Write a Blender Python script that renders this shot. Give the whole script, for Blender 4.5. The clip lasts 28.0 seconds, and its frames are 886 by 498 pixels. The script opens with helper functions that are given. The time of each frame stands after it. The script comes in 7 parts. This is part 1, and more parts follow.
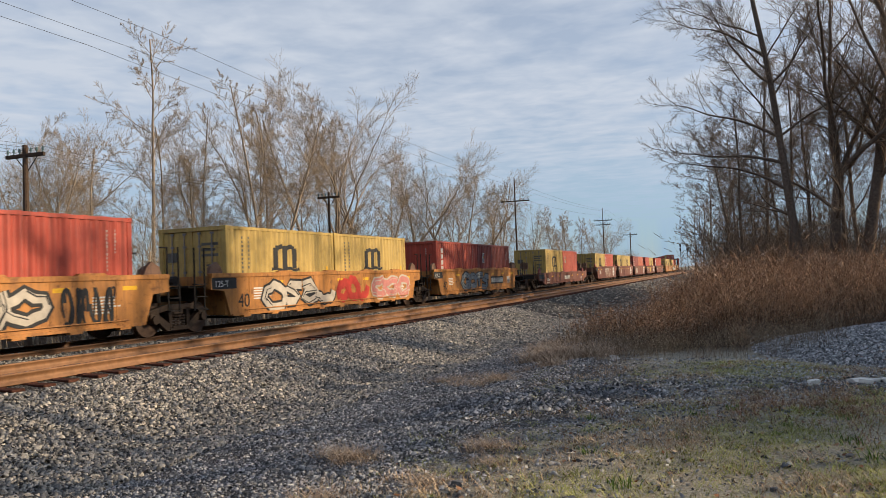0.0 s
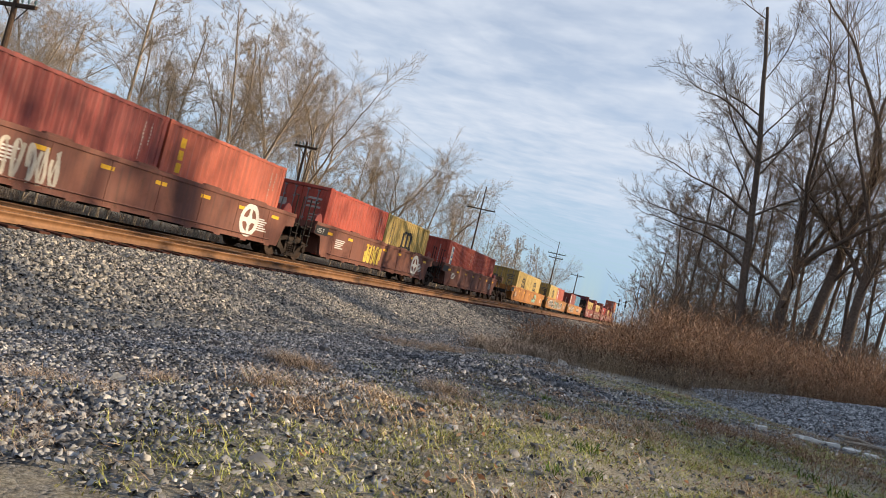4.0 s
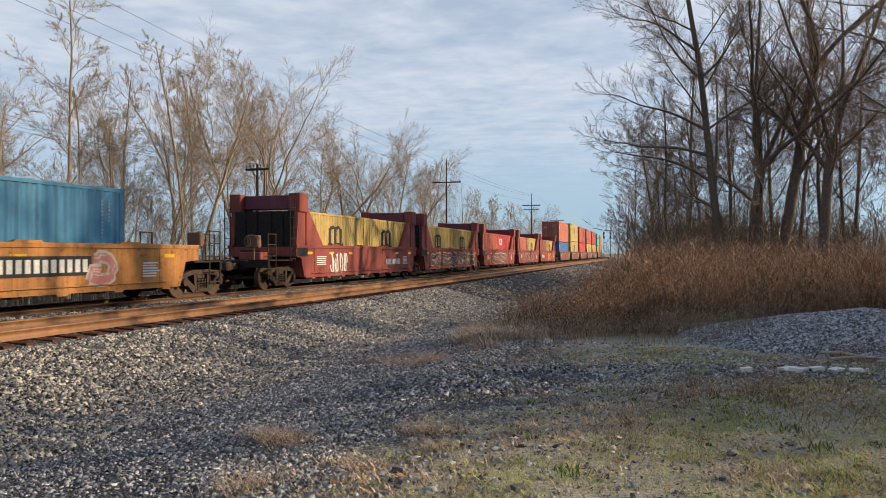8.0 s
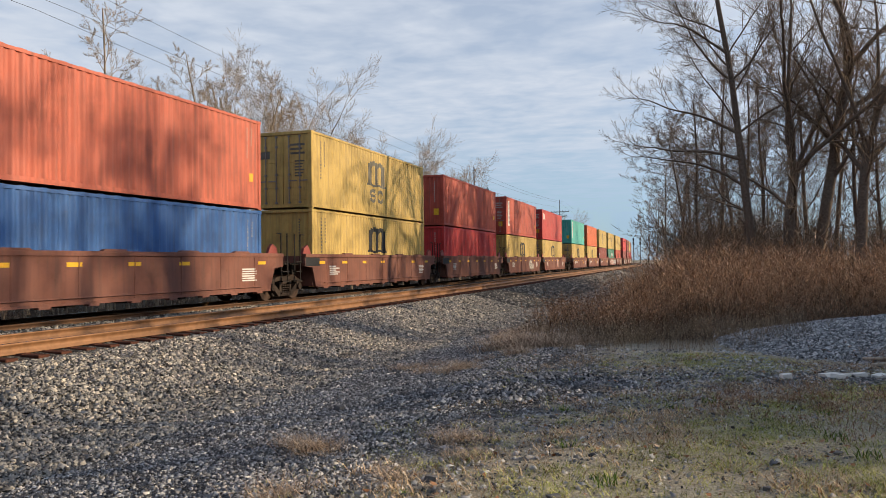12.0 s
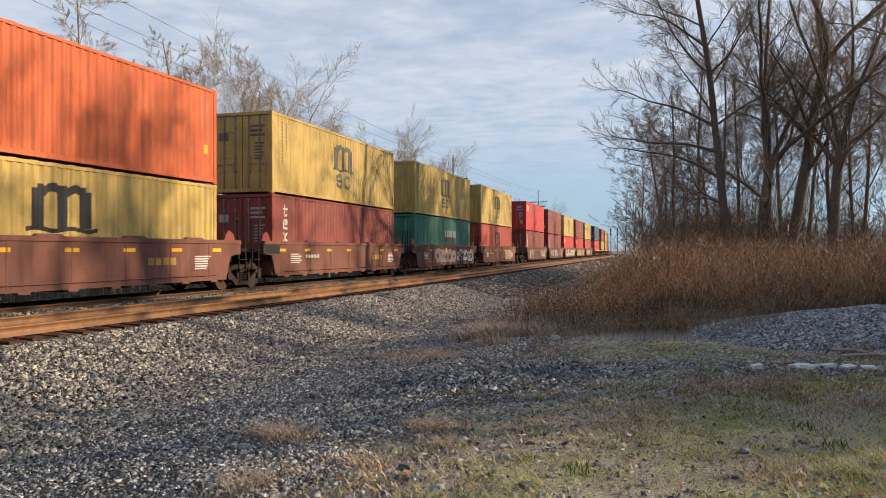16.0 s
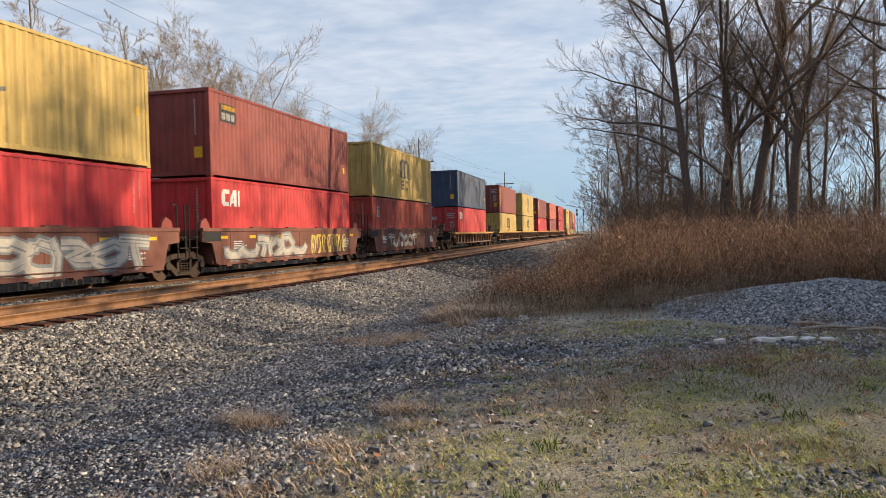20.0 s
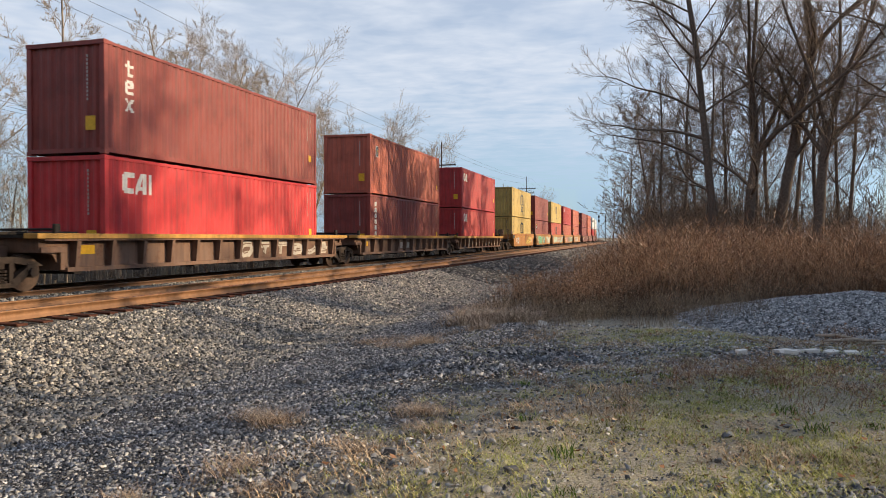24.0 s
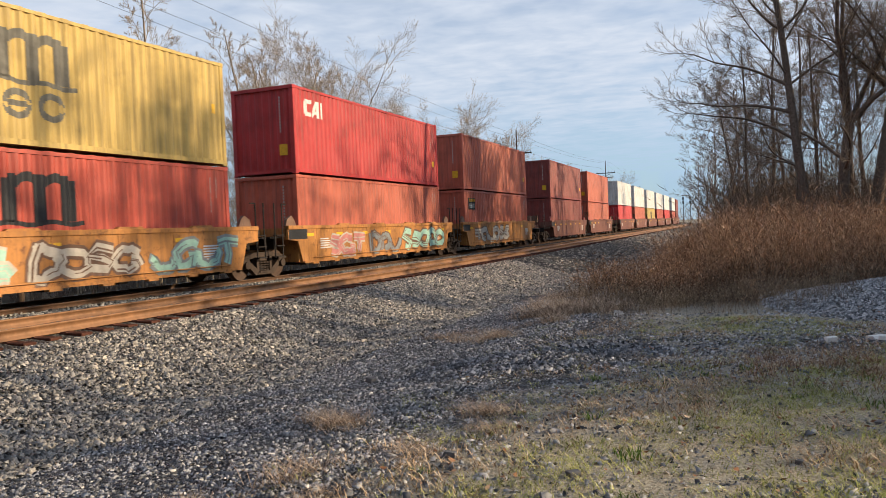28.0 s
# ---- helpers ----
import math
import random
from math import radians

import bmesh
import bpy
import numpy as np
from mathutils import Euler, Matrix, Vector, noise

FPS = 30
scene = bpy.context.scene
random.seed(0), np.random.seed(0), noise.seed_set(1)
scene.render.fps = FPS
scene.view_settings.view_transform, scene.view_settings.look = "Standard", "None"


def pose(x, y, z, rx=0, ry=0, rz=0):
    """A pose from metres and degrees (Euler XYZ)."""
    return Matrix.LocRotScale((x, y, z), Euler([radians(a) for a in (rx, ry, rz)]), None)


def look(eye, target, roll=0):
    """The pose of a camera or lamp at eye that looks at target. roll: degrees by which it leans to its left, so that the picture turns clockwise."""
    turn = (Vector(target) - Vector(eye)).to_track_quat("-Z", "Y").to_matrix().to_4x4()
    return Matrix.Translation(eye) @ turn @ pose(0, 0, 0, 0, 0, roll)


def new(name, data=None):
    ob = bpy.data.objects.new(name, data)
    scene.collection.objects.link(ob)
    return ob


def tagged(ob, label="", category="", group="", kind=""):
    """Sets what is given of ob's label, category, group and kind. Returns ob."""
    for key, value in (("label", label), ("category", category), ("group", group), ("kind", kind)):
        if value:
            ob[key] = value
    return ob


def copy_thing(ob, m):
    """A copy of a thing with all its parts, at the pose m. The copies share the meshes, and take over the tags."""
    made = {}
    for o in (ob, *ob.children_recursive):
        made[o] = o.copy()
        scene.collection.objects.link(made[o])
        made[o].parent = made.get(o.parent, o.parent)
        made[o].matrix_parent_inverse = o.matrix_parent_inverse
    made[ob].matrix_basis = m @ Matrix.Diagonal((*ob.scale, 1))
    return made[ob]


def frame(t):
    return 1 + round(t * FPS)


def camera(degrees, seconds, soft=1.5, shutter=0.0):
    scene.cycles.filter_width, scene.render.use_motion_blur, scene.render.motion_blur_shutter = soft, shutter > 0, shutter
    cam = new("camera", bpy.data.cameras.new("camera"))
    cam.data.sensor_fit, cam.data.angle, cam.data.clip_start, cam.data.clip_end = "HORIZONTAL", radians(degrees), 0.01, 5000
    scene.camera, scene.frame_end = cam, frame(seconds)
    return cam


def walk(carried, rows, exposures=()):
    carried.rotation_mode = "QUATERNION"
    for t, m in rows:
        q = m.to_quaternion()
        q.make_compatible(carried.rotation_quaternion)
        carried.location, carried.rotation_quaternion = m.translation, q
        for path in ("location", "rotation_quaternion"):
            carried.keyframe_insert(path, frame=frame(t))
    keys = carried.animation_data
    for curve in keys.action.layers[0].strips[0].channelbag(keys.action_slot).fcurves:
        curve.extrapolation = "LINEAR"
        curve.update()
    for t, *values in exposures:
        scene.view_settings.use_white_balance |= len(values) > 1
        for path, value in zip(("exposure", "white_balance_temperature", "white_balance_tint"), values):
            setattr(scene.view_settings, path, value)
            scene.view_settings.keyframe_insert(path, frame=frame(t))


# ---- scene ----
cam = camera(60.6, 28.0, 0.42, 0.06)
walk(cam, [
    (0.0, pose(0.285, -0.307, 1.287, 91.99, 2.18, 22.68)),
    (0.5, pose(0.272, -0.303, 1.270, 92.49, 1.94, 20.72)),
    (1.0, pose(0.279, -0.291, 1.274, 92.88, 2.65, 18.48)),
    (1.5, pose(0.276, -0.295, 1.276, 92.72, 2.84, 17.23)),
    (2.0, pose(0.243, -0.301, 1.276, 92.89, 2.05, 17.07)),
    (2.5, pose(0.123, -0.276, 1.210, 92.00, 0.61, 20.37)),
    (3.0, pose(-0.036, -0.179, 1.182, 90.70, -1.79, 22.76)),
    (3.5, pose(-0.221, -0.147, 0.853, 91.26, -9.47, 19.95)),
    (4.0, pose(-0.281, -0.106, 0.588, 92.35, -13.79, 18.21)),
    (4.5, pose(-0.289, -0.120, 0.775, 91.43, -7.33, 18.04)),
    (6.5, pose(0.037, -0.001, 1.255, 91.47, 2.42, 18.03)),
    (7.0, pose(0.012, -0.006, 1.249, 90.16, 0.91, 18.20)),
    (7.5, pose(-0.004, -0.006, 1.246, 89.85, 0.56, 18.17)),
    (8.0, pose(-0.000, -0.031, 1.248, 90.39, 0.18, 17.17)),
    (8.5, pose(0.013, -0.035, 1.252, 90.21, 1.19, 16.93)),
    (9.0, pose(0.046, -0.018, 1.271, 90.36, 1.71, 18.62)),
    (9.5, pose(0.027, 0.000, 1.265, 91.61, 1.63, 20.25)),
    (10.0, pose(-0.012, 0.042, 1.244, 92.22, 1.97, 20.27)),
    (10.5, pose(-0.031, 0.076, 1.238, 91.48, 0.72, 19.31)),
    (11.0, pose(-0.042, 0.087, 1.233, 90.81, 0.65, 18.63)),
    (11.5, pose(-0.054, 0.062, 1.227, 90.85, 0.50, 19.15)),
    (13.5, pose(-0.033, 0.039, 1.232, 91.26, 0.91, 19.27)),
    (14.0, pose(-0.036, 0.046, 1.237, 90.81, 0.91, 19.28)),
    (14.5, pose(-0.024, 0.036, 1.242, 91.09, 0.38, 18.71)),
    (15.0, pose(-0.027, 0.046, 1.238, 91.18, 0.36, 18.28)),
    (15.5, pose(-0.024, 0.037, 1.227, 90.54, -0.00, 17.94)),
    (16.0, pose(-0.033, 0.050, 1.230, 90.14, 0.12, 17.66)),
    (16.5, pose(-0.035, 0.048, 1.234, 90.00, 0.55, 17.61)),
    (17.0, pose(-0.045, 0.049, 1.230, 89.99, 0.53, 17.64)),
    (17.5, pose(-0.057, 0.048, 1.229, 90.09, 0.68, 17.73)),
    (18.0, pose(-0.056, 0.050, 1.224, 89.72, 0.67, 17.96)),
    (18.5, pose(-0.056, 0.051, 1.223, 89.17, -0.04, 17.59)),
    (19.0, pose(-0.049, 0.059, 1.220, 89.25, -0.13, 16.46)),
    (19.5, pose(-0.034, 0.060, 1.223, 89.16, 0.54, 15.71)),
    (20.0, pose(-0.016, 0.063, 1.222, 88.85, 1.29, 15.23)),
    (20.5, pose(-0.020, 0.062, 1.222, 88.75, 1.40, 15.08)),
    (22.5, pose(-0.004, 0.069, 1.223, 89.58, 0.95, 15.26)),
    (23.0, pose(-0.011, 0.068, 1.222, 89.66, 0.59, 15.88)),
    (23.5, pose(-0.024, 0.070, 1.221, 89.60, 0.39, 16.59)),
    (24.0, pose(-0.017, 0.066, 1.218, 89.13, 0.04, 16.80)),
    (24.5, pose(-0.034, 0.065, 1.222, 89.10, -0.99, 17.02)),
    (25.0, pose(-0.036, 0.056, 1.220, 89.31, -1.17, 17.93)),
    (25.5, pose(-0.044, 0.053, 1.212, 89.01, -0.76, 19.72)),
    (26.0, pose(-0.050, 0.059, 1.223, 88.51, 0.29, 21.64)),
    (26.5, pose(-0.025, 0.120, 1.226, 87.99, 1.52, 23.05)),
    (27.0, pose(0.059, 0.230, 1.245, 88.02, 1.75, 23.19)),
    (27.5, pose(0.118, 0.284, 1.246, 88.07, 1.57, 22.88)),
    (28.0, pose(0.122, 0.293, 1.265, 88.51, 2.38, 22.83)),], ((0.0, -0.14), (3.0, -0.10), (4.0, 0.10), (6.5, 0.02), (14.0, -0.04), (19.0, 0.09), (28.0, 0.09)))

# ---- world, sun, exposure ----
SUN_AZ, SUN_EL = 70.0, 17.0  # degrees from +y towards +x, and above the horizon
world = bpy.data.worlds.new("sky")
scene.world = world
world.use_nodes = True
wn, wl = world.node_tree.nodes, world.node_tree.links
wn.clear()


def wnode(kind, **kw):
    n = wn.new(kind)
    for key, v in kw.items():
        n.inputs[key].default_value = v
    return n


sky = wn.new("ShaderNodeTexSky")
sky.sky_type = "NISHITA"
sky.sun_disc = False
sky.sun_elevation, sky.sun_rotation = radians(SUN_EL), radians(SUN_AZ)
sky.air_density, sky.dust_density, sky.ozone_density = 1.0, 0.1, 4.0
geo = wn.new("ShaderNodeTexCoord")
sep = wn.new("ShaderNodeSeparateXYZ")
wl.new(geo.outputs["Generated"], sep.inputs[0])
zmax = wn.new("ShaderNodeMath")
zmax.operation = "MAXIMUM"
zmax.inputs[1].default_value = 0.06
wl.new(sep.outputs[2], zmax.inputs[0])
flat = wn.new("ShaderNodeVectorMath")
flat.operation = "DIVIDE"
comb = wn.new("ShaderNodeCombineXYZ")
wl.new(zmax.outputs[0], comb.inputs[0])
wl.new(zmax.outputs[0], comb.inputs[1])
comb.inputs[2].default_value = 1.0
wl.new(geo.outputs["Generated"], flat.inputs[0])
wl.new(comb.outputs[0], flat.inputs[1])
cl1 = wnode("ShaderNodeTexNoise", Scale=1.5, Detail=5.0, Roughness=0.55, Distortion=0.3)
cl2 = wnode("ShaderNodeTexNoise", Scale=5.0, Detail=3.0, Roughness=0.5, Distortion=0.3)
for c in (cl1, cl2):
    wl.new(flat.outputs[0], c.inputs["Vector"])
addc = wn.new("ShaderNodeMath")
addc.operation = "MULTIPLY_ADD"
addc.inputs[1].default_value = 0.6
wl.new(cl2.outputs[0], addc.inputs[0])
wl.new(cl1.outputs[0], addc.inputs[2])
cover = wn.new("ShaderNodeMapRange")
cover.inputs[1].default_value, cover.inputs[2].default_value = 0.62, 1.0
cover.inputs[3].default_value, cover.inputs[4].default_value = 0.58, 1.0
wl.new(addc.outputs[0], cover.inputs[0])
# cloud thins out to clear blue near the horizon
thin = wn.new("ShaderNodeMapRange")
thin.inputs[1].default_value, thin.inputs[2].default_value = 0.03, 0.20
thin.inputs[3].default_value, thin.inputs[4].default_value = 0.85, 1.0
wl.new(sep.outputs[2], thin.inputs[0])
cmul = wn.new("ShaderNodeMath")
cmul.operation = "MULTIPLY"
wl.new(cover.outputs[0], cmul.inputs[0])
wl.new(thin.outputs[0], cmul.inputs[1])
# high up the cloud breaks into open blue sky
upper = wn.new("ShaderNodeMapRange")
upper.inputs[1].default_value, upper.inputs[2].default_value = 0.40, 0.75
upper.inputs[3].default_value, upper.inputs[4].default_value = 1.0, 0.5
wl.new(sep.outputs[2], upper.inputs[0])
cmul2 = wn.new("ShaderNodeMath")
cmul2.operation = "MULTIPLY"
wl.new(cmul.outputs[0], cmul2.inputs[0])
wl.new(upper.outputs[0], cmul2.inputs[1])
skyscale = wn.new("ShaderNodeVectorMath")
skyscale.operation = "SCALE"
skyscale.inputs[3].default_value = 0.16
wl.new(sky.outputs[0], skyscale.inputs[0])
mixc = wn.new("ShaderNodeMix")
mixc.data_type = "RGBA"
wl.new(cmul2.outputs[0], mixc.inputs["Factor"])
wl.new(skyscale.outputs[0], mixc.inputs["A"])
haze = wn.new("ShaderNodeMapRange")
haze.inputs[1].default_value, haze.inputs[2].default_value = 0.02, 0.16
wl.new(sep.outputs[2], haze.inputs[0])
tint = wn.new("ShaderNodeMix")
tint.data_type = "RGBA"
wl.new(haze.outputs[0], tint.inputs["Factor"])
tint.inputs["A"].default_value = (0.36, 0.57, 0.82, 1)
tint.inputs["B"].default_value = (0.75, 0.823, 0.945, 1)
wl.new(tint.outputs["Result"], mixc.inputs["B"])
# the cloud is brighter towards the sun
aim = wn.new("ShaderNodeVectorMath")
aim.operation = "DOT_PRODUCT"
aim.inputs[1].default_value = (math.sin(radians(SUN_AZ)) * math.cos(radians(SUN_EL)), math.cos(radians(SUN_AZ)) * math.cos(radians(SUN_EL)), math.sin(radians(SUN_EL)))
wl.new(geo.outputs["Generated"], aim.inputs[0])
near_sun = wn.new("ShaderNodeMath")
near_sun.operation = "MAXIMUM"
near_sun.inputs[1].default_value = 0.0
wl.new(aim.outputs["Value"], near_sun.inputs[0])
glow = wn.new("ShaderNodeMath")
glow.operation = "POWER"
glow.inputs[1].default_value = 3.5
wl.new(near_sun.outputs[0], glow.inputs[0])
gain = wn.new("ShaderNodeMath")
gain.operation = "MULTIPLY_ADD"
gain.inputs[1].default_value, gain.inputs[2].default_value = 0.7, 1.0
wl.new(glow.outputs[0], gain.inputs[0])
# and overhead, as cloudy skies are
high = wn.new("ShaderNodeMapRange")
high.inputs[1].default_value, high.inputs[2].default_value = 0.40, 0.85
high.inputs[3].default_value, high.inputs[4].default_value = 0.0, -0.12
wl.new(sep.outputs[2], high.inputs[0])
gain2 = wn.new("ShaderNodeMath")
wl.new(gain.outputs[0], gain2.inputs[0])
wl.new(high.outputs[0], gain2.inputs[1])
bright = wn.new("ShaderNodeVectorMath")
bright.operation = "SCALE"
wl.new(mixc.outputs["Result"], bright.inputs[0])
wl.new(gain2.outputs[0], bright.inputs[3])
back = wnode("ShaderNodeBackground", Strength=0.87)
wl.new(bright.outputs[0], back.inputs[0])
wout = wn.new("ShaderNodeOutputWorld")
wl.new(back.outputs[0], wout.inputs[0])

sun = new("sun", bpy.data.lights.new("sun", "SUN"))
sun.data.energy, sun.data.angle, sun.data.color = 6.4, radians(0.6), (1.0, 0.77, 0.50)
a, e = radians(SUN_AZ), radians(SUN_EL)
sun.matrix_basis = look((60, 20, 40), (60 - math.sin(a) * math.cos(e), 20 - math.cos(a) * math.cos(e), 40 - math.sin(e)))
scene.view_settings.exposure = 0.2


# ---- materials ----
def nodes(name, rough=0.8, metal=0.0, gloss=0.3):
    m = bpy.data.materials.new(name)
    m.use_nodes = True
    nt = m.node_tree
    b = nt.nodes["Principled BSDF"]
    b.inputs["Roughness"].default_value, b.inputs["Metallic"].default_value = rough, metal
    b.inputs["Specular IOR Level"].default_value = gloss
    return m, nt, b


def tex(nt, kind, coord="Object", scale=(1, 1, 1), **kw):
    c = nt.nodes.new("ShaderNodeTexCoord")
    mp = nt.nodes.new("ShaderNodeMapping")
    mp.inputs["Scale"].default_value = scale
    nt.links.new(c.outputs[coord], mp.inputs[0])
    t = nt.nodes.new(kind)
    for key, v in kw.items():
        t.inputs[key].default_value = v
    nt.links.new(mp.outputs[0], t.inputs["Vector"])
    return t


def ramp(nt, src, stops):
    r = nt.nodes.new("ShaderNodeValToRGB")
    els = r.color_ramp.elements
    while len(els) < len(stops):
        els.new(0.5)
    for el, (p, c) in zip(els, stops):
        el.position, el.color = p, (*c, 1)
    nt.links.new(src, r.inputs[0])
    return r


def mix(nt, fac, a, b, mode="MIX"):
    m = nt.nodes.new("ShaderNodeMix")
    m.data_type, m.blend_type = "RGBA", mode
    for key, v in (("Factor", fac), ("A", a), ("B", b)):
        s = m.inputs[key]
        if isinstance(v, (int, float)):
            s.default_value = v
        elif isinstance(v, tuple):
            s.default_value = (*v, 1)
        else:
            nt.links.new(v, s)
    return m.outputs["Result"]


def bump(nt, b, src, strength=0.4, dist=0.02):
    n = nt.nodes.new("ShaderNodeBump")
    n.inputs["Strength"].default_value, n.inputs["Distance"].default_value = strength, dist
    nt.links.new(src, n.inputs["Height"])
    nt.links.new(n.outputs[0], b.inputs["Normal"])


def painted(name, colour, rust=0.35, rough=0.55, fade=0.25, streak=True):
    """Weathered paint on steel: chalky fading, vertical dirt streaks, rust spots."""
    m, nt, b = nodes(name, rough)
    n1 = tex(nt, "ShaderNodeTexNoise", Scale=0.8, Detail=5.0, Roughness=0.65)
    pale = tuple(min(1, c * 0.75 + 0.10) for c in colour)
    dark = tuple(c * 0.62 for c in colour)
    base = ramp(nt, n1.outputs[0], [(0.3, dark), (0.5, colour), (0.75, tuple(c * (1 - fade) + p * fade for c, p in zip(colour, pale)))])
    n2 = tex(nt, "ShaderNodeTexNoise", scale=(6, 6, 0.35), Scale=1.6, Detail=6.0, Roughness=0.7)
    st = ramp(nt, n2.outputs[0], [(0.46, (0, 0, 0)), (0.72, (1, 1, 1))])
    col = mix(nt, st.outputs[0], base.outputs[0], tuple(c * 0.48 + 0.018 for c in colour)) if streak else base.outputs[0]
    n3 = tex(nt, "ShaderNodeTexNoise", Scale=3.5, Detail=9.0, Roughness=0.75)
    rs = ramp(nt, n3.outputs[0], [(0.68 - 0.13 * rust, (0, 0, 0)), (0.80 - 0.10 * rust, (1, 1, 1))])
    col = mix(nt, rs.outputs[0], col, (0.11, 0.045, 0.022))
    nt.links.new(col, b.inputs["Base Color"])
    n4 = tex(nt, "ShaderNodeTexNoise", Scale=25.0, Detail=3.0)
    bump(nt, b, n4.outputs[0], 0.15, 0.01)
    return m


def plain(name, colour, rough=0.7, metal=0.0, var=0.3, scale=6.0, bmp=0.3):
    m, nt, b = nodes(name, rough, metal, 0.3 if rough < 0.85 else 0.06)
    n = tex(nt, "ShaderNodeTexNoise", Scale=scale, Detail=6.0, Roughness=0.65)
    r = ramp(nt, n.outputs[0], [(0.28, tuple(c * (1 - var) for c in colour)), (0.55, colour), (0.8, tuple(min(1, c * (1 + var)) for c in colour))])
    nt.links.new(r.outputs[0], b.inputs["Base Color"])
    bump(nt, b, n.outputs[0], bmp, 0.02)
    return m


PAINT = {
    "red": (0.42, 0.070, 0.045), "brightred": (0.52, 0.035, 0.040), "maroon": (0.24, 0.050, 0.042), "crimson": (0.42, 0.034, 0.036),
    "salmon": (0.46, 0.115, 0.070), "orange": (0.55, 0.115, 0.035), "yellow": (0.49, 0.345, 0.103), "blue": (0.045, 0.19, 0.33),
    "royal": (0.035, 0.12, 0.34), "navy": (0.045, 0.07, 0.13), "teal": (0.07, 0.40, 0.36), "green": (0.055, 0.21, 0.15),
    "white": (0.62, 0.62, 0.60), "purple": (0.13, 0.030, 0.055),
}
M = {k: painted("paint_" + k, v, 0.3) for k, v in PAINT.items()}
M["well_orange"] = painted("well_orange", (0.45, 0.195, 0.050), 1.15, 0.6, 0.3)
M["well_brown"] = painted("well_brown", (0.185, 0.073, 0.052), 0.8, 0.7, 0.2)
M["well_red"] = painted("well_red", (0.25, 0.052, 0.042), 1.0, 0.65, 0.25)
M["well_rust"] = painted("well_rust", (0.175, 0.102, 0.070), 1.15, 0.75, 0.3)
M["well_yellow"] = painted("well_yellow", (0.50, 0.27, 0.06), 0.8, 0.65)
M["grime"] = plain("grime", (0.020, 0.016, 0.014), 0.8, 0.0, 0.5, 9)
M["truck"] = plain("truck_steel", (0.050, 0.034, 0.025), 0.7, 0.2, 0.5, 8)
M["wheel"] = plain("wheel_steel", (0.080, 0.050, 0.036), 0.6, 0.3, 0.4, 10)
M["black"] = plain("black_mark", (0.018, 0.020, 0.024), 0.6, 0.0, 0.4, 14, 0.05)
M["faded"] = plain("faded_mark", (0.13, 0.125, 0.105), 0.7, 0.0, 0.5, 3, 0.05)
M["mark_dim"] = plain("dim_mark", (0.42, 0.39, 0.36), 0.6, 0.0, 0.3, 14, 0.05)
M["mark_white"] = plain("white_mark", (0.62, 0.62, 0.60), 0.6, 0.0, 0.25, 14, 0.05)
M["mark_yellow"] = plain("yellow_mark", (0.70, 0.40, 0.02), 0.5, 0.0, 0.2, 14, 0.05)
M["rail"] = plain("rail_steel", (0.24, 0.125, 0.062), 0.6, 0.2, 0.35, 5)
M["rail_dark"] = plain("rail_steel_dark", (0.11, 0.062, 0.038), 0.65, 0.2, 0.4, 5)
M["railtop"] = plain("rail_head", (0.45, 0.40, 0.36), 0.22, 1.0, 0.15, 5, 0.05)
M["tie"] = plain("tie_wood", (0.085, 0.038, 0.027), 0.9, 0.0, 0.5, 12, 0.6)
M["pole"] = plain("pole_wood", (0.085, 0.060, 0.045), 0.9, 0.0, 0.4, 10, 0.5)
M["galvanised"] = plain("galvanised_steel", (0.22, 0.21, 0.21), 0.55, 0.4, 0.2, 8, 0.05)
M["wire"] = plain("wire", (0.03, 0.03, 0.032), 0.6)
M["glassins"] = plain("insulator", (0.10, 0.16, 0.17), 0.2)
# sunlit tan of the wood behind the tracks, put into the bark colour
M["bark_lit"] = plain("bark_sunlit", (0.335, 0.27, 0.20), 0.9, 0.0, 0.35, 9, 0.6)
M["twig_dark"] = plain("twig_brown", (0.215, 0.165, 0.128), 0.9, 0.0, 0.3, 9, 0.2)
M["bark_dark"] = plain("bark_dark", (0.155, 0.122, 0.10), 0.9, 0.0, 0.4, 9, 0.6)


def gravel_mat(name, cols, scale, disp):
    m, nt, b = nodes(name, 0.9, 0.0, 0.04)
    v = tex(nt, "ShaderNodeTexVoronoi", Scale=scale, Randomness=1.0)
    r = ramp(nt, v.outputs["Color"], [(0.1, cols[0]), (0.45, cols[1]), (0.7, cols[2]), (0.95, cols[3])])
    big = tex(nt, "ShaderNodeTexNoise", Scale=0.5, Detail=4.0)
    rb = ramp(nt, big.outputs[0], [(0.35, (0.68, 0.68, 0.70)), (0.65, (1.05, 1.03, 1.0))])
    col = mix(nt, 1.0, r.outputs[0], rb.outputs[0], "MULTIPLY")
    # near-black mix: oily stone, plus under-car shade put into the colour
    oil_shade = nt.nodes.new("ShaderNodeAttribute")
    oil_shade.attribute_name = "oil_shade"
    col = mix(nt, oil_shade.outputs["Fac"], col, (0.014, 0.012, 0.011))
    nt.links.new(col, b.inputs["Base Color"])
    bump(nt, b, v.outputs["Distance"], 1.0, disp)
    return m


# sheet colour kept dark: holds dirt and shade of the gaps between stones
M["ballast"] = gravel_mat("ballast_gravel", [(0.022, 0.0215, 0.021), (0.075, 0.073, 0.07), (0.17, 0.163, 0.152), (0.34, 0.32, 0.285)], 26, -0.045)


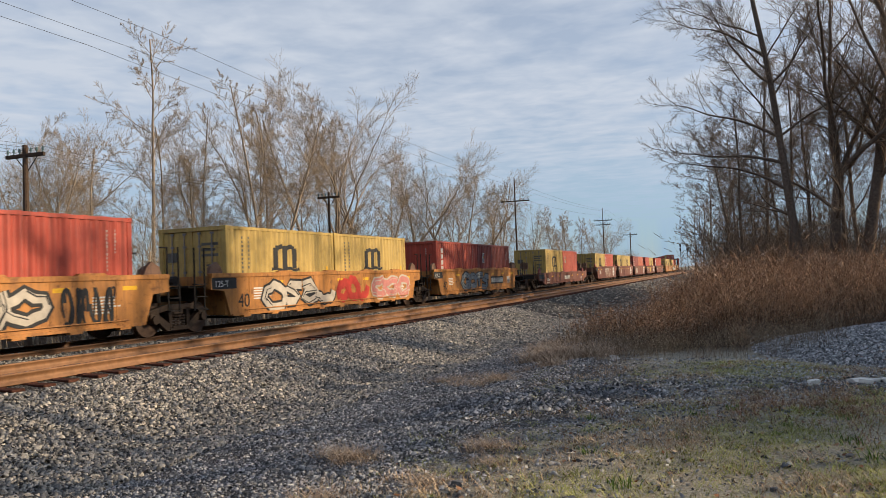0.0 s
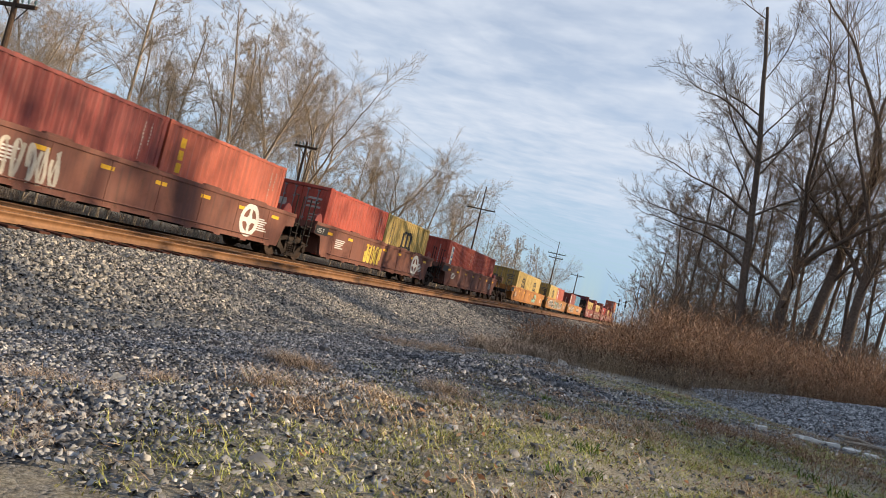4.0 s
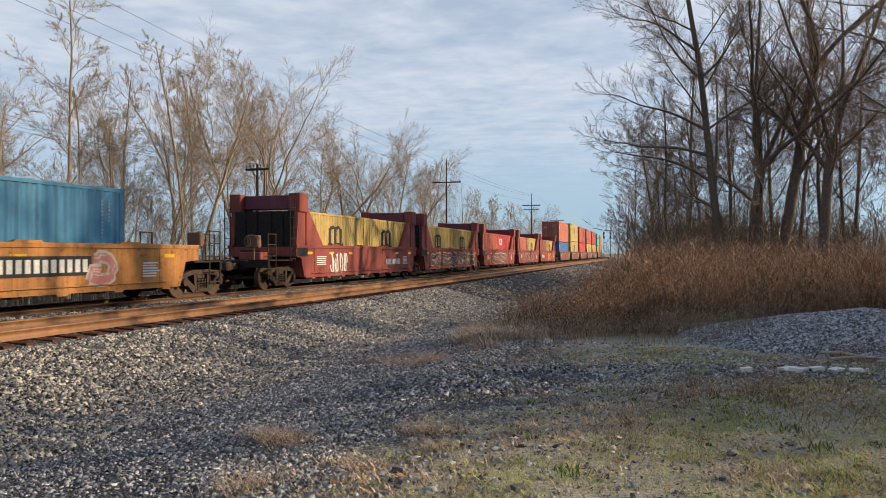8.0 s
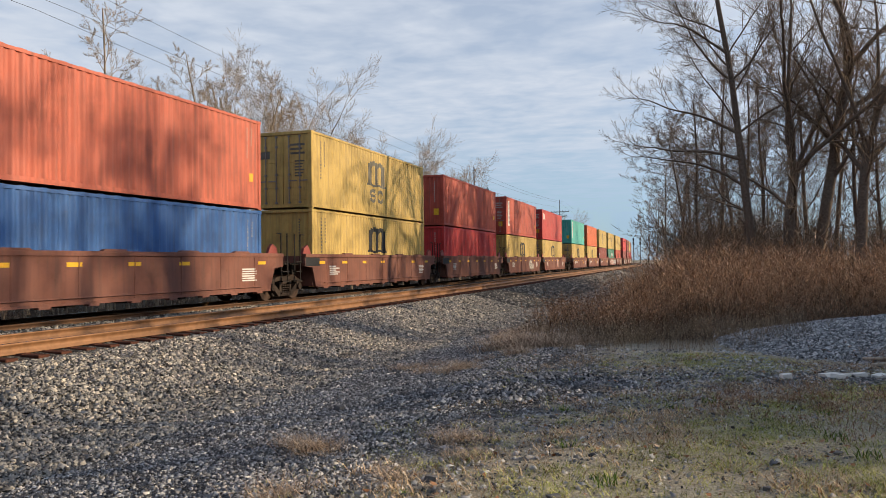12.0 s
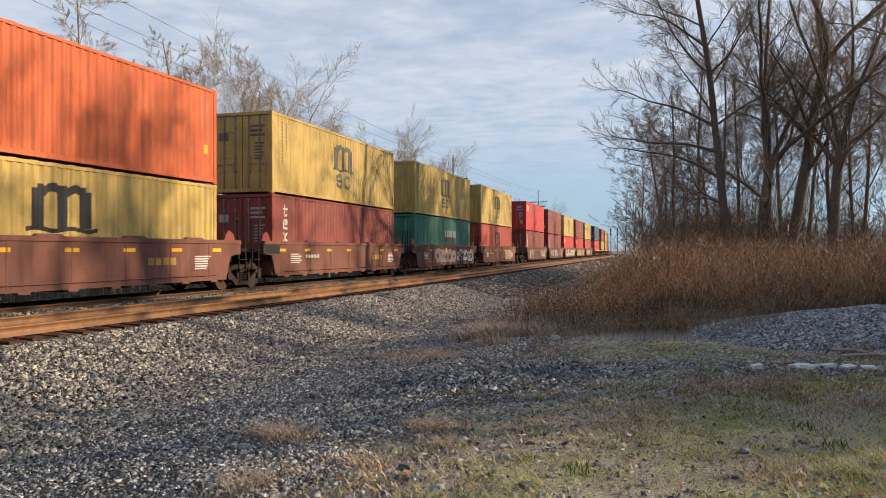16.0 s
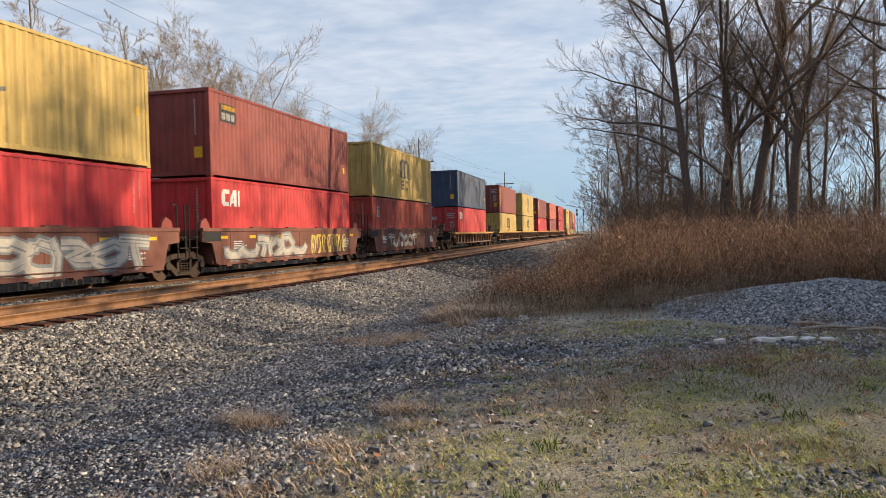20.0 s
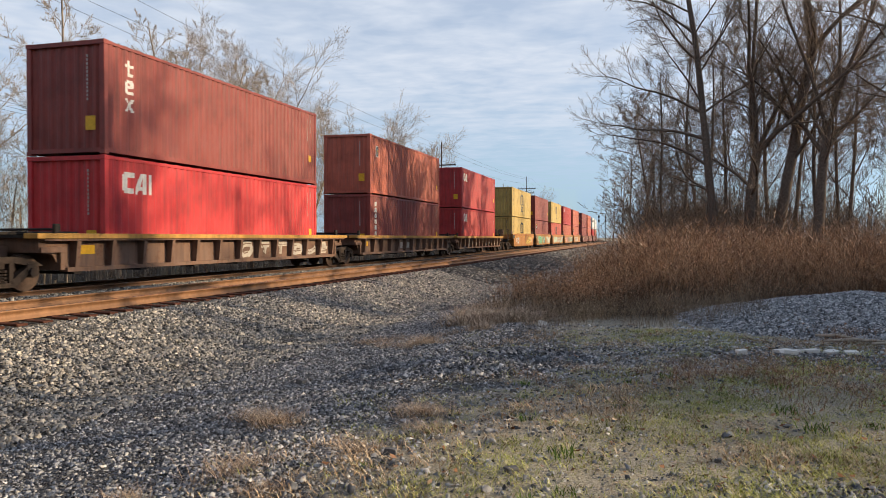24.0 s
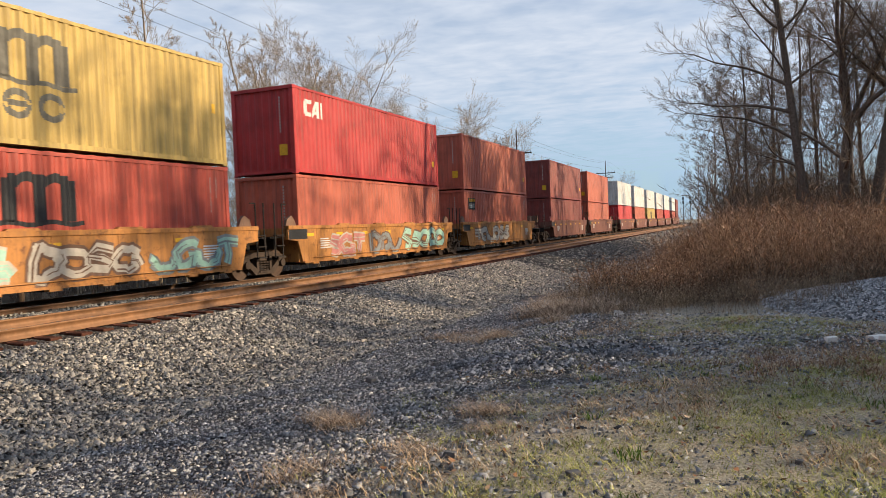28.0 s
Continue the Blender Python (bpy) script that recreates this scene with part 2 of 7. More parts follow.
def ground_mat():
    """Fine dark gravel beside the track, thin grass and soil nearer the path, dead grass under the brush."""
    m, nt, b = nodes("ground", 0.95, 0.0, 0.04)
    v = tex(nt, "ShaderNodeTexVoronoi", Scale=46.0)
    # gravel base darkened to paint the gaps between the loose stones as shade
    gr = ramp(nt, v.outputs["Color"], [(0.1, (0.03, 0.03, 0.031)), (0.5, (0.12, 0.12, 0.122)), (0.95, (0.34, 0.337, 0.333))])
    v2 = tex(nt, "ShaderNodeTexNoise", Scale=42.0, Detail=8.0, Roughness=0.85)
    so = ramp(nt, v2.outputs[0], [(0.34, (0.10, 0.092, 0.07)), (0.45, (0.31, 0.285, 0.22)), (0.54, (0.52, 0.48, 0.385)), (0.66, (0.74, 0.69, 0.58))])
    at = nt.nodes.new("ShaderNodeAttribute")
    at.attribute_name = "soil"
    edge = tex(nt, "ShaderNodeTexNoise", Scale=2.2, Detail=7.0, Roughness=0.7)
    s = nt.nodes.new("ShaderNodeMath")
    s.operation = "MULTIPLY_ADD"
    s.inputs[1].default_value = 1.1
    s.inputs[2].default_value = -0.55
    nt.links.new(edge.outputs[0], s.inputs[0])
    s2 = nt.nodes.new("ShaderNodeMath")
    nt.links.new(s.outputs[0], s2.inputs[0])
    nt.links.new(at.outputs["Fac"], s2.inputs[1])
    fr = ramp(nt, s2.outputs[0], [(0.40, (0, 0, 0)), (0.62, (1, 1, 1))])
    big = tex(nt, "ShaderNodeTexNoise", Scale=0.35, Detail=5.0)
    rb = ramp(nt, big.outputs[0], [(0.35, (0.72, 0.72, 0.74)), (0.65, (1.1, 1.08, 1.05))])
    col = mix(nt, fr.outputs[0], gr.outputs[0], so.outputs[0])
    col = mix(nt, 1.0, col, rb.outputs[0], "MULTIPLY")
    # dark brown mixed in where the ground colour has to carry shade
    floor_shade = nt.nodes.new("ShaderNodeAttribute")
    floor_shade.attribute_name = "floor_shade"
    shade_ramp = ramp(nt, v2.outputs[0], [(0.35, (0.018, 0.013, 0.010)), (0.6, (0.060, 0.042, 0.028)), (0.75, (0.12, 0.085, 0.055))])
    col = mix(nt, floor_shade.outputs["Fac"], col, shade_ramp.outputs[0])
    nt.links.new(col, b.inputs["Base Color"])
    relief = mix(nt, fr.outputs[0], v.outputs["Distance"], v2.outputs[0])
    bump(nt, b, relief, 0.8, -0.03)
    return m


M["ground"] = ground_mat()


# ---- mesh helpers ----
def part(name, bm, material, parent=None, label="", m=None):
    me = bpy.data.meshes.new(name)
    bm.to_mesh(me)
    bm.free()
    me.materials.append(M[material] if isinstance(material, str) else material)
    return mesh_part(name, me, parent, label, m)


def mesh_part(name, me, parent=None, label="", m=None):
    ob = new(name, me)
    if parent is not None:
        ob.parent = parent
    if m is not None:
        ob.matrix_basis = m
    if label:
        tagged(ob, label)
    return ob


def raw_mesh(name, verts, faces, material, smooth=False):
    """A mesh from arrays: verts (n, 3), faces (f, k) with k corners each."""
    verts, faces = np.asarray(verts, dtype=np.float32), np.asarray(faces, dtype=np.int32)
    me = bpy.data.meshes.new(name)
    f, k = faces.shape
    me.vertices.add(len(verts))
    me.vertices.foreach_set("co", verts.ravel())
    me.loops.add(f * k)
    me.loops.foreach_set("vertex_index", faces.ravel())
    me.polygons.add(f)
    me.polygons.foreach_set("loop_start", np.arange(0, f * k, k, dtype=np.int32))
    me.polygons.foreach_set("loop_total", np.full(f, k, dtype=np.int32))
    if smooth:
        me.polygons.foreach_set("use_smooth", np.ones(f, dtype=bool))
    me.update(calc_edges=True)
    me.materials.append(M[material] if isinstance(material, str) else material)
    return me


def box(bm, x0, x1, y0, y1, z0, z1, bev=0.0):
    vs = [bm.verts.new((x, y, z)) for z in (z0, z1) for y in (y0, y1) for x in (x0, x1)]
    fs = [(0, 2, 3, 1), (4, 5, 7, 6), (0, 1, 5, 4), (2, 6, 7, 3), (0, 4, 6, 2), (1, 3, 7, 5)]
    made = [bm.faces.new([vs[i] for i in f]) for f in fs]
    if bev:
        es = list({e for f in made for e in f.edges})
        bmesh.ops.bevel(bm, geom=es, offset=bev, segments=1, affect="EDGES", profile=0.5)
    return bm


def prism_x(bm, x0, x1, outline):
    """A solid between two x planes from an outline of (y, z) points."""
    a = [bm.verts.new((x0, y, z)) for y, z in outline]
    b = [bm.verts.new((x1, y, z)) for y, z in outline]
    n = len(outline)
    bm.faces.new(a)
    bm.faces.new(b[::-1])
    for i in range(n):
        bm.faces.new((a[i], b[i], b[(i + 1) % n], a[(i + 1) % n])[::-1])
    return bm


def cyl(bm, p0, p1, r0, r1=None, n=10):
    r1 = r0 if r1 is None else r1
    p0, p1 = Vector(p0), Vector(p1)
    d = (p1 - p0).normalized()
    u = d.orthogonal().normalized()
    w = d.cross(u)
    ra, rb = [], []
    for i in range(n):
        c, s = math.cos(2 * math.pi * i / n), math.sin(2 * math.pi * i / n)
        ra.append(bm.verts.new(p0 + (u * c + w * s) * r0))
        rb.append(bm.verts.new(p1 + (u * c + w * s) * r1))
    for i in range(n):
        bm.faces.new((ra[i], ra[(i + 1) % n], rb[(i + 1) % n], rb[i]))
    bm.faces.new(ra[::-1])
    bm.faces.new(rb)
    return bm


def scatter(base_v, base_f, pos, scale, rot, name, material):
    """Many copies of one small shape in one mesh. rot: (n, 3, 3)."""
    n, k = len(pos), len(base_v)
    v = np.einsum("nij,nkj->nki", rot, base_v[None] * scale[:, None, :]) + pos[:, None, :]
    f = base_f[None] + (np.arange(n) * k)[:, None, None]
    return raw_mesh(name, v.reshape(-1, 3), f.reshape(-1, base_f.shape[1]), material)


def random_rot(n, rng, tilt=3.2):
    a, b, c = rng.uniform(0, 6.283, n), rng.uniform(-tilt, tilt, n), rng.uniform(-tilt, tilt, n)
    def r(t, i, j):
        m = np.tile(np.eye(3), (n, 1, 1))
        m[:, i, i], m[:, j, j], m[:, i, j], m[:, j, i] = np.cos(t), np.cos(t), -np.sin(t), np.sin(t)
        return m
    return r(a, 0, 1) @ r(b, 1, 2) @ r(c, 0, 2)


# ---- the line of the track ----
# slope of the line against y, and from it how far it bends to -x
SY = np.arange(-900.0, 1200.0, 1.0)
SLOPE = np.interp(SY, [-150, 0, 58, 160, 400], [-0.078, 0.0, 0.0300, 0.0300, 0.215])
BEND = np.cumsum(SLOPE)
BEND -= np.interp(0, SY, BEND)


def bend(y):
    return np.interp(y, SY, BEND)


FAR_X, NEAR_X = -14.88, -11.40  # centre lines of the two tracks at y = 0


def on_track(s, x0=FAR_X):
    """The pose on the line at y = s, heading along it."""
    return pose(x0 - float(bend(s)), s, 0, 0, 0, math.degrees(math.atan(float(np.interp(s, SY, SLOPE)))))


# ---- ground ----
PROFILE_U = [-400, -60, -24, -21, -18.6, -17.2, -16.2, -14.25, -13.9, -12.5, -12.3, -12.0, -10.85, -10.5, -10.3, -9.7, -9.2, -7.3, -6.6, -5.0, -3.0, 0.0, 6.0, 14.0, 400]
PROFILE_Z = [-1.6, -1.4, -1.3, -1.25, -0.9, -0.34, -0.24, -0.24, -0.12, -0.12, -0.19, -0.185, -0.19, -0.215, -0.232, -0.255, -0.38, -0.84, -0.86, -0.72, -0.45, -0.34, -0.30, -0.5, -0.6]


def smooth_noise(x, y, seed=0.0):
    return (np.sin(x * 0.9 + seed) * np.cos(y * 0.7 - seed) + 0.6 * np.sin(x * 2.1 - y * 1.3 + seed * 2) + 0.4 * np.cos(y * 2.9 + x * 0.8 + seed)) / 2.0


def pile(x, y):
    """The heap of stone beside the path."""
    rx = np.where(x < 3.3, 3.1, 2.9)
    r = np.sqrt(((x - 3.3) / rx) ** 2 + ((y - 15.3) / 3.0) ** 2)
    return 0.54 * np.clip(1.06 - r, 0, 1) ** 0.8


def berm(x, y):
    """Low spill of slate chips between the gravel and the turf."""
    r = np.sqrt(((x + 2.5 - 0.35 * (y - 9.6)) / 1.5) ** 2 + ((y - 9.7) / 1.35) ** 2)
    lump = 0.75 + 0.35 * np.sin(x * 3.1 + y * 1.7) * np.sin(y * 2.7 - x)
    return 0.17 * np.clip(1 - r, 0, 1) ** 0.7 * lump


def ground_z(x, y):
    x, y = np.asarray(x, float), np.asarray(y, float)
    u = x + bend(y)
    z = np.interp(u, PROFILE_U, PROFILE_Z)
    rough = np.clip((np.abs(u + 13) - 3.0) / 3.0, 0, 1)
    z = z + rough * (0.035 * smooth_noise(x, y) + 0.02 * smooth_noise(x * 2.3, y * 2.3, 4.0))
    return z + pile(x, y) + berm(x, y)


def grid_axis(fine0, fine1, step, lo, hi):
    a = list(np.arange(fine0, fine1, step))
    d, p = step, fine1
    while p < hi:
        a.append(p)
        d *= 1.18
        p += d
    a.append(hi)
    d, p = step, fine0
    while p > lo:
        d *= 1.18
        p -= d
        a.append(max(p, lo))
    return np.unique(np.round(a, 4))


gx = grid_axis(-26, 9, 0.22, -2600, 2600)
gy = grid_axis(-6, 60, 0.40, -1500, 3500)
# the sheet follows the bend of the line
GU, GY = np.meshgrid(gx, gy)
fade = np.clip(1.5 - np.abs(GU) / 600, 0, 1)
GX = GU - bend(GY) * fade
GZ = ground_z(GX, GY)
nx, ny = len(gx), len(gy)
idx = np.arange(nx * ny).reshape(ny, nx)
quads = np.stack([idx[:-1, :-1], idx[:-1, 1:], idx[1:, 1:], idx[1:, :-1]], -1).reshape(-1, 4)
me = raw_mesh("ground", np.stack([GX, GY, GZ], -1).reshape(-1, 3), quads, "ground", True)
# how much soil and grass there is, against bare gravel
uu = GX + bend(GY)
soil = np.interp(uu, [-3000, -26, -19, -9, -6.2, -4.0, -2.6, -1.2, 3000], [1, 1, 0, 0, 0.02, 0.18, 0.42, 0.72, 0.9])
soil = soil - 0.85 * np.clip(pile(GX, GY) * 4, 0, 1) - 0.5 * np.exp(-((GX - 1.5) / 2.2) ** 2 - ((GY - 10.6) / 1.0) ** 2)
soil = soil - 0.35 * np.exp(-((GX + 2.4) / 1.3) ** 2 - ((GY - 10.5) / 2.5) ** 2)
at = me.attributes.new("soil", "FLOAT", "POINT")
at.data.foreach_set("value", soil.ravel().astype(np.float32))
# shade painted into the ground beyond the far track and under the brush
floor_shade = np.maximum(np.interp(uu, [-120, -60, -17.6, -16.8], [0.4, 1, 1, 0]), np.clip((GY - np.interp(GX, [-7, -4.4, -2.0, 1.0, 3.0, 7.0], [40, 22, 14.6, 14.6, 16.6, 17.0])) / 1.5, 0, 1) * np.clip((uu + 4.6) / 1.5, 0, 1) * np.interp(GY, [60, 300], [1, 0.3]))
at = me.attributes.new("floor_shade", "FLOAT", "POINT")
at.data.foreach_set("value", floor_shade.ravel().astype(np.float32))
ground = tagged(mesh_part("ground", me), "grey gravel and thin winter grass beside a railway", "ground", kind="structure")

# ballast bed: one sheet on the ground along both tracks
by = np.concatenate([np.arange(-60, 70, 0.5), np.arange(70, 420, 4.0)])
by = np.concatenate([np.arange(-700, -60, 20.0), by, np.arange(420, 1000, 20.0)])
bu = np.array([-19.2, -18.6, -18.0, -17.2, -16.4, -15.6, -14.25, -13.9, -13.2, -12.5, -12.3, -12.0, -11.4, -10.85, -10.5, -10.2, -9.7, -9.2, -8.6, -8.0, -7.4, -6.9, -6.5])
BU, BY = np.meshgrid(bu, by)
BX = BU - bend(BY)
BZ = ground_z(BX, BY) + 0.012 + 0.018 * np.clip(smooth_noise(BX * 3, BY * 3), 0, 1)
BZ[:, 0] -= 0.06
BZ[:, -1] -= 0.05
idx = np.arange(BU.size).reshape(BU.shape)
quads = np.stack([idx[:-1, :-1], idx[:-1, 1:], idx[1:, 1:], idx[1:, :-1]], -1).reshape(-1, 4)
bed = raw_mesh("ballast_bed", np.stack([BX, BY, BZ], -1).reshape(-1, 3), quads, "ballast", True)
# oil and brake dust, with the shade under the cars painted in
oil_shade = np.interp(BU, [-19.0, -17.2, -16.2, -14.2, -13.6, -12.4, -12.0, -10.9, -10.5], [0.9, 0.95, 0.98, 0.98, 0.15, 0.1, 0.5, 0.5, 0.0])
at = bed.attributes.new("oil_shade", "FLOAT", "POINT")
at.data.foreach_set("value", oil_shade.ravel().astype(np.float32))
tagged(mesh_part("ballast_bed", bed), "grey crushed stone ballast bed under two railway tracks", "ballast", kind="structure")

# ---- tracks ----
RAIL_OUT = [(-0.076, -0.178), (0.076, -0.178), (0.076, -0.165), (0.012, -0.135), (0.010, -0.045), (0.037, -0.036), (0.037, -0.006), (0.030, 0.0), (-0.030, 0.0), (-0.037, -0.006), (-0.037, -0.036), (-0.010, -0.045), (-0.012, -0.135), (-0.076, -0.165)]


def rail(name, x0, steel, dz):
    ys = np.concatenate([np.arange(-700, -40, 15.0), np.arange(-40, 420, 4.0), np.arange(420, 1000, 15.0)])
    n = len(RAIL_OUT)
    o = np.array(RAIL_OUT)
    v = np.stack([x0 - bend(ys)[:, None] + o[None, :, 0], np.repeat(ys[:, None], n, 1), np.repeat(o[None, :, 1] + dz, len(ys), 0)], -1)
    i = np.arange(len(ys) - 1)[:, None] * n
    j = np.arange(n)[None]
    f = np.stack([i + j, i + (j + 1) % n, i + n + (j + 1) % n, i + n + j], -1).reshape(-1, 4)
    me = raw_mesh(name, v.reshape(-1, 3), f, steel)
    me.materials.append(M["railtop"])
    mi = np.tile((np.arange(n) == 7).astype(np.int32), len(ys) - 1)
    me.polygons.foreach_set("material_index", mi)
    return me


track_roots = {}
for nm, cx in (("far_track", FAR_X), ("near_track", NEAR_X)):
    root = tagged(new(nm), "railway track of worn steel rails on wooden ties", "track", "tracks", "structure")
    track_roots[nm] = root
    for side in (-0.755, 0.755):
        mesh_part("rail", rail("rail", cx + side, "rail" if nm == "near_track" else "rail_dark", 0.0), root, "rusty steel rail with a polished head")


# ---- shipping containers ----
RIB, DEEP = 0.278, 0.036
MESHES = {}


def corr(y):
    """How far the corrugated steel stands back at y along a wall."""
    p = (y / RIB) % 1.0
    if p < 0.25:
        return 0.0
    if p < 0.5:
        return DEEP * (p - 0.25) * 4
    if p < 0.75:
        return DEEP
    return DEEP * (1.0 - p) * 4


def corr_breaks(y0, y1):
    ys, i = [y0], math.floor(y0 / RIB * 4)
    while True:
        i += 1
        y = i * RIB / 4
        if y >= y1 - 1e-4:
            break
        if y > y0 + 1e-4:
            ys.append(y)
    return ys + [y1]


def corr_sheet(bm, x, y0, y1, z0, z1, out=0.0, sign=1):
    ys = corr_breaks(y0, y1)
    lo = [bm.verts.new((x + sign * (out - corr(y)), y, z0)) for y in ys]
    hi = [bm.verts.new((x + sign * (out - corr(y)), y, z1)) for y in ys]
    for i in range(len(ys) - 1):
        f = (lo[i], lo[i + 1], hi[i + 1], hi[i])
        bm.faces.new(f if sign > 0 else f[::-1])


def shared(key, name, material, build):
    if key not in MESHES:
        bm = bmesh.new()
        build(bm)
        me = bpy.data.meshes.new(name)
        bm.to_mesh(me)
        bm.free()
        me.materials.append(M[material] if isinstance(material, str) else material)
        MESHES[key] = me
    return MESHES[key]


W2 = 1.219
SIZES = {20: 6.06, 40: 12.19}


def end_sheet(bm, w, z0, z1, y):
    """A corrugated end wall facing -y."""
    ys = corr_breaks(-w, w)
    lo = [bm.verts.new((x, y + corr(x), z0)) for x in ys]
    hi = [bm.verts.new((x, y + corr(x), z1)) for x in ys]
    for i in range(len(ys) - 1):
        bm.faces.new((lo[i], lo[i + 1], hi[i + 1], hi[i]))


def container(feet, h, colour, doors, label, marks=()):
    L = SIZES[feet]
    hl = L / 2
    root = tagged(new("shipping_container"), label, "container", "containers on the train")
    k = (feet, h, colour)

    def side(sign):
        return lambda bm: corr_sheet(bm, sign * (W2 - 0.012), -hl + 0.13, hl - 0.13, 0.15, h - 0.09, 0.0, sign)
    near = mesh_part("side_wall", shared(k + ("s1",), "side_wall", colour, side(1)), root)
    mesh_part("side_wall", shared(k + ("s2",), "side_wall", colour, side(-1)), root)

    def roof(bm):
        n = int(L / 0.55)
        pts = [(-hl + 0.05, h - 0.045), (-hl + 0.05, h - 0.014)]
        for i in range(n):
            y = -hl + (i + 0.5) * L / n
            pts += [(y - 0.12, h - 0.014), (y - 0.08, h - 0.002), (y + 0.08, h - 0.002), (y + 0.12, h - 0.014)]
        prism_x(bm, -W2 + 0.03, W2 - 0.03, pts + [(hl - 0.05, h - 0.014), (hl - 0.05, h - 0.045)])
    mesh_part("roof", shared(k + ("roof",), "roof", colour, roof), root)

    def frame_bm(bm):
        for s in (-1, 1):
            box(bm, s * W2 - 0.05 * (s > 0), s * W2 + 0.05 * (s < 0), -hl + 0.1, hl - 0.1, h - 0.10, h - 0.03)
            box(bm, s * W2 - 0.05 * (s > 0), s * W2 + 0.05 * (s < 0), -hl + 0.1, hl - 0.1, 0.05, 0.17)
            box(bm, -W2 + 0.1, W2 - 0.1, s * hl - 0.06 * (s > 0), s * hl + 0.06 * (s < 0), h - 0.12, h - 0.01)
            box(bm, -W2 + 0.1, W2 - 0.1, s * hl - 0.06 * (s > 0), s * hl + 0.06 * (s < 0), 0.05, 0.16)
        box(bm, -W2 + 0.06, W2 - 0.06, -hl + 0.1, hl - 0.1, 0.08, 0.13)
    mesh_part("frame", shared(k + ("frame",), "frame", colour, frame_bm), root)

    def post(bm):
        box(bm, -0.075, 0.075, -0.075, 0.075, 0.115, h - 0.115, 0.012)
        for z in (0.0, h - 0.118):
            box(bm, -0.085, 0.082, -0.088, 0.088, z, z + 0.118, 0.01)
            box(bm, -0.03, 0.088, -0.03, 0.03, z + 0.035, z + 0.085)
    pm = shared((h, colour, "post"), "corner_post", colour, post)
    for sx in (-1, 1):
        for sy in (-1, 1):
            mesh_part("corner_post", pm, root, m=pose(sx * (W2 - 0.078), sy * (hl - 0.085), 0, 0, 0, 0 if sx > 0 else 180))
    plain_end = shared((h, colour, "end"), "end_wall", colour, lambda bm: end_sheet(bm, W2 - 0.14, 0.14, h - 0.1, 0.07))
    mesh_part("end_wall", plain_end, root, m=pose(0, hl, 0, 0, 0, 180))
    if doors:
        def door(bm):
            box(bm, 0.012, W2 - 0.15, 0.0, 0.05, 0.15, h - 0.13, 0.008)
            for i in range(5):
                z = 0.32 + i * (h - 0.55) / 5
                box(bm, 0.10, W2 - 0.24, -0.014, 0.004, z, z + (h - 0.55) / 5 - 0.12, 0.006)
        dm = shared((h, colour, "door"), "door", colour, door)

        def rod(bm):
            cyl(bm, (0, -0.03, 0.18), (0, -0.03, h - 0.16), 0.02, n=6)
            for z in (0.2, 0.75, 1.25, h - 0.6, h - 0.22):
                box(bm, -0.05, 0.05, -0.045, 0.0, z, z + 0.06)
            box(bm, -0.015, 0.32, -0.06, -0.035, 1.02, 1.06)
        rm = shared((h, "rod"), "lock_rod", "galvanised", rod)
        for s in (0, 1):
            d = mesh_part("door", dm, root, m=pose(0, -hl + 0.055, 0) @ Matrix.Diagonal((1 if s else -1, 1, 1, 1)))
            for x in (0.27, 0.72):
                mesh_part("lock_rod", rm, d, "galvanised locking rod", m=pose(x, -0.015, 0))
    else:
        mesh_part("end_wall", plain_end, root, m=pose(0, -hl, 0))
    # small writing and a placard on the end that faces the path's near side
    ye = -hl + (0.036 if doors else 0.062)
    bm = bmesh.new()
    ink = "faded" if colour == "yellow" else "mark_dim"
    if doors:
        for i in range(3):
            box(bm, 0.32, 0.92 - 0.1 * (i % 2), ye - 0.004, ye, h - 0.55 - i * 0.16, h - 0.47 - i * 0.16)
        for i in range(6):
            box(bm, 0.50, 0.90 - 0.05 * (i % 3), ye - 0.004, ye, h - 1.15 - i * 0.11, h - 1.10 - i * 0.11)
        box(bm, -0.95, -0.55, ye - 0.004, ye, h - 1.0, h - 0.72)
    else:
        for i in range(12):
            box(bm, 0.63, 0.68, ye - 0.004, ye, h - 0.42 - i * 0.10, h - 0.355 - i * 0.10)
    tagged(part("marking", bm, ink, root), kind="stuff")
    if colour not in ("yellow", "white"):
        bm = bmesh.new()
        box(bm, 0.60, 0.90, ye - 0.010, ye - 0.005, 0.62, 0.98)
        part("placard", bm, "mark_yellow", root, "yellow warning placard")
    for mk in marks:
        mk(root, near, hl, h)
    return root


def side_mark(rects, material, name="marking", label=""):
    """Paint on the wall that faces the path, as upright rectangles (y0, y1, z0, z1) that follow the ribs."""
    def put(root, near, hl, h):
        bm = bmesh.new()
        for y0, y1, z0, z1 in rects(hl, h):
            corr_sheet(bm, W2 - 0.012, y0, y1, z0, z1, 0.004)
        tagged(part(name, bm, material, near, label), kind="stuff" if name == "marking" else "")
    return put


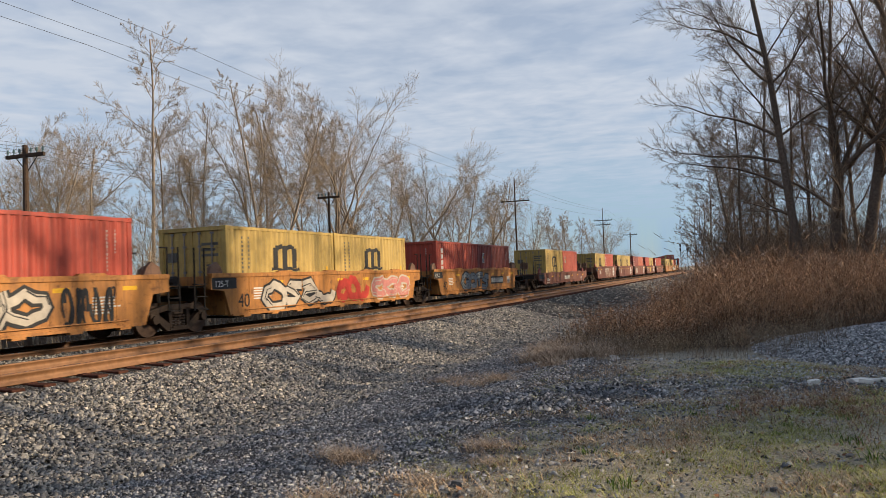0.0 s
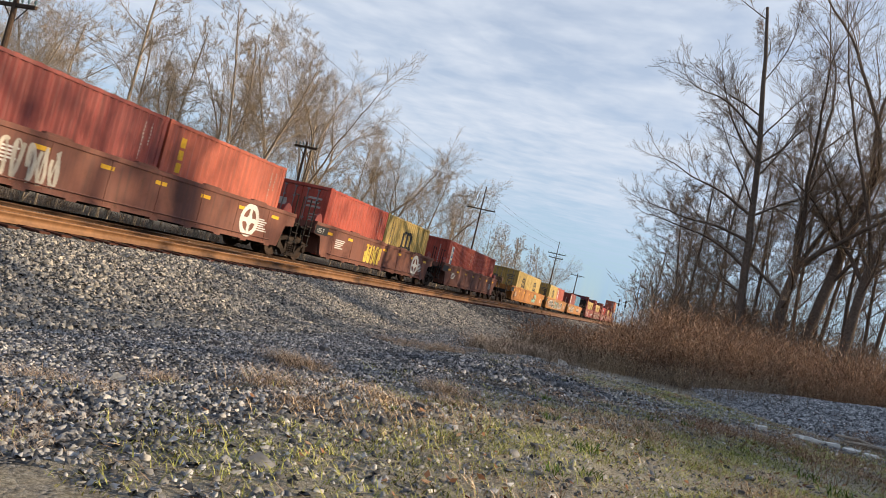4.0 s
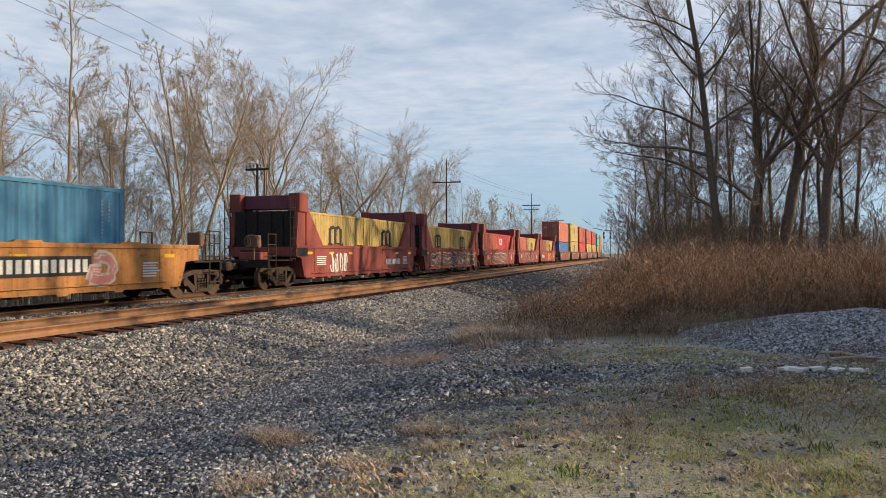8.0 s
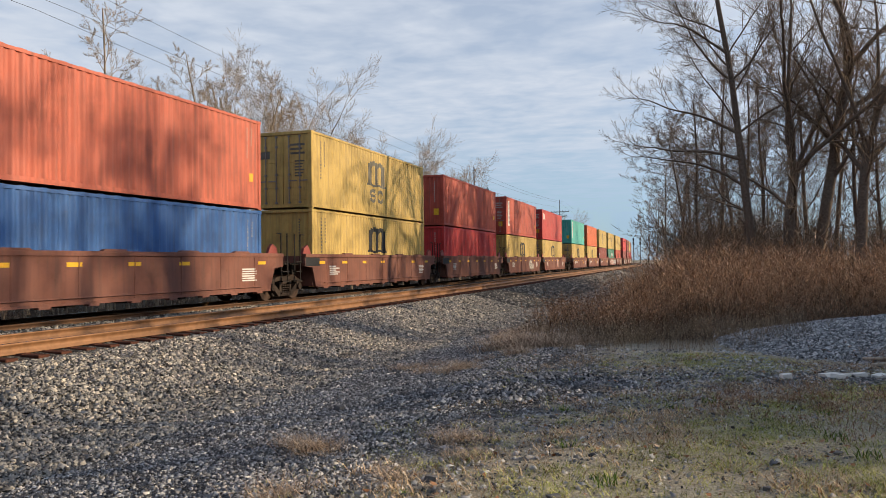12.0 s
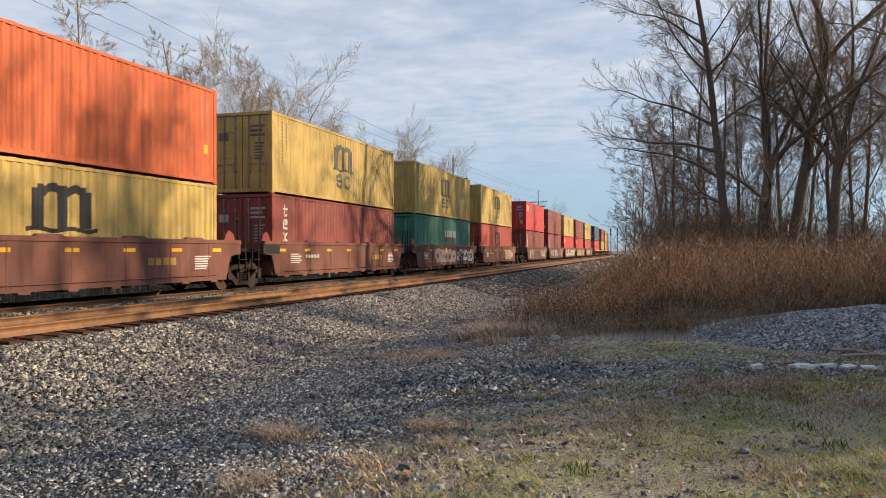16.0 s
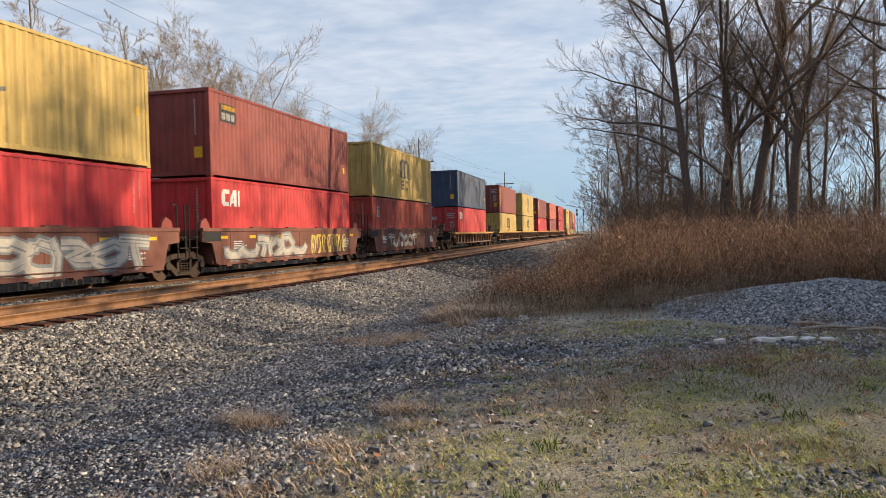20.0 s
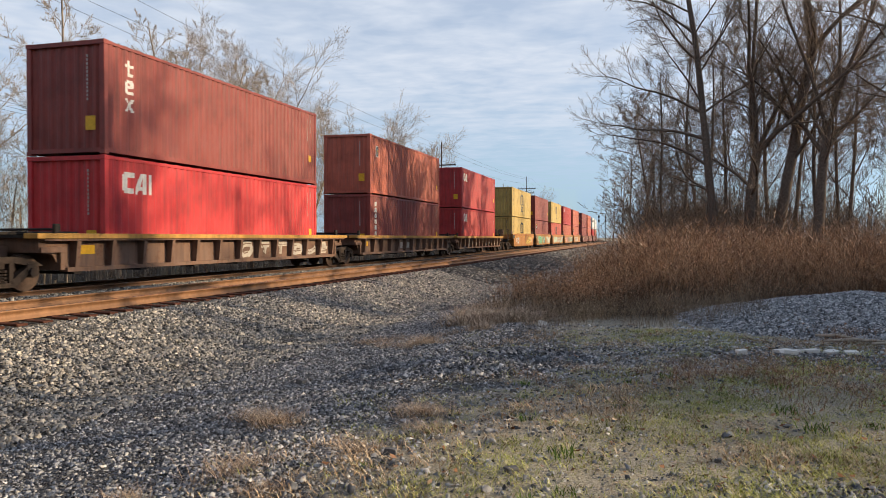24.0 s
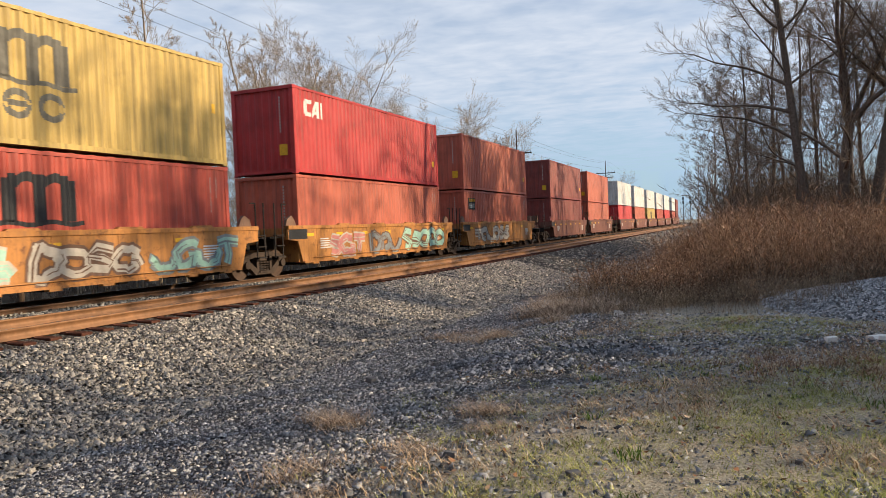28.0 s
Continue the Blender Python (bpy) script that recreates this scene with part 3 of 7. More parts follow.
def m_logo(double, ink="black"):
    size = 1.0 if double else 0.74

    def rects(hl, h):
        w, t = 0.72 * size, h - (0.48 if double else 0.50)
        b = t - 1.02 * size
        legs = (-w, -0.02, w - 0.04)
        out, dy = [], 0.045
        y = -w - 0.17 * size
        while y < w + 0.13 * size:
            m = y + dy / 2
            if any(abs(m - c) < 0.165 * size for c in legs):
                out.append((y, y + dy, b, t - 0.03 - (0.10 * size if m < -w - 0.05 or m > w else 0)))
            else:
                a0, a1 = (legs[0], legs[1]) if m < legs[1] else (legs[1], legs[2])
                f = 2 * (m - a0) / (a1 - a0) - 1
                top = t + 0.02 - 0.16 * size * (f - 0.25) ** 2
                out.append((y, y + dy, top - (0.20 + 0.12 * f * f) * size, top))
            y += dy
        for i in range(24):
            y = -1.08 * size + i * 0.09 * size
            z = b - 0.03 + 0.03 * math.sin(i * 0.55)
            out.append((y, y + 0.092 * size, z - 0.05, z + 0.05))
        zc, R, V = b - 0.50 * size, 0.34 * size, 0.31 * size
        for c, gaps in ((-0.42 * size, ((1, 1), (-1, -1))), (0.40 * size, ((1, 0),))):
            for i in range(15):
                m = -1 + (i + 0.5) / 7.5
                o, n_ = V * math.sqrt(1 - m * m), V * 0.56 * math.sqrt(max(0, 1 - (m / 0.6) ** 2))
                y = c + m * R
                for sz in (1, -1):
                    lo, hi = (n_, o) if n_ > 0.02 else (0.0, o)
                    if n_ <= 0.02 and any(m * g > 0 and (k == 0 or k == sz) for g, k in gaps):
                        lo = o * 0.45
                    if hi - lo > 0.01:
                        out.append((y - R / 15, y + R / 15, *sorted((zc + sz * lo, zc + sz * hi))))
                if len(gaps) == 2 and n_ > 0.02:
                    out.append((y - R / 15, y + R / 15, zc - 0.06 * size, zc + 0.06 * size))
        return out
    return side_mark(rects, ink, "emblem", "dark blue-grey painted emblem" if ink == "black" else "faded grey painted emblem")


def bars_up(y, z1, n, w=0.07, hgt=0.11, gap=0.055, material="mark_white", from_left=True):
    """A column of short bars for small upright writing near the end of a wall; z1 is its top below the roof."""
    def rects(hl, h):
        yy = -hl + y if from_left else hl - y
        rr = random.Random(int(n * 7 + y * 100))
        return [(yy + rr.uniform(0, 0.012), yy + w - rr.uniform(0, 0.02), h - z1 - (i + 1) * hgt - i * gap, h - z1 - i * (hgt + gap)) for i in range(n)]
    return side_mark(rects, material)


def block_mark(y, z1, blocks, material="mark_white", from_left=True):
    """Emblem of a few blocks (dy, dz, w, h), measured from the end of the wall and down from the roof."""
    def rects(hl, h):
        yy = -hl + y if from_left else hl - y
        return [(yy + dy, yy + dy + w, h - z1 - dz - hh, h - z1 - dz) for dy, dz, w, hh in blocks]
    return side_mark(rects, material, "emblem")


CLETTER = [(0, 0.07, 0.15, 0.42), (0.06, 0, 0.38, 0.14), (0.06, 0.42, 0.34, 0.14), (1.02, 0, 0.15, 0.56)]
CLETTER += [(0.46 + 0.03 * i, 0.50 - 0.07 * i, 0.13, 0.07) for i in range(8)] + [(0.80, 0, 0.13, 0.56), (0.62, 0.36, 0.2, 0.1)]
# three upright glyph-like shapes, one under another
STACK = [(0.08, 0, 0.10, 0.36), (0, 0.10, 0.28, 0.07), (0.10, 0.30, 0.16, 0.07)]
STACK += [(0, 0.50, 0.09, 0.26), (0.05, 0.45, 0.20, 0.07), (0.19, 0.49, 0.09, 0.13), (0.05, 0.58, 0.20, 0.06), (0.05, 0.71, 0.22, 0.07)]
STACK += [(0.04 * i, 0.88 + 0.05 * i, 0.09, 0.05) for i in range(6)] + [(0.20 - 0.04 * i, 0.88 + 0.05 * i, 0.09, 0.05) for i in range(6)]
STICKER = [(0, 0, 0.17, 0.26)]


def number_marks(light="mark_dim"):
    return [bars_up(0.80, 0.32, 11, 0.045, 0.060, 0.030, light, False), bars_up(0.55, 0.30, 7, 0.04, 0.055, 0.03, light, False), block_mark(0.62, 1.75, STICKER, "mark_yellow", False)]


def load(colour, h, feet, doors, kind, double, upper=False):
    mk = []
    word = {"yellow": "dull yellow", "red": "faded red", "brightred": "bright red", "maroon": "dark red", "crimson": "deep red", "salmon": "sun-faded red", "orange": "orange-red", "blue": "sky blue", "royal": "blue", "navy": "dark navy", "teal": "turquoise", "green": "dark green", "white": "off-white", "purple": "purple"}[colour]
    if colour == "yellow":
        mk.append(m_logo(double, "faded" if upper else "black"))
        mk.append(bars_up(0.75, 0.30, 12, 0.06, 0.075, 0.05, "faded"))
        mk.append(bars_up(1.05, 0.30, 8, 0.06, 0.075, 0.05, "faded"))
        mk.append(block_mark(0.55, 1.2, STICKER, "mark_yellow", False))
    elif kind == "cai":
        mk.append(block_mark(0.7, 0.38, CLETTER))
        mk += number_marks()
    elif kind == "m":
        mk.append(m_logo(double, "faded" if upper else "black"))
        mk += number_marks()
    elif kind == "tex":
        mk.append(block_mark(0.80, 0.35, [(1.15 * a_, 1.15 * b_, 1.15 * c_, 1.15 * d_) for a_, b_, c_, d_ in STACK]))
        mk += number_marks()
    elif kind == "label":
        mk.append(block_mark(0.7, 0.4, [(0, 0, 1.0, 0.62)], "black"))
        mk.append(block_mark(0.74, 0.44, [(0.06, 0.0, 0.9, 0.16)], "mark_yellow"))
        mk.append(block_mark(0.74, 0.44, [(0.06 + 0.145 * i, 0.26, 0.10, 0.24) for i in range(6)]))
        mk += number_marks()
    elif kind == "strip":
        mk.append(block_mark(0.75, 0.3, [(0, 0, 0.5, 1.9)]))
        mk.append(block_mark(0.85, 0.4, [(0, i * 0.36, 0.3, 0.22) for i in range(5)], "royal"))
        mk += number_marks()
    elif kind == "tri":
        mk.append(bars_up(0.7, 0.35, 6, 0.22, 0.22, 0.07))
        mk += number_marks()
    elif kind == "gold":
        mk.append(bars_up(0.6, 0.35, 6, 0.22, 0.26, 0.08, "mark_yellow"))
        mk += number_marks()
    elif kind == "capital":
        mk.append(block_mark(6.0, 0.75, [(i * 0.36, 0, 0.27, 0.42) for i in range(7)]))
        mk.append(block_mark(6.1, 1.28, [(0, 0, 2.2, 0.10)], "brightred"))
    elif kind == "side":
        mk.append(block_mark(0.8, 0.5, [(0, 0, 0.42, 0.55)]))
        mk.append(block_mark(0.84, 0.54, [(0, 0, 0.34, 0.47)], "navy"))
        mk.append(block_mark(0.88, 0.60, [(0.03 * i, 0.26 - 0.03 * i, 0.10, 0.05) for i in range(7)], "mark_yellow"))
        mk += number_marks()
    else:
        mk += number_marks()
    end = "with its doors towards the path" if doors else "with ribbed steel walls"
    return container(feet, h, colour, doors, "%s %d-foot steel container %s" % (word, feet, end), mk)


# ---- trucks and well cars ----
def truck_meshes():
    def frame_bm(bm):
        # cast truss: top chord, slanting members, spring seat and the two journal boxes
        prism_x(bm, -0.08, 0.08, [(-1.20, 0.58), (-1.0, 0.68), (-0.45, 0.80), (0.45, 0.80), (1.0, 0.68), (1.20, 0.58), (0.95, 0.56), (0.42, 0.66), (-0.42, 0.66), (-0.95, 0.56)])
        for q in (-1, 1):
            o = [(q * 1.02, 0.58), (q * 0.80, 0.60), (q * 0.30, 0.26), (q * 0.32, 0.12), (q * 0.44, 0.12)]
            prism_x(bm, -0.08, 0.08, o if q < 0 else o[::-1])
            o = [(q * 0.40, 0.70), (q * 0.27, 0.70), (q * 0.27, 0.20), (q * 0.36, 0.20)]
            prism_x(bm, -0.08, 0.08, o if q < 0 else o[::-1])
            cyl(bm, (-0.06, q * 0.89, 0.44), (0.15, q * 0.89, 0.44), 0.12, n=10)
            box(bm, -0.09, 0.10, q * 0.89 - 0.16, q * 0.89 + 0.16, 0.46, 0.66, 0.02)
        box(bm, -0.10, 0.10, -0.36, 0.36, 0.12, 0.20, 0.015)
        bmesh.ops.recalc_face_normals(bm, faces=bm.faces)

    def spring(bm):
        for y in (-0.16, 0.0, 0.16):
            for i in range(4):
                z = 0.24 + i * 0.075
                cyl(bm, (0.02, y, z), (0.02, y, z + 0.045), 0.072, n=6)
        box(bm, -0.08, 0.12, -0.28, 0.28, 0.18, 0.23)

    def wheel(bm):
        cyl(bm, (-0.065, 0, 0), (0.065, 0, 0), 0.42, n=24)
        cyl(bm, (-0.09, 0, 0), (-0.065, 0, 0), 0.448, n=24)
        cyl(bm, (0.065, 0, 0), (0.085, 0, 0), 0.12, n=12)

    def axle(bm):
        cyl(bm, (-0.95, 0, 0), (0.95, 0, 0), 0.08, n=8)

    def bolster(bm):
        box(bm, -1.05, 1.05, -0.2, 0.2, 0.52, 0.74, 0.03)
        cyl(bm, (0, 0, 0.74), (0, 0, 0.92), 0.25, n=12)
        for y in (-0.45, 0.45):
            box(bm, -0.85, 0.85, y - 0.05, y + 0.05, 0.36, 0.46)
    return {"sideframe": shared("sideframe", "sideframe", "truck", frame_bm), "spring": shared("spring", "spring", "truck", spring), "wheel": shared("wheel", "wheel", "wheel", wheel), "axle": shared("axle", "axle", "truck", axle), "bolster": shared("bolster", "bolster", "truck", bolster)}


TM = truck_meshes()


def truck(root, y):
    t = mesh_part("truck", TM["bolster"], root, "grimy cast steel bogie", pose(0, y, 0))
    for s in (-1, 1):
        mesh_part("sideframe", TM["sideframe"], t, m=pose(s * 1.0, 0, 0, 0, 0, 0 if s > 0 else 180))
        tagged(mesh_part("spring", TM["spring"], t, m=pose(s * 1.0, 0, 0, 0, 0, 0 if s > 0 else 180)), kind="stuff")
        for yy in (-0.89, 0.89):
            mesh_part("wheel", TM["wheel"], t, m=pose(s * 0.79, yy, 0.42, 0, 0, 0 if s > 0 else 180))
    for yy in (-0.89, 0.89):
        mesh_part("axle", TM["axle"], t, m=pose(0, yy, 0.42))


XO = 1.46  # outer face of a well car's side
# kind: half length of the top chord, of the bottom, top height, bottom height, truck place, coupler place
KIND = {
    "A": (7.05, 6.25, 1.56, 0.36, 7.8, 9.75),
    "B": (9.0, 8.15, 1.52, 0.36, 9.85, 11.2),
    "C": (7.15, 6.5, 1.60, 0.36, 7.75, 9.75),
    "D": (8.3, 7.6, 1.30, 0.42, 9.05, 10.2),
    "E": (9.2, 7.9, 1.18, 0.36, 9.2, 10.9),
}


def well_side(kind, colour):
    ht, hb, zt, zb, _, _ = KIND[kind]

    def build(bm):
        step = 0.42 if kind != "E" else 0.55
        out = [(-ht, zt), (-ht, zt - step), (-hb - 0.25, zt - step - 0.05), (-hb, zb + 0.05), (-hb + 0.1, zb), (hb - 0.1, zb), (hb, zb + 0.05), (hb + 0.25, zt - step - 0.05), (ht, zt - step), (ht, zt)]
        if kind == "D":
            # recessed plate under a deep top chord, held by tapered ribs
            prism_x(bm, XO - 0.30, XO - 0.22, out)
            box(bm, XO - 0.30, XO - 0.06, -hb + 0.05, hb - 0.05, zb, zb + 0.10)
            box(bm, XO - 0.32, XO + 0.02, -ht, ht, zt - 0.15, zt - 0.10)
            n = 13
            for i in range(n):
                y = -hb + 0.35 + i * (2 * hb - 0.7) / (n - 1)
                lo = [bm.verts.new((x_, y + q_, zb + 0.04)) for x_, q_ in ((XO - 0.25, -0.06), (XO - 0.07, -0.06), (XO - 0.07, 0.06), (XO - 0.25, 0.06))]
                hi = [bm.verts.new((x_, y + q_, zt - 0.13)) for x_, q_ in ((XO - 0.25, -0.06), (XO + 0.01, -0.06), (XO + 0.01, 0.06), (XO - 0.25, 0.06))]
                for a_ in range(4):
                    bm.faces.new((lo[a_], lo[(a_ + 1) % 4], hi[(a_ + 1) % 4], hi[a_]))
            return
        prism_x(bm, XO - 0.10, XO - 0.02, out)
        box(bm, XO - 0.16, XO + 0.015, -ht, ht, zt - 0.10, zt + 0.02, 0.008)
        box(bm, XO - 0.14, XO + 0.015, -hb + 0.05, hb - 0.05, zb, zb + 0.06)
        # weld seams and stiffeners of the side plate
        for i in range(7):
            y = -hb + 0.9 + i * (2 * hb - 1.8) / 6
            box(bm, XO - 0.03, XO - 0.010, y - 0.02, y + 0.02, zb + 0.06, zt - 0.1)
        for i in range(9):
            y = -hb + 0.7 + i * (2 * hb - 1.4) / 8
            box(bm, XO - 0.12, XO + 0.03, y - 0.16, y + 0.16, zb - 0.05, zb)
        # low rail pipe along the foot and lift lugs on the chord
        cyl(bm, (XO + 0.03, -hb + 0.6, zb + 0.16), (XO + 0.03, hb - 0.6, zb + 0.16), 0.018, n=5)
        for y in (-hb * 0.55, -hb * 0.1, hb * 0.35, hb * 0.75):
            prism_x(bm, XO - 0.15, XO - 0.03, [(y - 0.45, zt), (y + 0.45, zt), (y + 0.34, zt + 0.07), (y - 0.34, zt + 0.07)][::-1])
    return shared(("side", kind, colour), "side_sill", colour, build)


def well_inside(bm, kind):
    ht, hb, zt, zb, _, _ = KIND[kind]
    n = 7
    for i in range(n):
        y = -hb + 0.4 + i * (2 * hb - 0.8) / (n - 1)
        box(bm, -XO + 0.1, XO - 0.1, y - 0.12, y + 0.12, zb - 0.06, zb + 0.01)


def end_frame(bm, kind, s):
    """The raised end over a truck: sloping floor, cross beam and top plate; s = -1 or 1."""
    ht, hb, zt, zb, ty, cy = KIND[kind]
    y0, y1 = sorted((s * (hb - 0.05), s * ht))
    box(bm, -XO + 0.1, XO - 0.1, y0, y1, zt - 0.42, zt - 0.30)
    box(bm, -XO + 0.12, XO - 0.12, *sorted((s * (hb - 0.02), s * (hb + 0.10))), zb + 0.05, zt - 0.30)
    box(bm, -0.45, 0.45, *sorted((s * ht, s * (ty + 0.3))), zt - 0.55, zt - 0.25, 0.03)
    box(bm, -XO + 0.15, XO - 0.15, *sorted((s * (ht - 0.16), s * (ht + 0.02))), zt - 0.35, zt - 0.05)


def coupler_end(root, kind, s, colour):
    ht, hb, zt, zb, ty, cy = KIND[kind]
    bm = bmesh.new()
    ye = cy - 0.75
    box(bm, -0.42, 0.42, *sorted((s * ht, s * ye)), 0.72, 1.06, 0.02)
    box(bm, -1.30, 1.30, *sorted((s * (ye - 0.12), s * ye)), 0.78, 1.02, 0.015)
    box(bm, -1.30, -0.5, *sorted((s * ht, s * ye)), 1.02, 1.07)
    box(bm, 0.5, 1.30, *sorted((s * ht, s * ye)), 1.02, 1.07)
    pl = part("end_platform", bm, "grime", root, "dark steel end platform")
    bm = bmesh.new()
    box(bm, -0.11, 0.11, *sorted((s * ye, s * (cy - 0.12))), 0.74, 0.96, 0.02)
    box(bm, -0.2, 0.2, *sorted((s * (cy - 0.25), s * (cy + 0.1))), 0.68, 1.02, 0.05)
    part("coupler", bm, "truck", root, "rusty knuckle coupler")
    for sx in (-1, 1):
        bm = bmesh.new()
        for yy in (ye - 0.06, ye - 0.62):
            cyl(bm, (sx * 1.26, s * yy, 0.35), (sx * 1.26, s * yy, 2.0), 0.022, n=6)
        for z in (0.42, 0.75, 1.2, 1.6, 1.98):
            cyl(bm, (sx * 1.26, s * (ye - 0.06), z), (sx * 1.26, s * (ye - 0.62), z), 0.018, n=5)
        part("ladder", bm, "truck", root, "steel grab irons")
    bm = bmesh.new()
    cyl(bm, (0.55, s * (ye - 0.3), 1.05), (0.55, s * (ye - 0.3), 1.65), 0.05, n=8)
    box(bm, 0.3, 0.8, *sorted((s * (ye - 0.22), s * (ye - 0.42))), 1.5, 1.95, 0.03)
    n = 14
    for i in range(n):
        a0, a1 = 2 * math.pi * i / n, 2 * math.pi * (i + 1) / n
        cyl(bm, (0.55 + 0.26 * math.cos(a0), s * (ye - 0.12), 1.72 + 0.26 * math.sin(a0)), (0.55 + 0.26 * math.cos(a1), s * (ye - 0.12), 1.72 + 0.26 * math.sin(a1)), 0.018, n=4)
    for a0 in (0, 2.09, 4.19):
        cyl(bm, (0.55, s * (ye - 0.12), 1.72), (0.55 + 0.26 * math.cos(a0), s * (ye - 0.12), 1.72 + 0.26 * math.sin(a0)), 0.014, n=4)
    part("hand_brake", bm, "well_rust", root, "rusty hand brake wheel and box")
    bm = bmesh.new()
    cyl(bm, (-0.9, s * (ht - 0.1), 1.28), (-0.1, s * (ht - 0.1), 1.28), 0.2, n=12)
    part("air_tank", bm, "grime", root)
    return pl


def guide(root, s, kind, colour):
    """Container guides: a pair of curved steel horns at the end of the well."""
    ht, hb, zt, zb, ty, cy = KIND[kind]
    for sx in (-1, 1):
        bm = bmesh.new()
        prism_x(bm, sx * 1.25 - 0.05, sx * 1.25 + 0.05, [(s * (hb + 0.10), zt), (s * (hb + 0.70), zt), (s * (hb + 0.62), zt + 0.22), (s * (hb + 0.36), zt + 0.34), (s * (hb + 0.2), zt + 0.2)])
        bmesh.ops.recalc_face_normals(bm, faces=bm.faces)
        part("container_guide", bm, "maroon" if colour != "well_orange" else "well_rust", root)


def bulkhead(root, s, colour):
    """Tall steel bulkhead with sloping side gussets and a box head."""
    y0 = s * 6.30
    for sx in (-1, 1):
        bm = bmesh.new()
        prism_x(bm, sx * 1.33 - 0.09, sx * 1.33 + 0.09, [(s * 4.75, 1.60), (s * 6.05, 2.95), (s * 6.95, 3.0), (s * 7.1, 1.60)])
        box(bm, *sorted((sx * 1.22, sx * 1.46)), *sorted((s * 6.2, s * 6.35)), 1.55, 3.05)
        bmesh.ops.recalc_face_normals(bm, faces=bm.faces)
        part("gusset", bm, colour, root)
        bm = bmesh.new()
        box(bm, *sorted((sx * 1.02, sx * 1.50)), *sorted((s * 6.28, s * 6.98)), 2.86, 3.58, 0.03)
        part("head_box", bm, "well_red", root, "red steel bulkhead box")
        bm = bmesh.new()
        for yy in (7.12, 7.50):
            cyl(bm, (sx * 1.38, s * yy, 1.0), (sx * 1.38, s * yy, 3.3), 0.022, n=6)
        for i in range(6):
            cyl(bm, (sx * 1.38, s * 7.12, 1.1 + i * 0.38), (sx * 1.38, s * 7.50, 1.1 + i * 0.38), 0.016, n=5)
        part("ladder", bm, "grime", root)
    bm = bmesh.new()
    box(bm, -1.0, 1.0, *sorted((s * 6.25, s * 6.75)), 2.98, 3.52, 0.03)
    for x in (-0.9, 0.9):
        box(bm, x - 0.1, x + 0.1, *sorted((s * 6.4, s * 6.6)), 1.5, 3.0)
    part("top_beam", bm, "purple", root, "dark red bulkhead beam")
    # added dark plate; the end face's shade is in its colour
    bm = bmesh.new()
    box(bm, -1.22, 1.22, *sorted((s * 6.98, s * 7.02)), 1.1, 2.9)
    for x in (-0.8, -0.3, 0.3, 0.8):
        box(bm, x - 0.04, x + 0.04, *sorted((s * 7.02, s * 7.10)), 1.1, 2.9)
    part("end_plate", bm, "grime", root, "end plate coloured near black for shade")


def side_paint(parent, rects, material, name="marking", x=None, label=""):
    bm = bmesh.new()
    xx = XO - 0.02 if x is None else x
    for y0, y1, z0, z1 in rects:
        box(bm, xx - 0.005, xx + 0.004, y0, y1, z0, z1)
    return tagged(part(name, bm, material, parent, label), kind="stuff" if name in ("marking", "reflector") else "")


def ribbon(bm, x, pts, w):
    """A painted stroke through points (y, z)."""
    n = len(pts)
    a, b = [], []
    for i in range(n):
        d = Vector(pts[min(i + 1, n - 1)]) - Vector(pts[max(i - 1, 0)])
        d = d.normalized() if d.length > 1e-6 else Vector((1, 0))
        y, z = pts[i]
        a.append(bm.verts.new((x, y - d[1] * w, z + d[0] * w)))
        b.append(bm.verts.new((x, y + d[1] * w, z - d[0] * w)))
    for i in range(n - 1):
        bm.faces.new((a[i], b[i], b[i + 1], a[i + 1]))


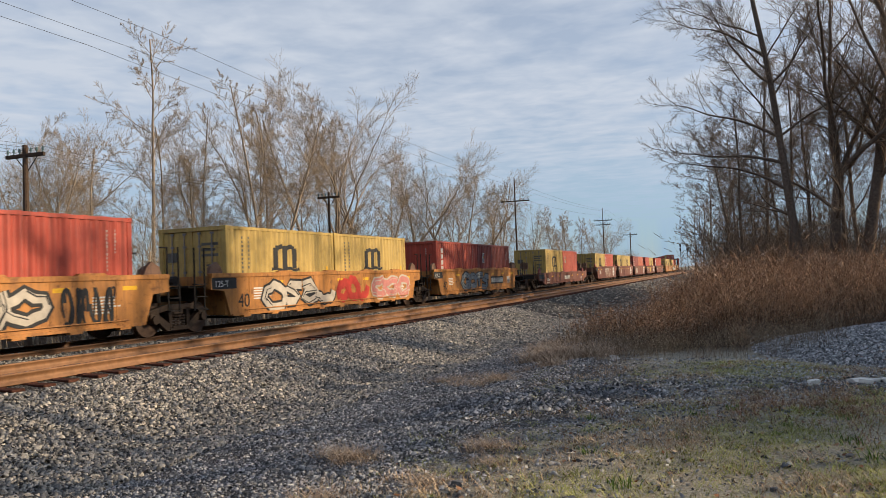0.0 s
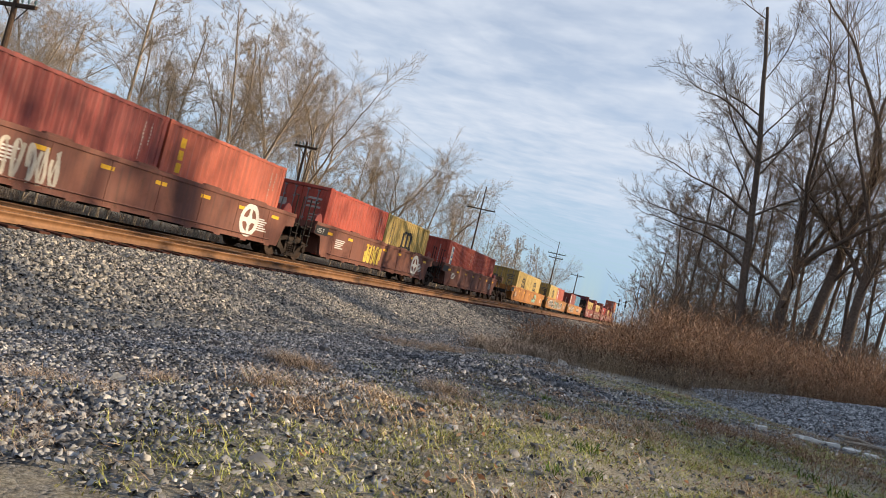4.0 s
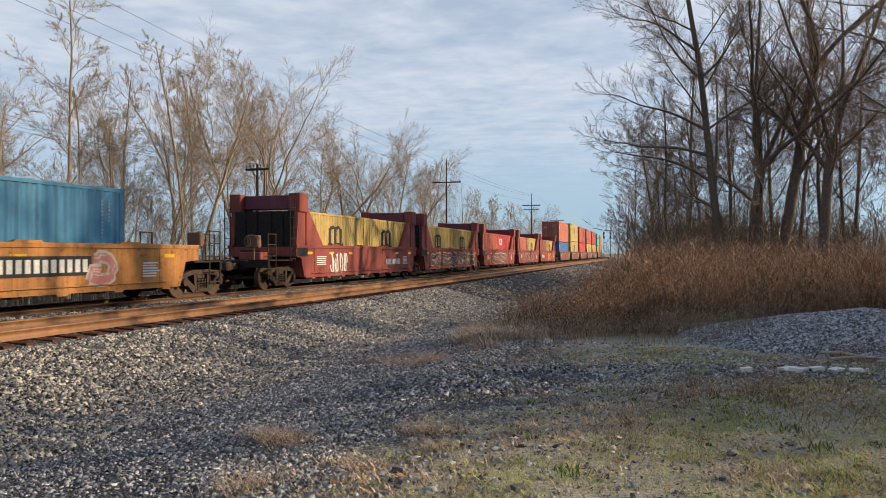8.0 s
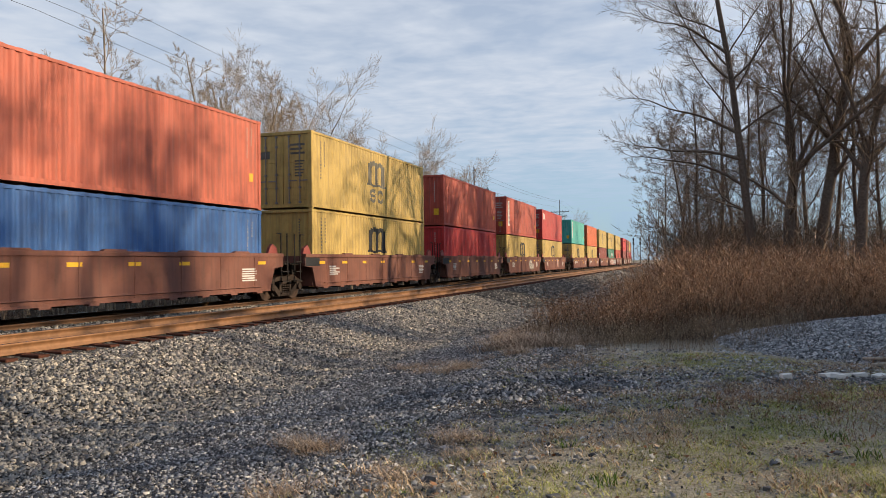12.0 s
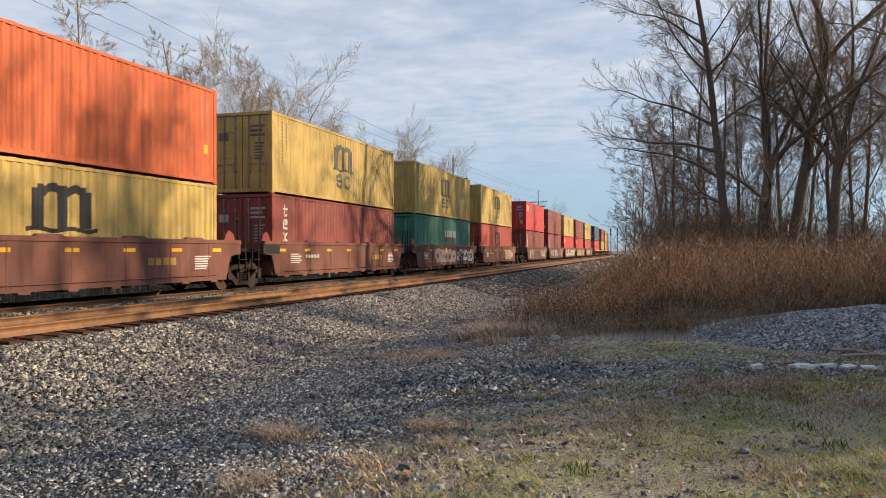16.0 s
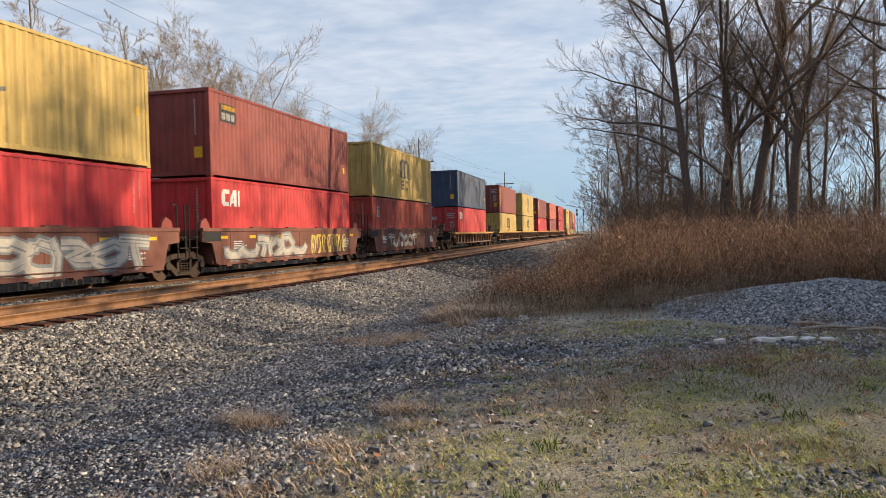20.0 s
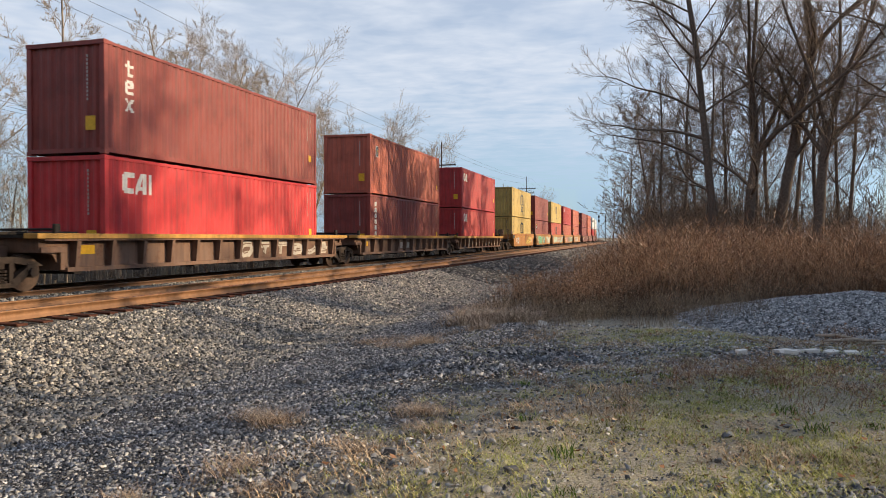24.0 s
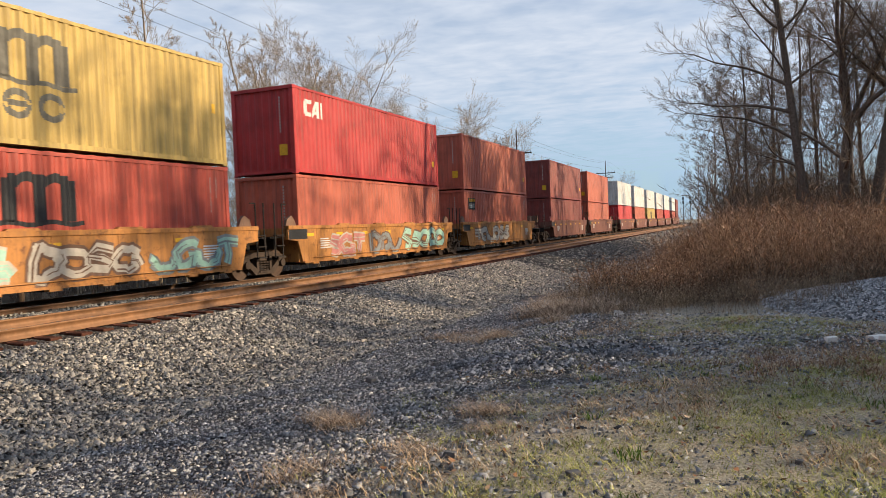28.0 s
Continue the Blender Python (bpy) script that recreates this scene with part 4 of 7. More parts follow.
def graffiti(parent, y0, y1, z0, z1, fill, edge, seed, letters=6, style="fat", x=None):
    """Spray paint: crowded strokes with an outline, or thin loops, in flat coats."""
    rng = random.Random(seed)
    x = XO - 0.008 if x is None else x
    be, bf, bs = bmesh.new(), bmesh.new(), bmesh.new()
    w = (y1 - y0) / letters
    cz, h = (z0 + z1) / 2, (z1 - z0) / 2
    for i in range(letters):
        cy = y0 + (i + 0.5) * w
        lean = rng.uniform(-0.3, 0.3)
        if style == "fat":
            fat = min(0.15, w * 0.15)
            kind = rng.choice(("ring", "hook", "bend", "cup", "slash", "zig"))
            span = {"ring": (0.0, 6.4), "hook": (0.7, 5.6), "cup": (3.0, 6.5), "bend": (-1.8, 2.2)}.get(kind)
            runs = []
            if span:
                runs.append([(0.72 * math.cos(span[0] + (span[1] - span[0]) * t), 0.66 * math.sin(span[0] + (span[1] - span[0]) * t)) for t in np.linspace(0, 1, 13)])
                if kind == "bend":
                    runs.append([(-0.5, -0.8), (-0.55, 0.0), (-0.4, 0.8)])
                if kind == "hook":
                    runs.append([(0.1, -0.1), (0.6, -0.15), (0.55, -0.6)])
            elif kind == "slash":
                runs += [[(-0.75, 0.62), (0, 0.72), (0.75, 0.6)], [(0.05, 0.65), (-0.05, 0.0), (0.0, -0.75)]]
            else:
                runs.append([(0.6, 0.6), (-0.2, 0.72), (-0.55, 0.3), (0.1, 0.05), (0.55, -0.3), (0.1, -0.72), (-0.6, -0.6)])
            flip, grow_y, shift = rng.choice((-1, 1)), rng.uniform(0.7, 1.08), rng.uniform(-0.12, 0.12)
            for run in runs:
                run = [(flip * p_ + rng.uniform(-0.16, 0.16), q_ + rng.uniform(-0.14, 0.14)) for p_, q_ in run]
                pts = [(cy + (p_ * 0.74 + lean * q_ * 0.5) * w, cz + (q_ * grow_y + shift) * h) for p_, q_ in run]
                dx = rng.uniform(0, 0.0012)
                ribbon(be, x + dx, pts, fat + 0.05)
                ribbon(bf, x + 0.002 + dx, pts, fat * rng.uniform(0.75, 1.0))
                for _ in range(2):
                    k0, off = rng.randrange(0, max(1, len(pts) - 2)), rng.uniform(-0.5, 0.5) * fat
                    ribbon(bs, x + 0.0045, [(q[0] + off, q[1] + off) for q in pts[k0:k0 + 4]], rng.uniform(0.008, 0.022))
        else:
            a0, kk = rng.uniform(0, 6.28), rng.choice([1, 1, 2])
            pts = []
            for t in np.linspace(0, 1, 22):
                pts.append((cy + w * 0.42 * math.cos(a0 + t * 5.6) * (1 - 0.5 * t), cz + h * 0.82 * math.sin(a0 + kk * t * 5.0)))
            ribbon(be, x, pts, 0.045)
            ribbon(bf, x + 0.002, pts, 0.026)
            pts = [(cy + w * 0.5 * (t - 0.5) + lean * h * math.sin(t * 9), cz + h * 0.9 * math.cos(t * 6.3 + a0)) for t in np.linspace(0, 1, 16)]
            ribbon(bs, x + 0.003, pts, 0.022)
    tagged(part("graffiti", be, edge, parent, "spray-painted outline"), kind="stuff")
    tagged(part("graffiti", bf, fill, parent, "spray-painted strokes"), kind="stuff")
    tagged(part("graffiti", bs, edge if style == "fat" else fill, parent), kind="stuff")


def step_posts(root, kind, s):
    """Hand posts and a hanging step beside the truck, on the side of the path and the far side."""
    ht, hb, zt, zb, ty, cy = KIND[kind]
    for sx in (-1, 1):
        bm = bmesh.new()
        y0, y1 = s * (ht + 0.10), s * (ht + 0.50)
        for y in (y0, y1):
            cyl(bm, (sx * 1.30, y, 0.95), (sx * 1.30, y, zt + 0.72), 0.024, n=6)
        cyl(bm, (sx * 1.30, y0, zt + 0.70), (sx * 1.30, y0 - s * 0.25, zt + 0.70), 0.022, n=5)
        for z in (0.62, 0.95, 1.28):
            box(bm, *sorted((sx * 1.22, sx * 1.38)), *sorted((y0, y1)), z, z + 0.03)
        for y in (y0, y1):
            box(bm, *sorted((sx * 1.29, sx * 1.32)), *sorted((y, y + 0.04 * s)), 0.6, 1.3)
        part("hand_post", bm, "grime", root, "black hand posts over a step")
    bm = bmesh.new()
    box(bm, -1.2, 1.2, *sorted((s * (ht + 0.02), s * (ht + 0.62))), zt - 0.36, zt - 0.30)
    cyl(bm, (-0.6, s * (ht + 0.3), zt - 0.15), (0.5, s * (ht + 0.3), zt - 0.15), 0.13, n=10)
    box(bm, -1.0, 1.0, *sorted((s * (ht + 0.04), s * (ht + 0.16))), 0.85, zt - 0.36)
    part("end_walkway", bm, "grime", root, "dark end walkway with brake gear")


def well_car(kind, colour, near_cpl, far_cpl, label):
    ht, hb, zt, zb, ty, cy = KIND[kind]
    root = tagged(new("well_car"), label, "rail car", "cars of the train")
    sm = well_side(kind, colour)
    near = mesh_part("side_sill", sm, root)
    mesh_part("side_sill", sm, root, m=pose(0, 0, 0, 0, 0, 180))
    tagged(mesh_part("cross_beam", shared(("in", kind), "cross_beam", "grime", lambda bm: well_inside(bm, kind)), root), kind="stuff")
    for s in (-1, 1):
        mesh_part("end_frame", shared(("ef", kind, colour, s), "end_frame", colour, lambda bm, s=s: end_frame(bm, kind, s)), root)
        if kind in "AE":
            guide(root, s, kind, colour)
        if kind in "AB" and not (near_cpl if s < 0 else far_cpl):
            step_posts(root, kind, s)
        if kind == "C":
            bulkhead(root, s, colour)
    truck(root, ty if not far_cpl else ty - 0.15)
    if near_cpl:
        truck(root, -ty + 0.15)
        coupler_end(root, kind, -1, colour)
    if far_cpl:
        coupler_end(root, kind, 1, colour)
    if kind == "D":
        for sx in (-1, 1):
            bm = bmesh.new()
            box(bm, *sorted((sx * (XO - 0.34), sx * (XO + 0.05))), -ht - 0.25, ht + 0.25, zt - 0.10, zt + 0.02, 0.008)
            part("top_chord", bm, "well_yellow", root, "worn yellow top chord")
        for s in (-1, 1):
            # flat end deck with a low rail and brake gear
            bm = bmesh.new()
            box(bm, -XO + 0.36, XO - 0.36, *sorted((s * 6.3, s * (ht + 0.2))), zt - 0.08, zt - 0.02)
            for x_ in (-0.75, -0.1, 0.7):
                box(bm, x_ - 0.16, x_ + 0.16, *sorted((s * 6.6, s * (ht - 0.1))), zt - 0.02, zt + 0.07, 0.02)
            cyl(bm, (-1.2, s * (ht - 0.5), zt + 0.11), (1.3, s * (ht - 0.5), zt + 0.11), 0.03, n=6)
            for x_ in (-1.3, 1.3):
                box(bm, x_ - 0.05, x_ + 0.05, *sorted((s * (ht - 0.6), s * (ht - 0.42))), zt, zt + 0.24, 0.02)
            part("end_deck", bm, "grime", root, "dark end deck with brake gear")
    return root, near


# ---- the train ----
# place of the first container's near end at the start, kind of car, colour, couplers (n near, f far), loads from bottom to top
# a load: colour, optional mark, + doors towards the path; lower case 20 or 40 gives the length, h a tall box
TRAIN = [
    (2.06, "A", "orange", "", "red20+ red20"),
    (17.76, "A", "orange", "", "yellow20+ yellow20"),
    (33.49, "A", "orange", "f", "red20/tri maroon20/side"),
    (55.43, "E", "brown", "nf", "yellow20+ red20/side"),
    (77.36, "A", "brown", "n", "yellow20+ red20/tri"),
    (93.04, "A", "brown", "", "yellow20 yellow20"),
    (108.74, "A", "brown", "", "maroon20/tri+ salmon20/gold"),
    (124.40, "A", "brown", "", "red20+ yellow20"),
    (140.60, "A", "brown", "f", "red20/strip red20"),
    (162.60, "B", "orange", "n", "yellow20+ yellow20"),
    (182.01, "B", "orange", "", "yellow20+ red20/strip"),
    (201.70, "B", "orange", "f", "maroon20/strip blue20/side"),
    (224.02, "C", "red", "n", "yellow20 yellow20"),
    (239.39, "C", "red", "", "yellow20 yellow20"),
    (255.10, "C", "red", "", "red20/tri brightred20/cai"),
    (270.88, "C", "red", "", "salmon20/label yellow20"),
    (285.93, "C", "red", "f", "maroon20/gold yellow20"),
    (305.41, "A", "brown", "n", "royal40l/side salmon40/side+"),
    (321.01, "A", "brown", "", "yellow40 yellow40+"),
    (336.55, "A", "brown", "", "brightred40 red40"),
    (352.11, "A", "brown", "", "yellow40 red40/strip+"),
    (367.54, "A", "brown", "f", "yellow40+ crimson40/cai+"),
    (387.39, "A", "brown", "n", "yellow40+ teal40/strip"),
    (402.97, "A", "brown", "", "yellow40+ orange40/side+"),
    (418.50, "A", "brown", "", "maroon40/tex+ yellow40+"),
    (433.97, "A", "brown", "", "green40/capital yellow40"),
    (449.55, "A", "brown", "f", "red40/m yellow40"),
    (469.36, "A", "brown", "n", "maroon40/tex brightred40/cai+"),
    (484.88, "A", "brown", "", "maroon40/tex maroon40/label"),
    (500.42, "A", "brown", "", "brightred40/cai yellow40"),
    (515.74, "A", "brown", "", "brightred40/cai maroon40/label"),
    (531.28, "A", "brown", "f", "red40/side yellow40"),
    (551.90, "D", "rust", "nf", "brightred40/cai+ navy40"),
    (572.38, "D", "rust", "n", "yellow40 maroon40/gold+"),
    (590.39, "D", "rust", "", "yellow40 yellow40"),
    (608.60, "D", "rust", "", "brightred40/cai maroon40/tex"),
    (626.76, "D", "rust", "", "maroon40/tri salmon40/side"),
    (644.90, "D", "rust", "f", "crimson40/cai crimson40/cai"),
    (665.82, "A", "orange", "n", "yellow40 yellow40"),
    (681.52, "A", "orange", "", "maroon40/label maroon40"),
    (697.21, "A", "orange", "", "red40/m yellow40"),
    (712.86, "A", "orange", "", "salmon40 crimson40/cai"),
    (728.50, "A", "orange", "f", "salmon40/label salmon40"),
    (747.71, "A", "brown", "n", "maroon40 maroon40"),
    (763.30, "A", "brown", "f", "salmon40 salmon40"),
    (783.00, "A", "brown", "n", "brightred40 white40"),
    (798.60, "A", "brown", "", "salmon40 white40"),
    (814.20, "A", "brown", "", "yellow40 white40"),
    (829.80, "A", "brown", "", "red40 white40"),
    (845.40, "A", "brown", "f", "brightred40 white40"),
    (865.00, "A", "brown", "n", "red40 white40"),
    (880.60, "A", "brown", "", "maroon40 maroon40"),
]
WORDS = {"orange": "weathered orange", "brown": "dusty brown", "red": "rusty red", "rust": "rust-stained grey-brown"}
SHAPES = {"A": "articulated container well car", "B": "long articulated container well car", "C": "container well car with tall bulkheads", "D": "rib-sided container well car with a yellow edge", "E": "single container well car"}
moving = []  # (thing, start, dx, dy, dz)
cars = {}
for i, (s0, kind, colour, cpl, loads) in enumerate(TRAIN):
    root, near = well_car(kind, "well_" + colour, "n" in cpl, "f" in cpl, "%s %s" % (WORDS[colour], SHAPES[kind]))
    cars[i + 1] = (root, near, kind)
    moving.append((root, s0, 0, 0, 0))
    z = KIND[kind][3] + 0.01
    single = "20" in loads
    for j, word in enumerate(loads.split()):
        doors = word.endswith("+")
        word = word.rstrip("+")
        name, _, mark = word.partition("/")
        low = name.endswith("l")
        name = name.rstrip("l")if low else name
        feet, name = int(name[-2:]), name[:-2]
        h = 2.591 if (single or low) else 2.896
        c = load(name, h, feet, doors, mark, not single, j == 1 and not single)
        if single:
            moving.append((c, s0, 0, -3.065 if j == 0 else 3.065, z))
        else:
            moving.append((c, s0, 0, 0, z))
            z += h + 0.02

# paint on the sides of the cars
for i, (root, near, kind) in cars.items():
    ht, hb, zt, zb, ty, cy = KIND[kind]
    rng = random.Random(i * 31)
    if kind == "D":
        side_paint(near, [(-hb + 0.60, -hb + 1.10, zb + 0.40, zb + 0.62)], "mark_yellow", "reflector", XO - 0.215)
        continue
    # yellow reflectors along the top
    ys = [-hb + 0.5 + q * (2 * hb - 1.0) / 6 for q in range(7)]
    side_paint(near, [(y - 0.22, y + 0.22, zt - 0.34, zt - 0.24) for y in ys if rng.random() < 0.85], "mark_yellow", "reflector")
    side_paint(near, [(-ht + 0.03, -hb + 0.30, zt - 0.42, zt - 0.11)], "black", "end_plate")
    white = [(-hb + 1.1, -hb + 1.1 + rng.uniform(0.5, 0.9), zt - 0.46 - q * 0.075, zt - 0.42 - q * 0.075) for q in range(5)]
    white += [(hb - 1.6, hb - 1.6 + rng.uniform(0.5, 0.8), zt - 0.50 - q * 0.07, zt - 0.46 - q * 0.07) for q in range(6)]
    side_paint(near, white, "mark_white", "marking", label="small white stencilled lines")


def letters_bar(i, y, z, n, w, h, material, gap=0.06, bg=None):
    """A row of plain bars in place of a reporting mark."""
    near = cars[i][1]
    back = 0.206 if cars[i][2] == "D" else 0.0
    if bg:
        side_paint(near, [(y - 0.1, y + n * (w + gap) + 0.05, z - 0.08, z + h + 0.08)], bg, "plate", XO - 0.012)
    side_paint(near, [(y + q * (w + gap), y + q * (w + gap) + w, z, z + h) for q in range(n)], material, "marking", XO - 0.007 - back)


letters_bar(3, 1.6, 0.78, 11, 0.12, 0.26, "mark_white", 0.08, "black")
letters_bar(4, -0.6, 0.62, 9, 0.15, 0.28, "mark_white", 0.09)
letters_bar(12, 2.0, 0.85, 11, 0.15, 0.30, "mark_white", 0.09, "black")
letters_bar(13, 2.4, 0.75, 11, 0.13, 0.28, "mark_white")
letters_bar(17, -5.6, 0.80, 11, 0.13, 0.28, "mark_white")
for q in (23, 24, 25, 27):
    letters_bar(q, 2.6, 0.86, 4, 0.24, 0.20, "well_yellow", 0.07)
    letters_bar(q, -4.0, 0.98, 9, 0.08, 0.12, "mark_white", 0.05)
for q in (5, 6, 7, 8):
    # round white badge with a cross
    bm = bmesh.new()
    n, cyy, czz = 28, 4.3, 0.96
    for r0, r1 in ((0.0, 0.16), (0.36, 0.52)):
        for t in range(n):
            a0, a1 = 2 * math.pi * t / n, 2 * math.pi * (t + 1) / n
            pts = [(cyy + r * math.cos(a_), czz + r * math.sin(a_)) for r, a_ in ((r1, a0), (r1, a1), (r0, a1), (r0, a0))]
            if r0 == 0:
                pts = pts[:3]
            bm.faces.new([bm.verts.new((XO - 0.008, y_, z_)) for y_, z_ in pts])
    for s in (-1, 1):
        box(bm, XO - 0.015, XO - 0.007, cyy - 0.07, cyy + 0.07, *sorted((czz + s * 0.14, czz + s * 0.40)))
        box(bm, XO - 0.015, XO - 0.007, *sorted((cyy + s * 0.14, cyy + s * 0.40)), czz - 0.07, czz + 0.07)
    part("badge", bm, "mark_white", cars[q][1], "round white badge with a cross")


def text_on(i, words, y, z, size, material):
    """Stencilled number with the built-in font."""
    cu = bpy.data.curves.new("stencil", "FONT")
    cu.body, cu.size, cu.extrude = words, size, 0.0015
    tmp = bpy.data.objects.new("stencil", cu)
    scene.collection.objects.link(tmp)
    me = bpy.data.meshes.new_from_object(tmp)
    bpy.data.objects.remove(tmp)
    me.materials.clear()
    me.materials.append(M[material])
    mesh_part("stencil", me, cars[i][1], "", pose(XO - 0.011, y, z, 90, 0, 90))


for q in (10, 11, 12):
    text_on(q, "53", -7.6, 0.62, 0.62, "black")
for q in (2, 3, 40):
    text_on(q, "40", -5.9, 0.60, 0.55, "black")
for q in (2, 3, 6, 8, 12, 40):
    text_on(q, "125-T", -KIND[cars[q][2]][0] + 0.14, 1.20, 0.25, "mark_white")

M["spray_mint"] = plain("spray_mint", (0.30, 0.50, 0.42), 0.6, 0, 0.25, 5, 0.05)
M["spray_green"] = plain("spray_green", (0.06, 0.36, 0.15), 0.6, 0, 0.25, 5, 0.05)
M["spray_pale"] = plain("spray_pale", (0.46, 0.42, 0.36), 0.6, 0, 0.25, 5, 0.05)
M["spray_pink"] = plain("spray_pink", (0.50, 0.20, 0.18), 0.6, 0, 0.25, 5, 0.05)
M["spray_grey"] = plain("spray_grey", (0.20, 0.22, 0.23), 0.6, 0, 0.25, 5, 0.05)
M["spray_red"] = plain("spray_red", (0.45, 0.04, 0.03), 0.6, 0, 0.25, 5, 0.05)
M["spray_yellow"] = plain("spray_yellow", (0.70, 0.52, 0.10), 0.6, 0, 0.25, 5, 0.05)
GRAFFITI = [
    (1, -1.0, 3.4, "spray_pale", "black", 5, "fat"), (1, 3.8, 5.3, "black", "black", 4, "loop"),
    (2, -4.6, -0.6, "spray_pale", "black", 4, "fat"), (2, 2.6, 5.8, "spray_pink", "spray_pale", 3, "fat"), (2, -0.2, 2.0, "spray_red", "spray_red", 3, "fat"),
    (3, -3.2, 1.0, "spray_grey", "black", 4, "fat"), (5, -1.4, 2.4, "well_brown", "spray_pale", 5, "fat"),
    (7, -5.2, -3.2, "spray_pale", "spray_pale", 6, "loop"), (8, -2.2, -0.4, "spray_yellow", "spray_yellow", 5, "loop"),
    (10, 1.8, 3.6, "spray_mint", "black", 2, "fat"), (11, -6.0, -1.5, "black", "mark_white", 5, "fat"), (11, 0.5, 4.8, "black", "mark_white", 6, "fat"), (11, -1.3, 0.4, "spray_mint", "black", 2, "fat"),
    (12, -5.6, -1.6, "spray_pale", "black", 5, "fat"), (12, 4.6, 5.4, "spray_pink", "spray_pale", 1, "fat"),
    (13, -4.2, -2.4, "mark_white", "mark_white", 4, "loop"), (14, -5.4, 5.9, "well_brown", "spray_pale", 9, "fat"), (15, -3.6, 2.4, "well_brown", "spray_pale", 6, "fat"),
    (16, -4.8, 3.0, "spray_pale", "black", 6, "loop"), (17, -0.2, 3.0, "spray_red", "spray_yellow", 5, "fat"),
    (21, 1.6, 3.4, "spray_pale", "spray_grey", 3, "fat"), (22, 0.8, 1.8, "spray_pink", "spray_pale", 2, "fat"),
    (26, -2.9, 1.4, "spray_pale", "spray_pink", 5, "fat"), (26, 1.8, 5.8, "mark_white", "black", 6, "fat"), (27, 2.0, 4.6, "spray_pale", "spray_pale", 7, "loop"),
    (28, -5.2, -2.6, "spray_mint", "spray_pale", 3, "loop"), (28, 2.6, 5.4, "spray_pale", "black", 4, "fat"), (29, -1.6, 1.4, "spray_pale", "spray_grey", 4, "fat"), (29, -4.8, -2.8, "spray_pale", "spray_pale", 5, "loop"),
    (30, -5.5, 5.6, "spray_pale", "spray_grey", 10, "fat"), (31, -5.6, 0.4, "spray_pale", "spray_grey", 6, "fat"), (31, 1.0, 5.0, "spray_yellow", "spray_grey", 7, "loop"), (32, -4.2, 1.4, "spray_pale", "well_brown", 6, "fat"),
    (39, -4.2, -3.5, "mark_white", "black", 1, "fat"), (39, 1.4, 4.4, "spray_yellow", "well_rust", 4, "fat"),
    (40, -5.0, -1.6, "spray_green", "spray_mint", 4, "fat"), (40, -1.2, 1.2, "spray_mint", "black", 3, "fat"), (40, 2.6, 5.8, "spray_pale", "spray_mint", 5, "fat"),
    (41, -5.0, -1.0, "spray_mint", "spray_pale", 5, "fat"), (41, -0.6, 2.4, "spray_pale", "well_rust", 4, "fat"), (41, 2.8, 6.0, "spray_mint", "spray_grey", 4, "fat"),
    (42, -4.6, -2.0, "spray_pink", "spray_pale", 3, "fat"), (42, -1.6, 1.0, "spray_grey", "well_rust", 3, "fat"), (42, 1.4, 5.8, "spray_mint", "well_rust", 5, "fat"), (43, -5.2, 1.0, "spray_pale", "well_rust", 6, "fat"),
]
for q, (i, y0, y1, fill, edge, n, style) in enumerate(GRAFFITI):
    graffiti(cars[i][1], y0, y1, 0.44, 1.36, fill, edge, q * 17 + i, n, style)
letters_bar(37, -1.7, 0.66, 4, 0.34, 0.30, "spray_pale", 0.06)
for i, p0 in ((38, 2), (36, 6)):
    # one pale sprayed glyph in each bay between the ribs
    for q in range(p0, 12):
        y = -7.25 + q * 14.5 / 12
        graffiti(cars[i][1], y + 0.22, y + 1.02, 0.56, 1.06, "spray_pale", "well_rust", q * 7 + i, 1, "fat", XO - 0.216)


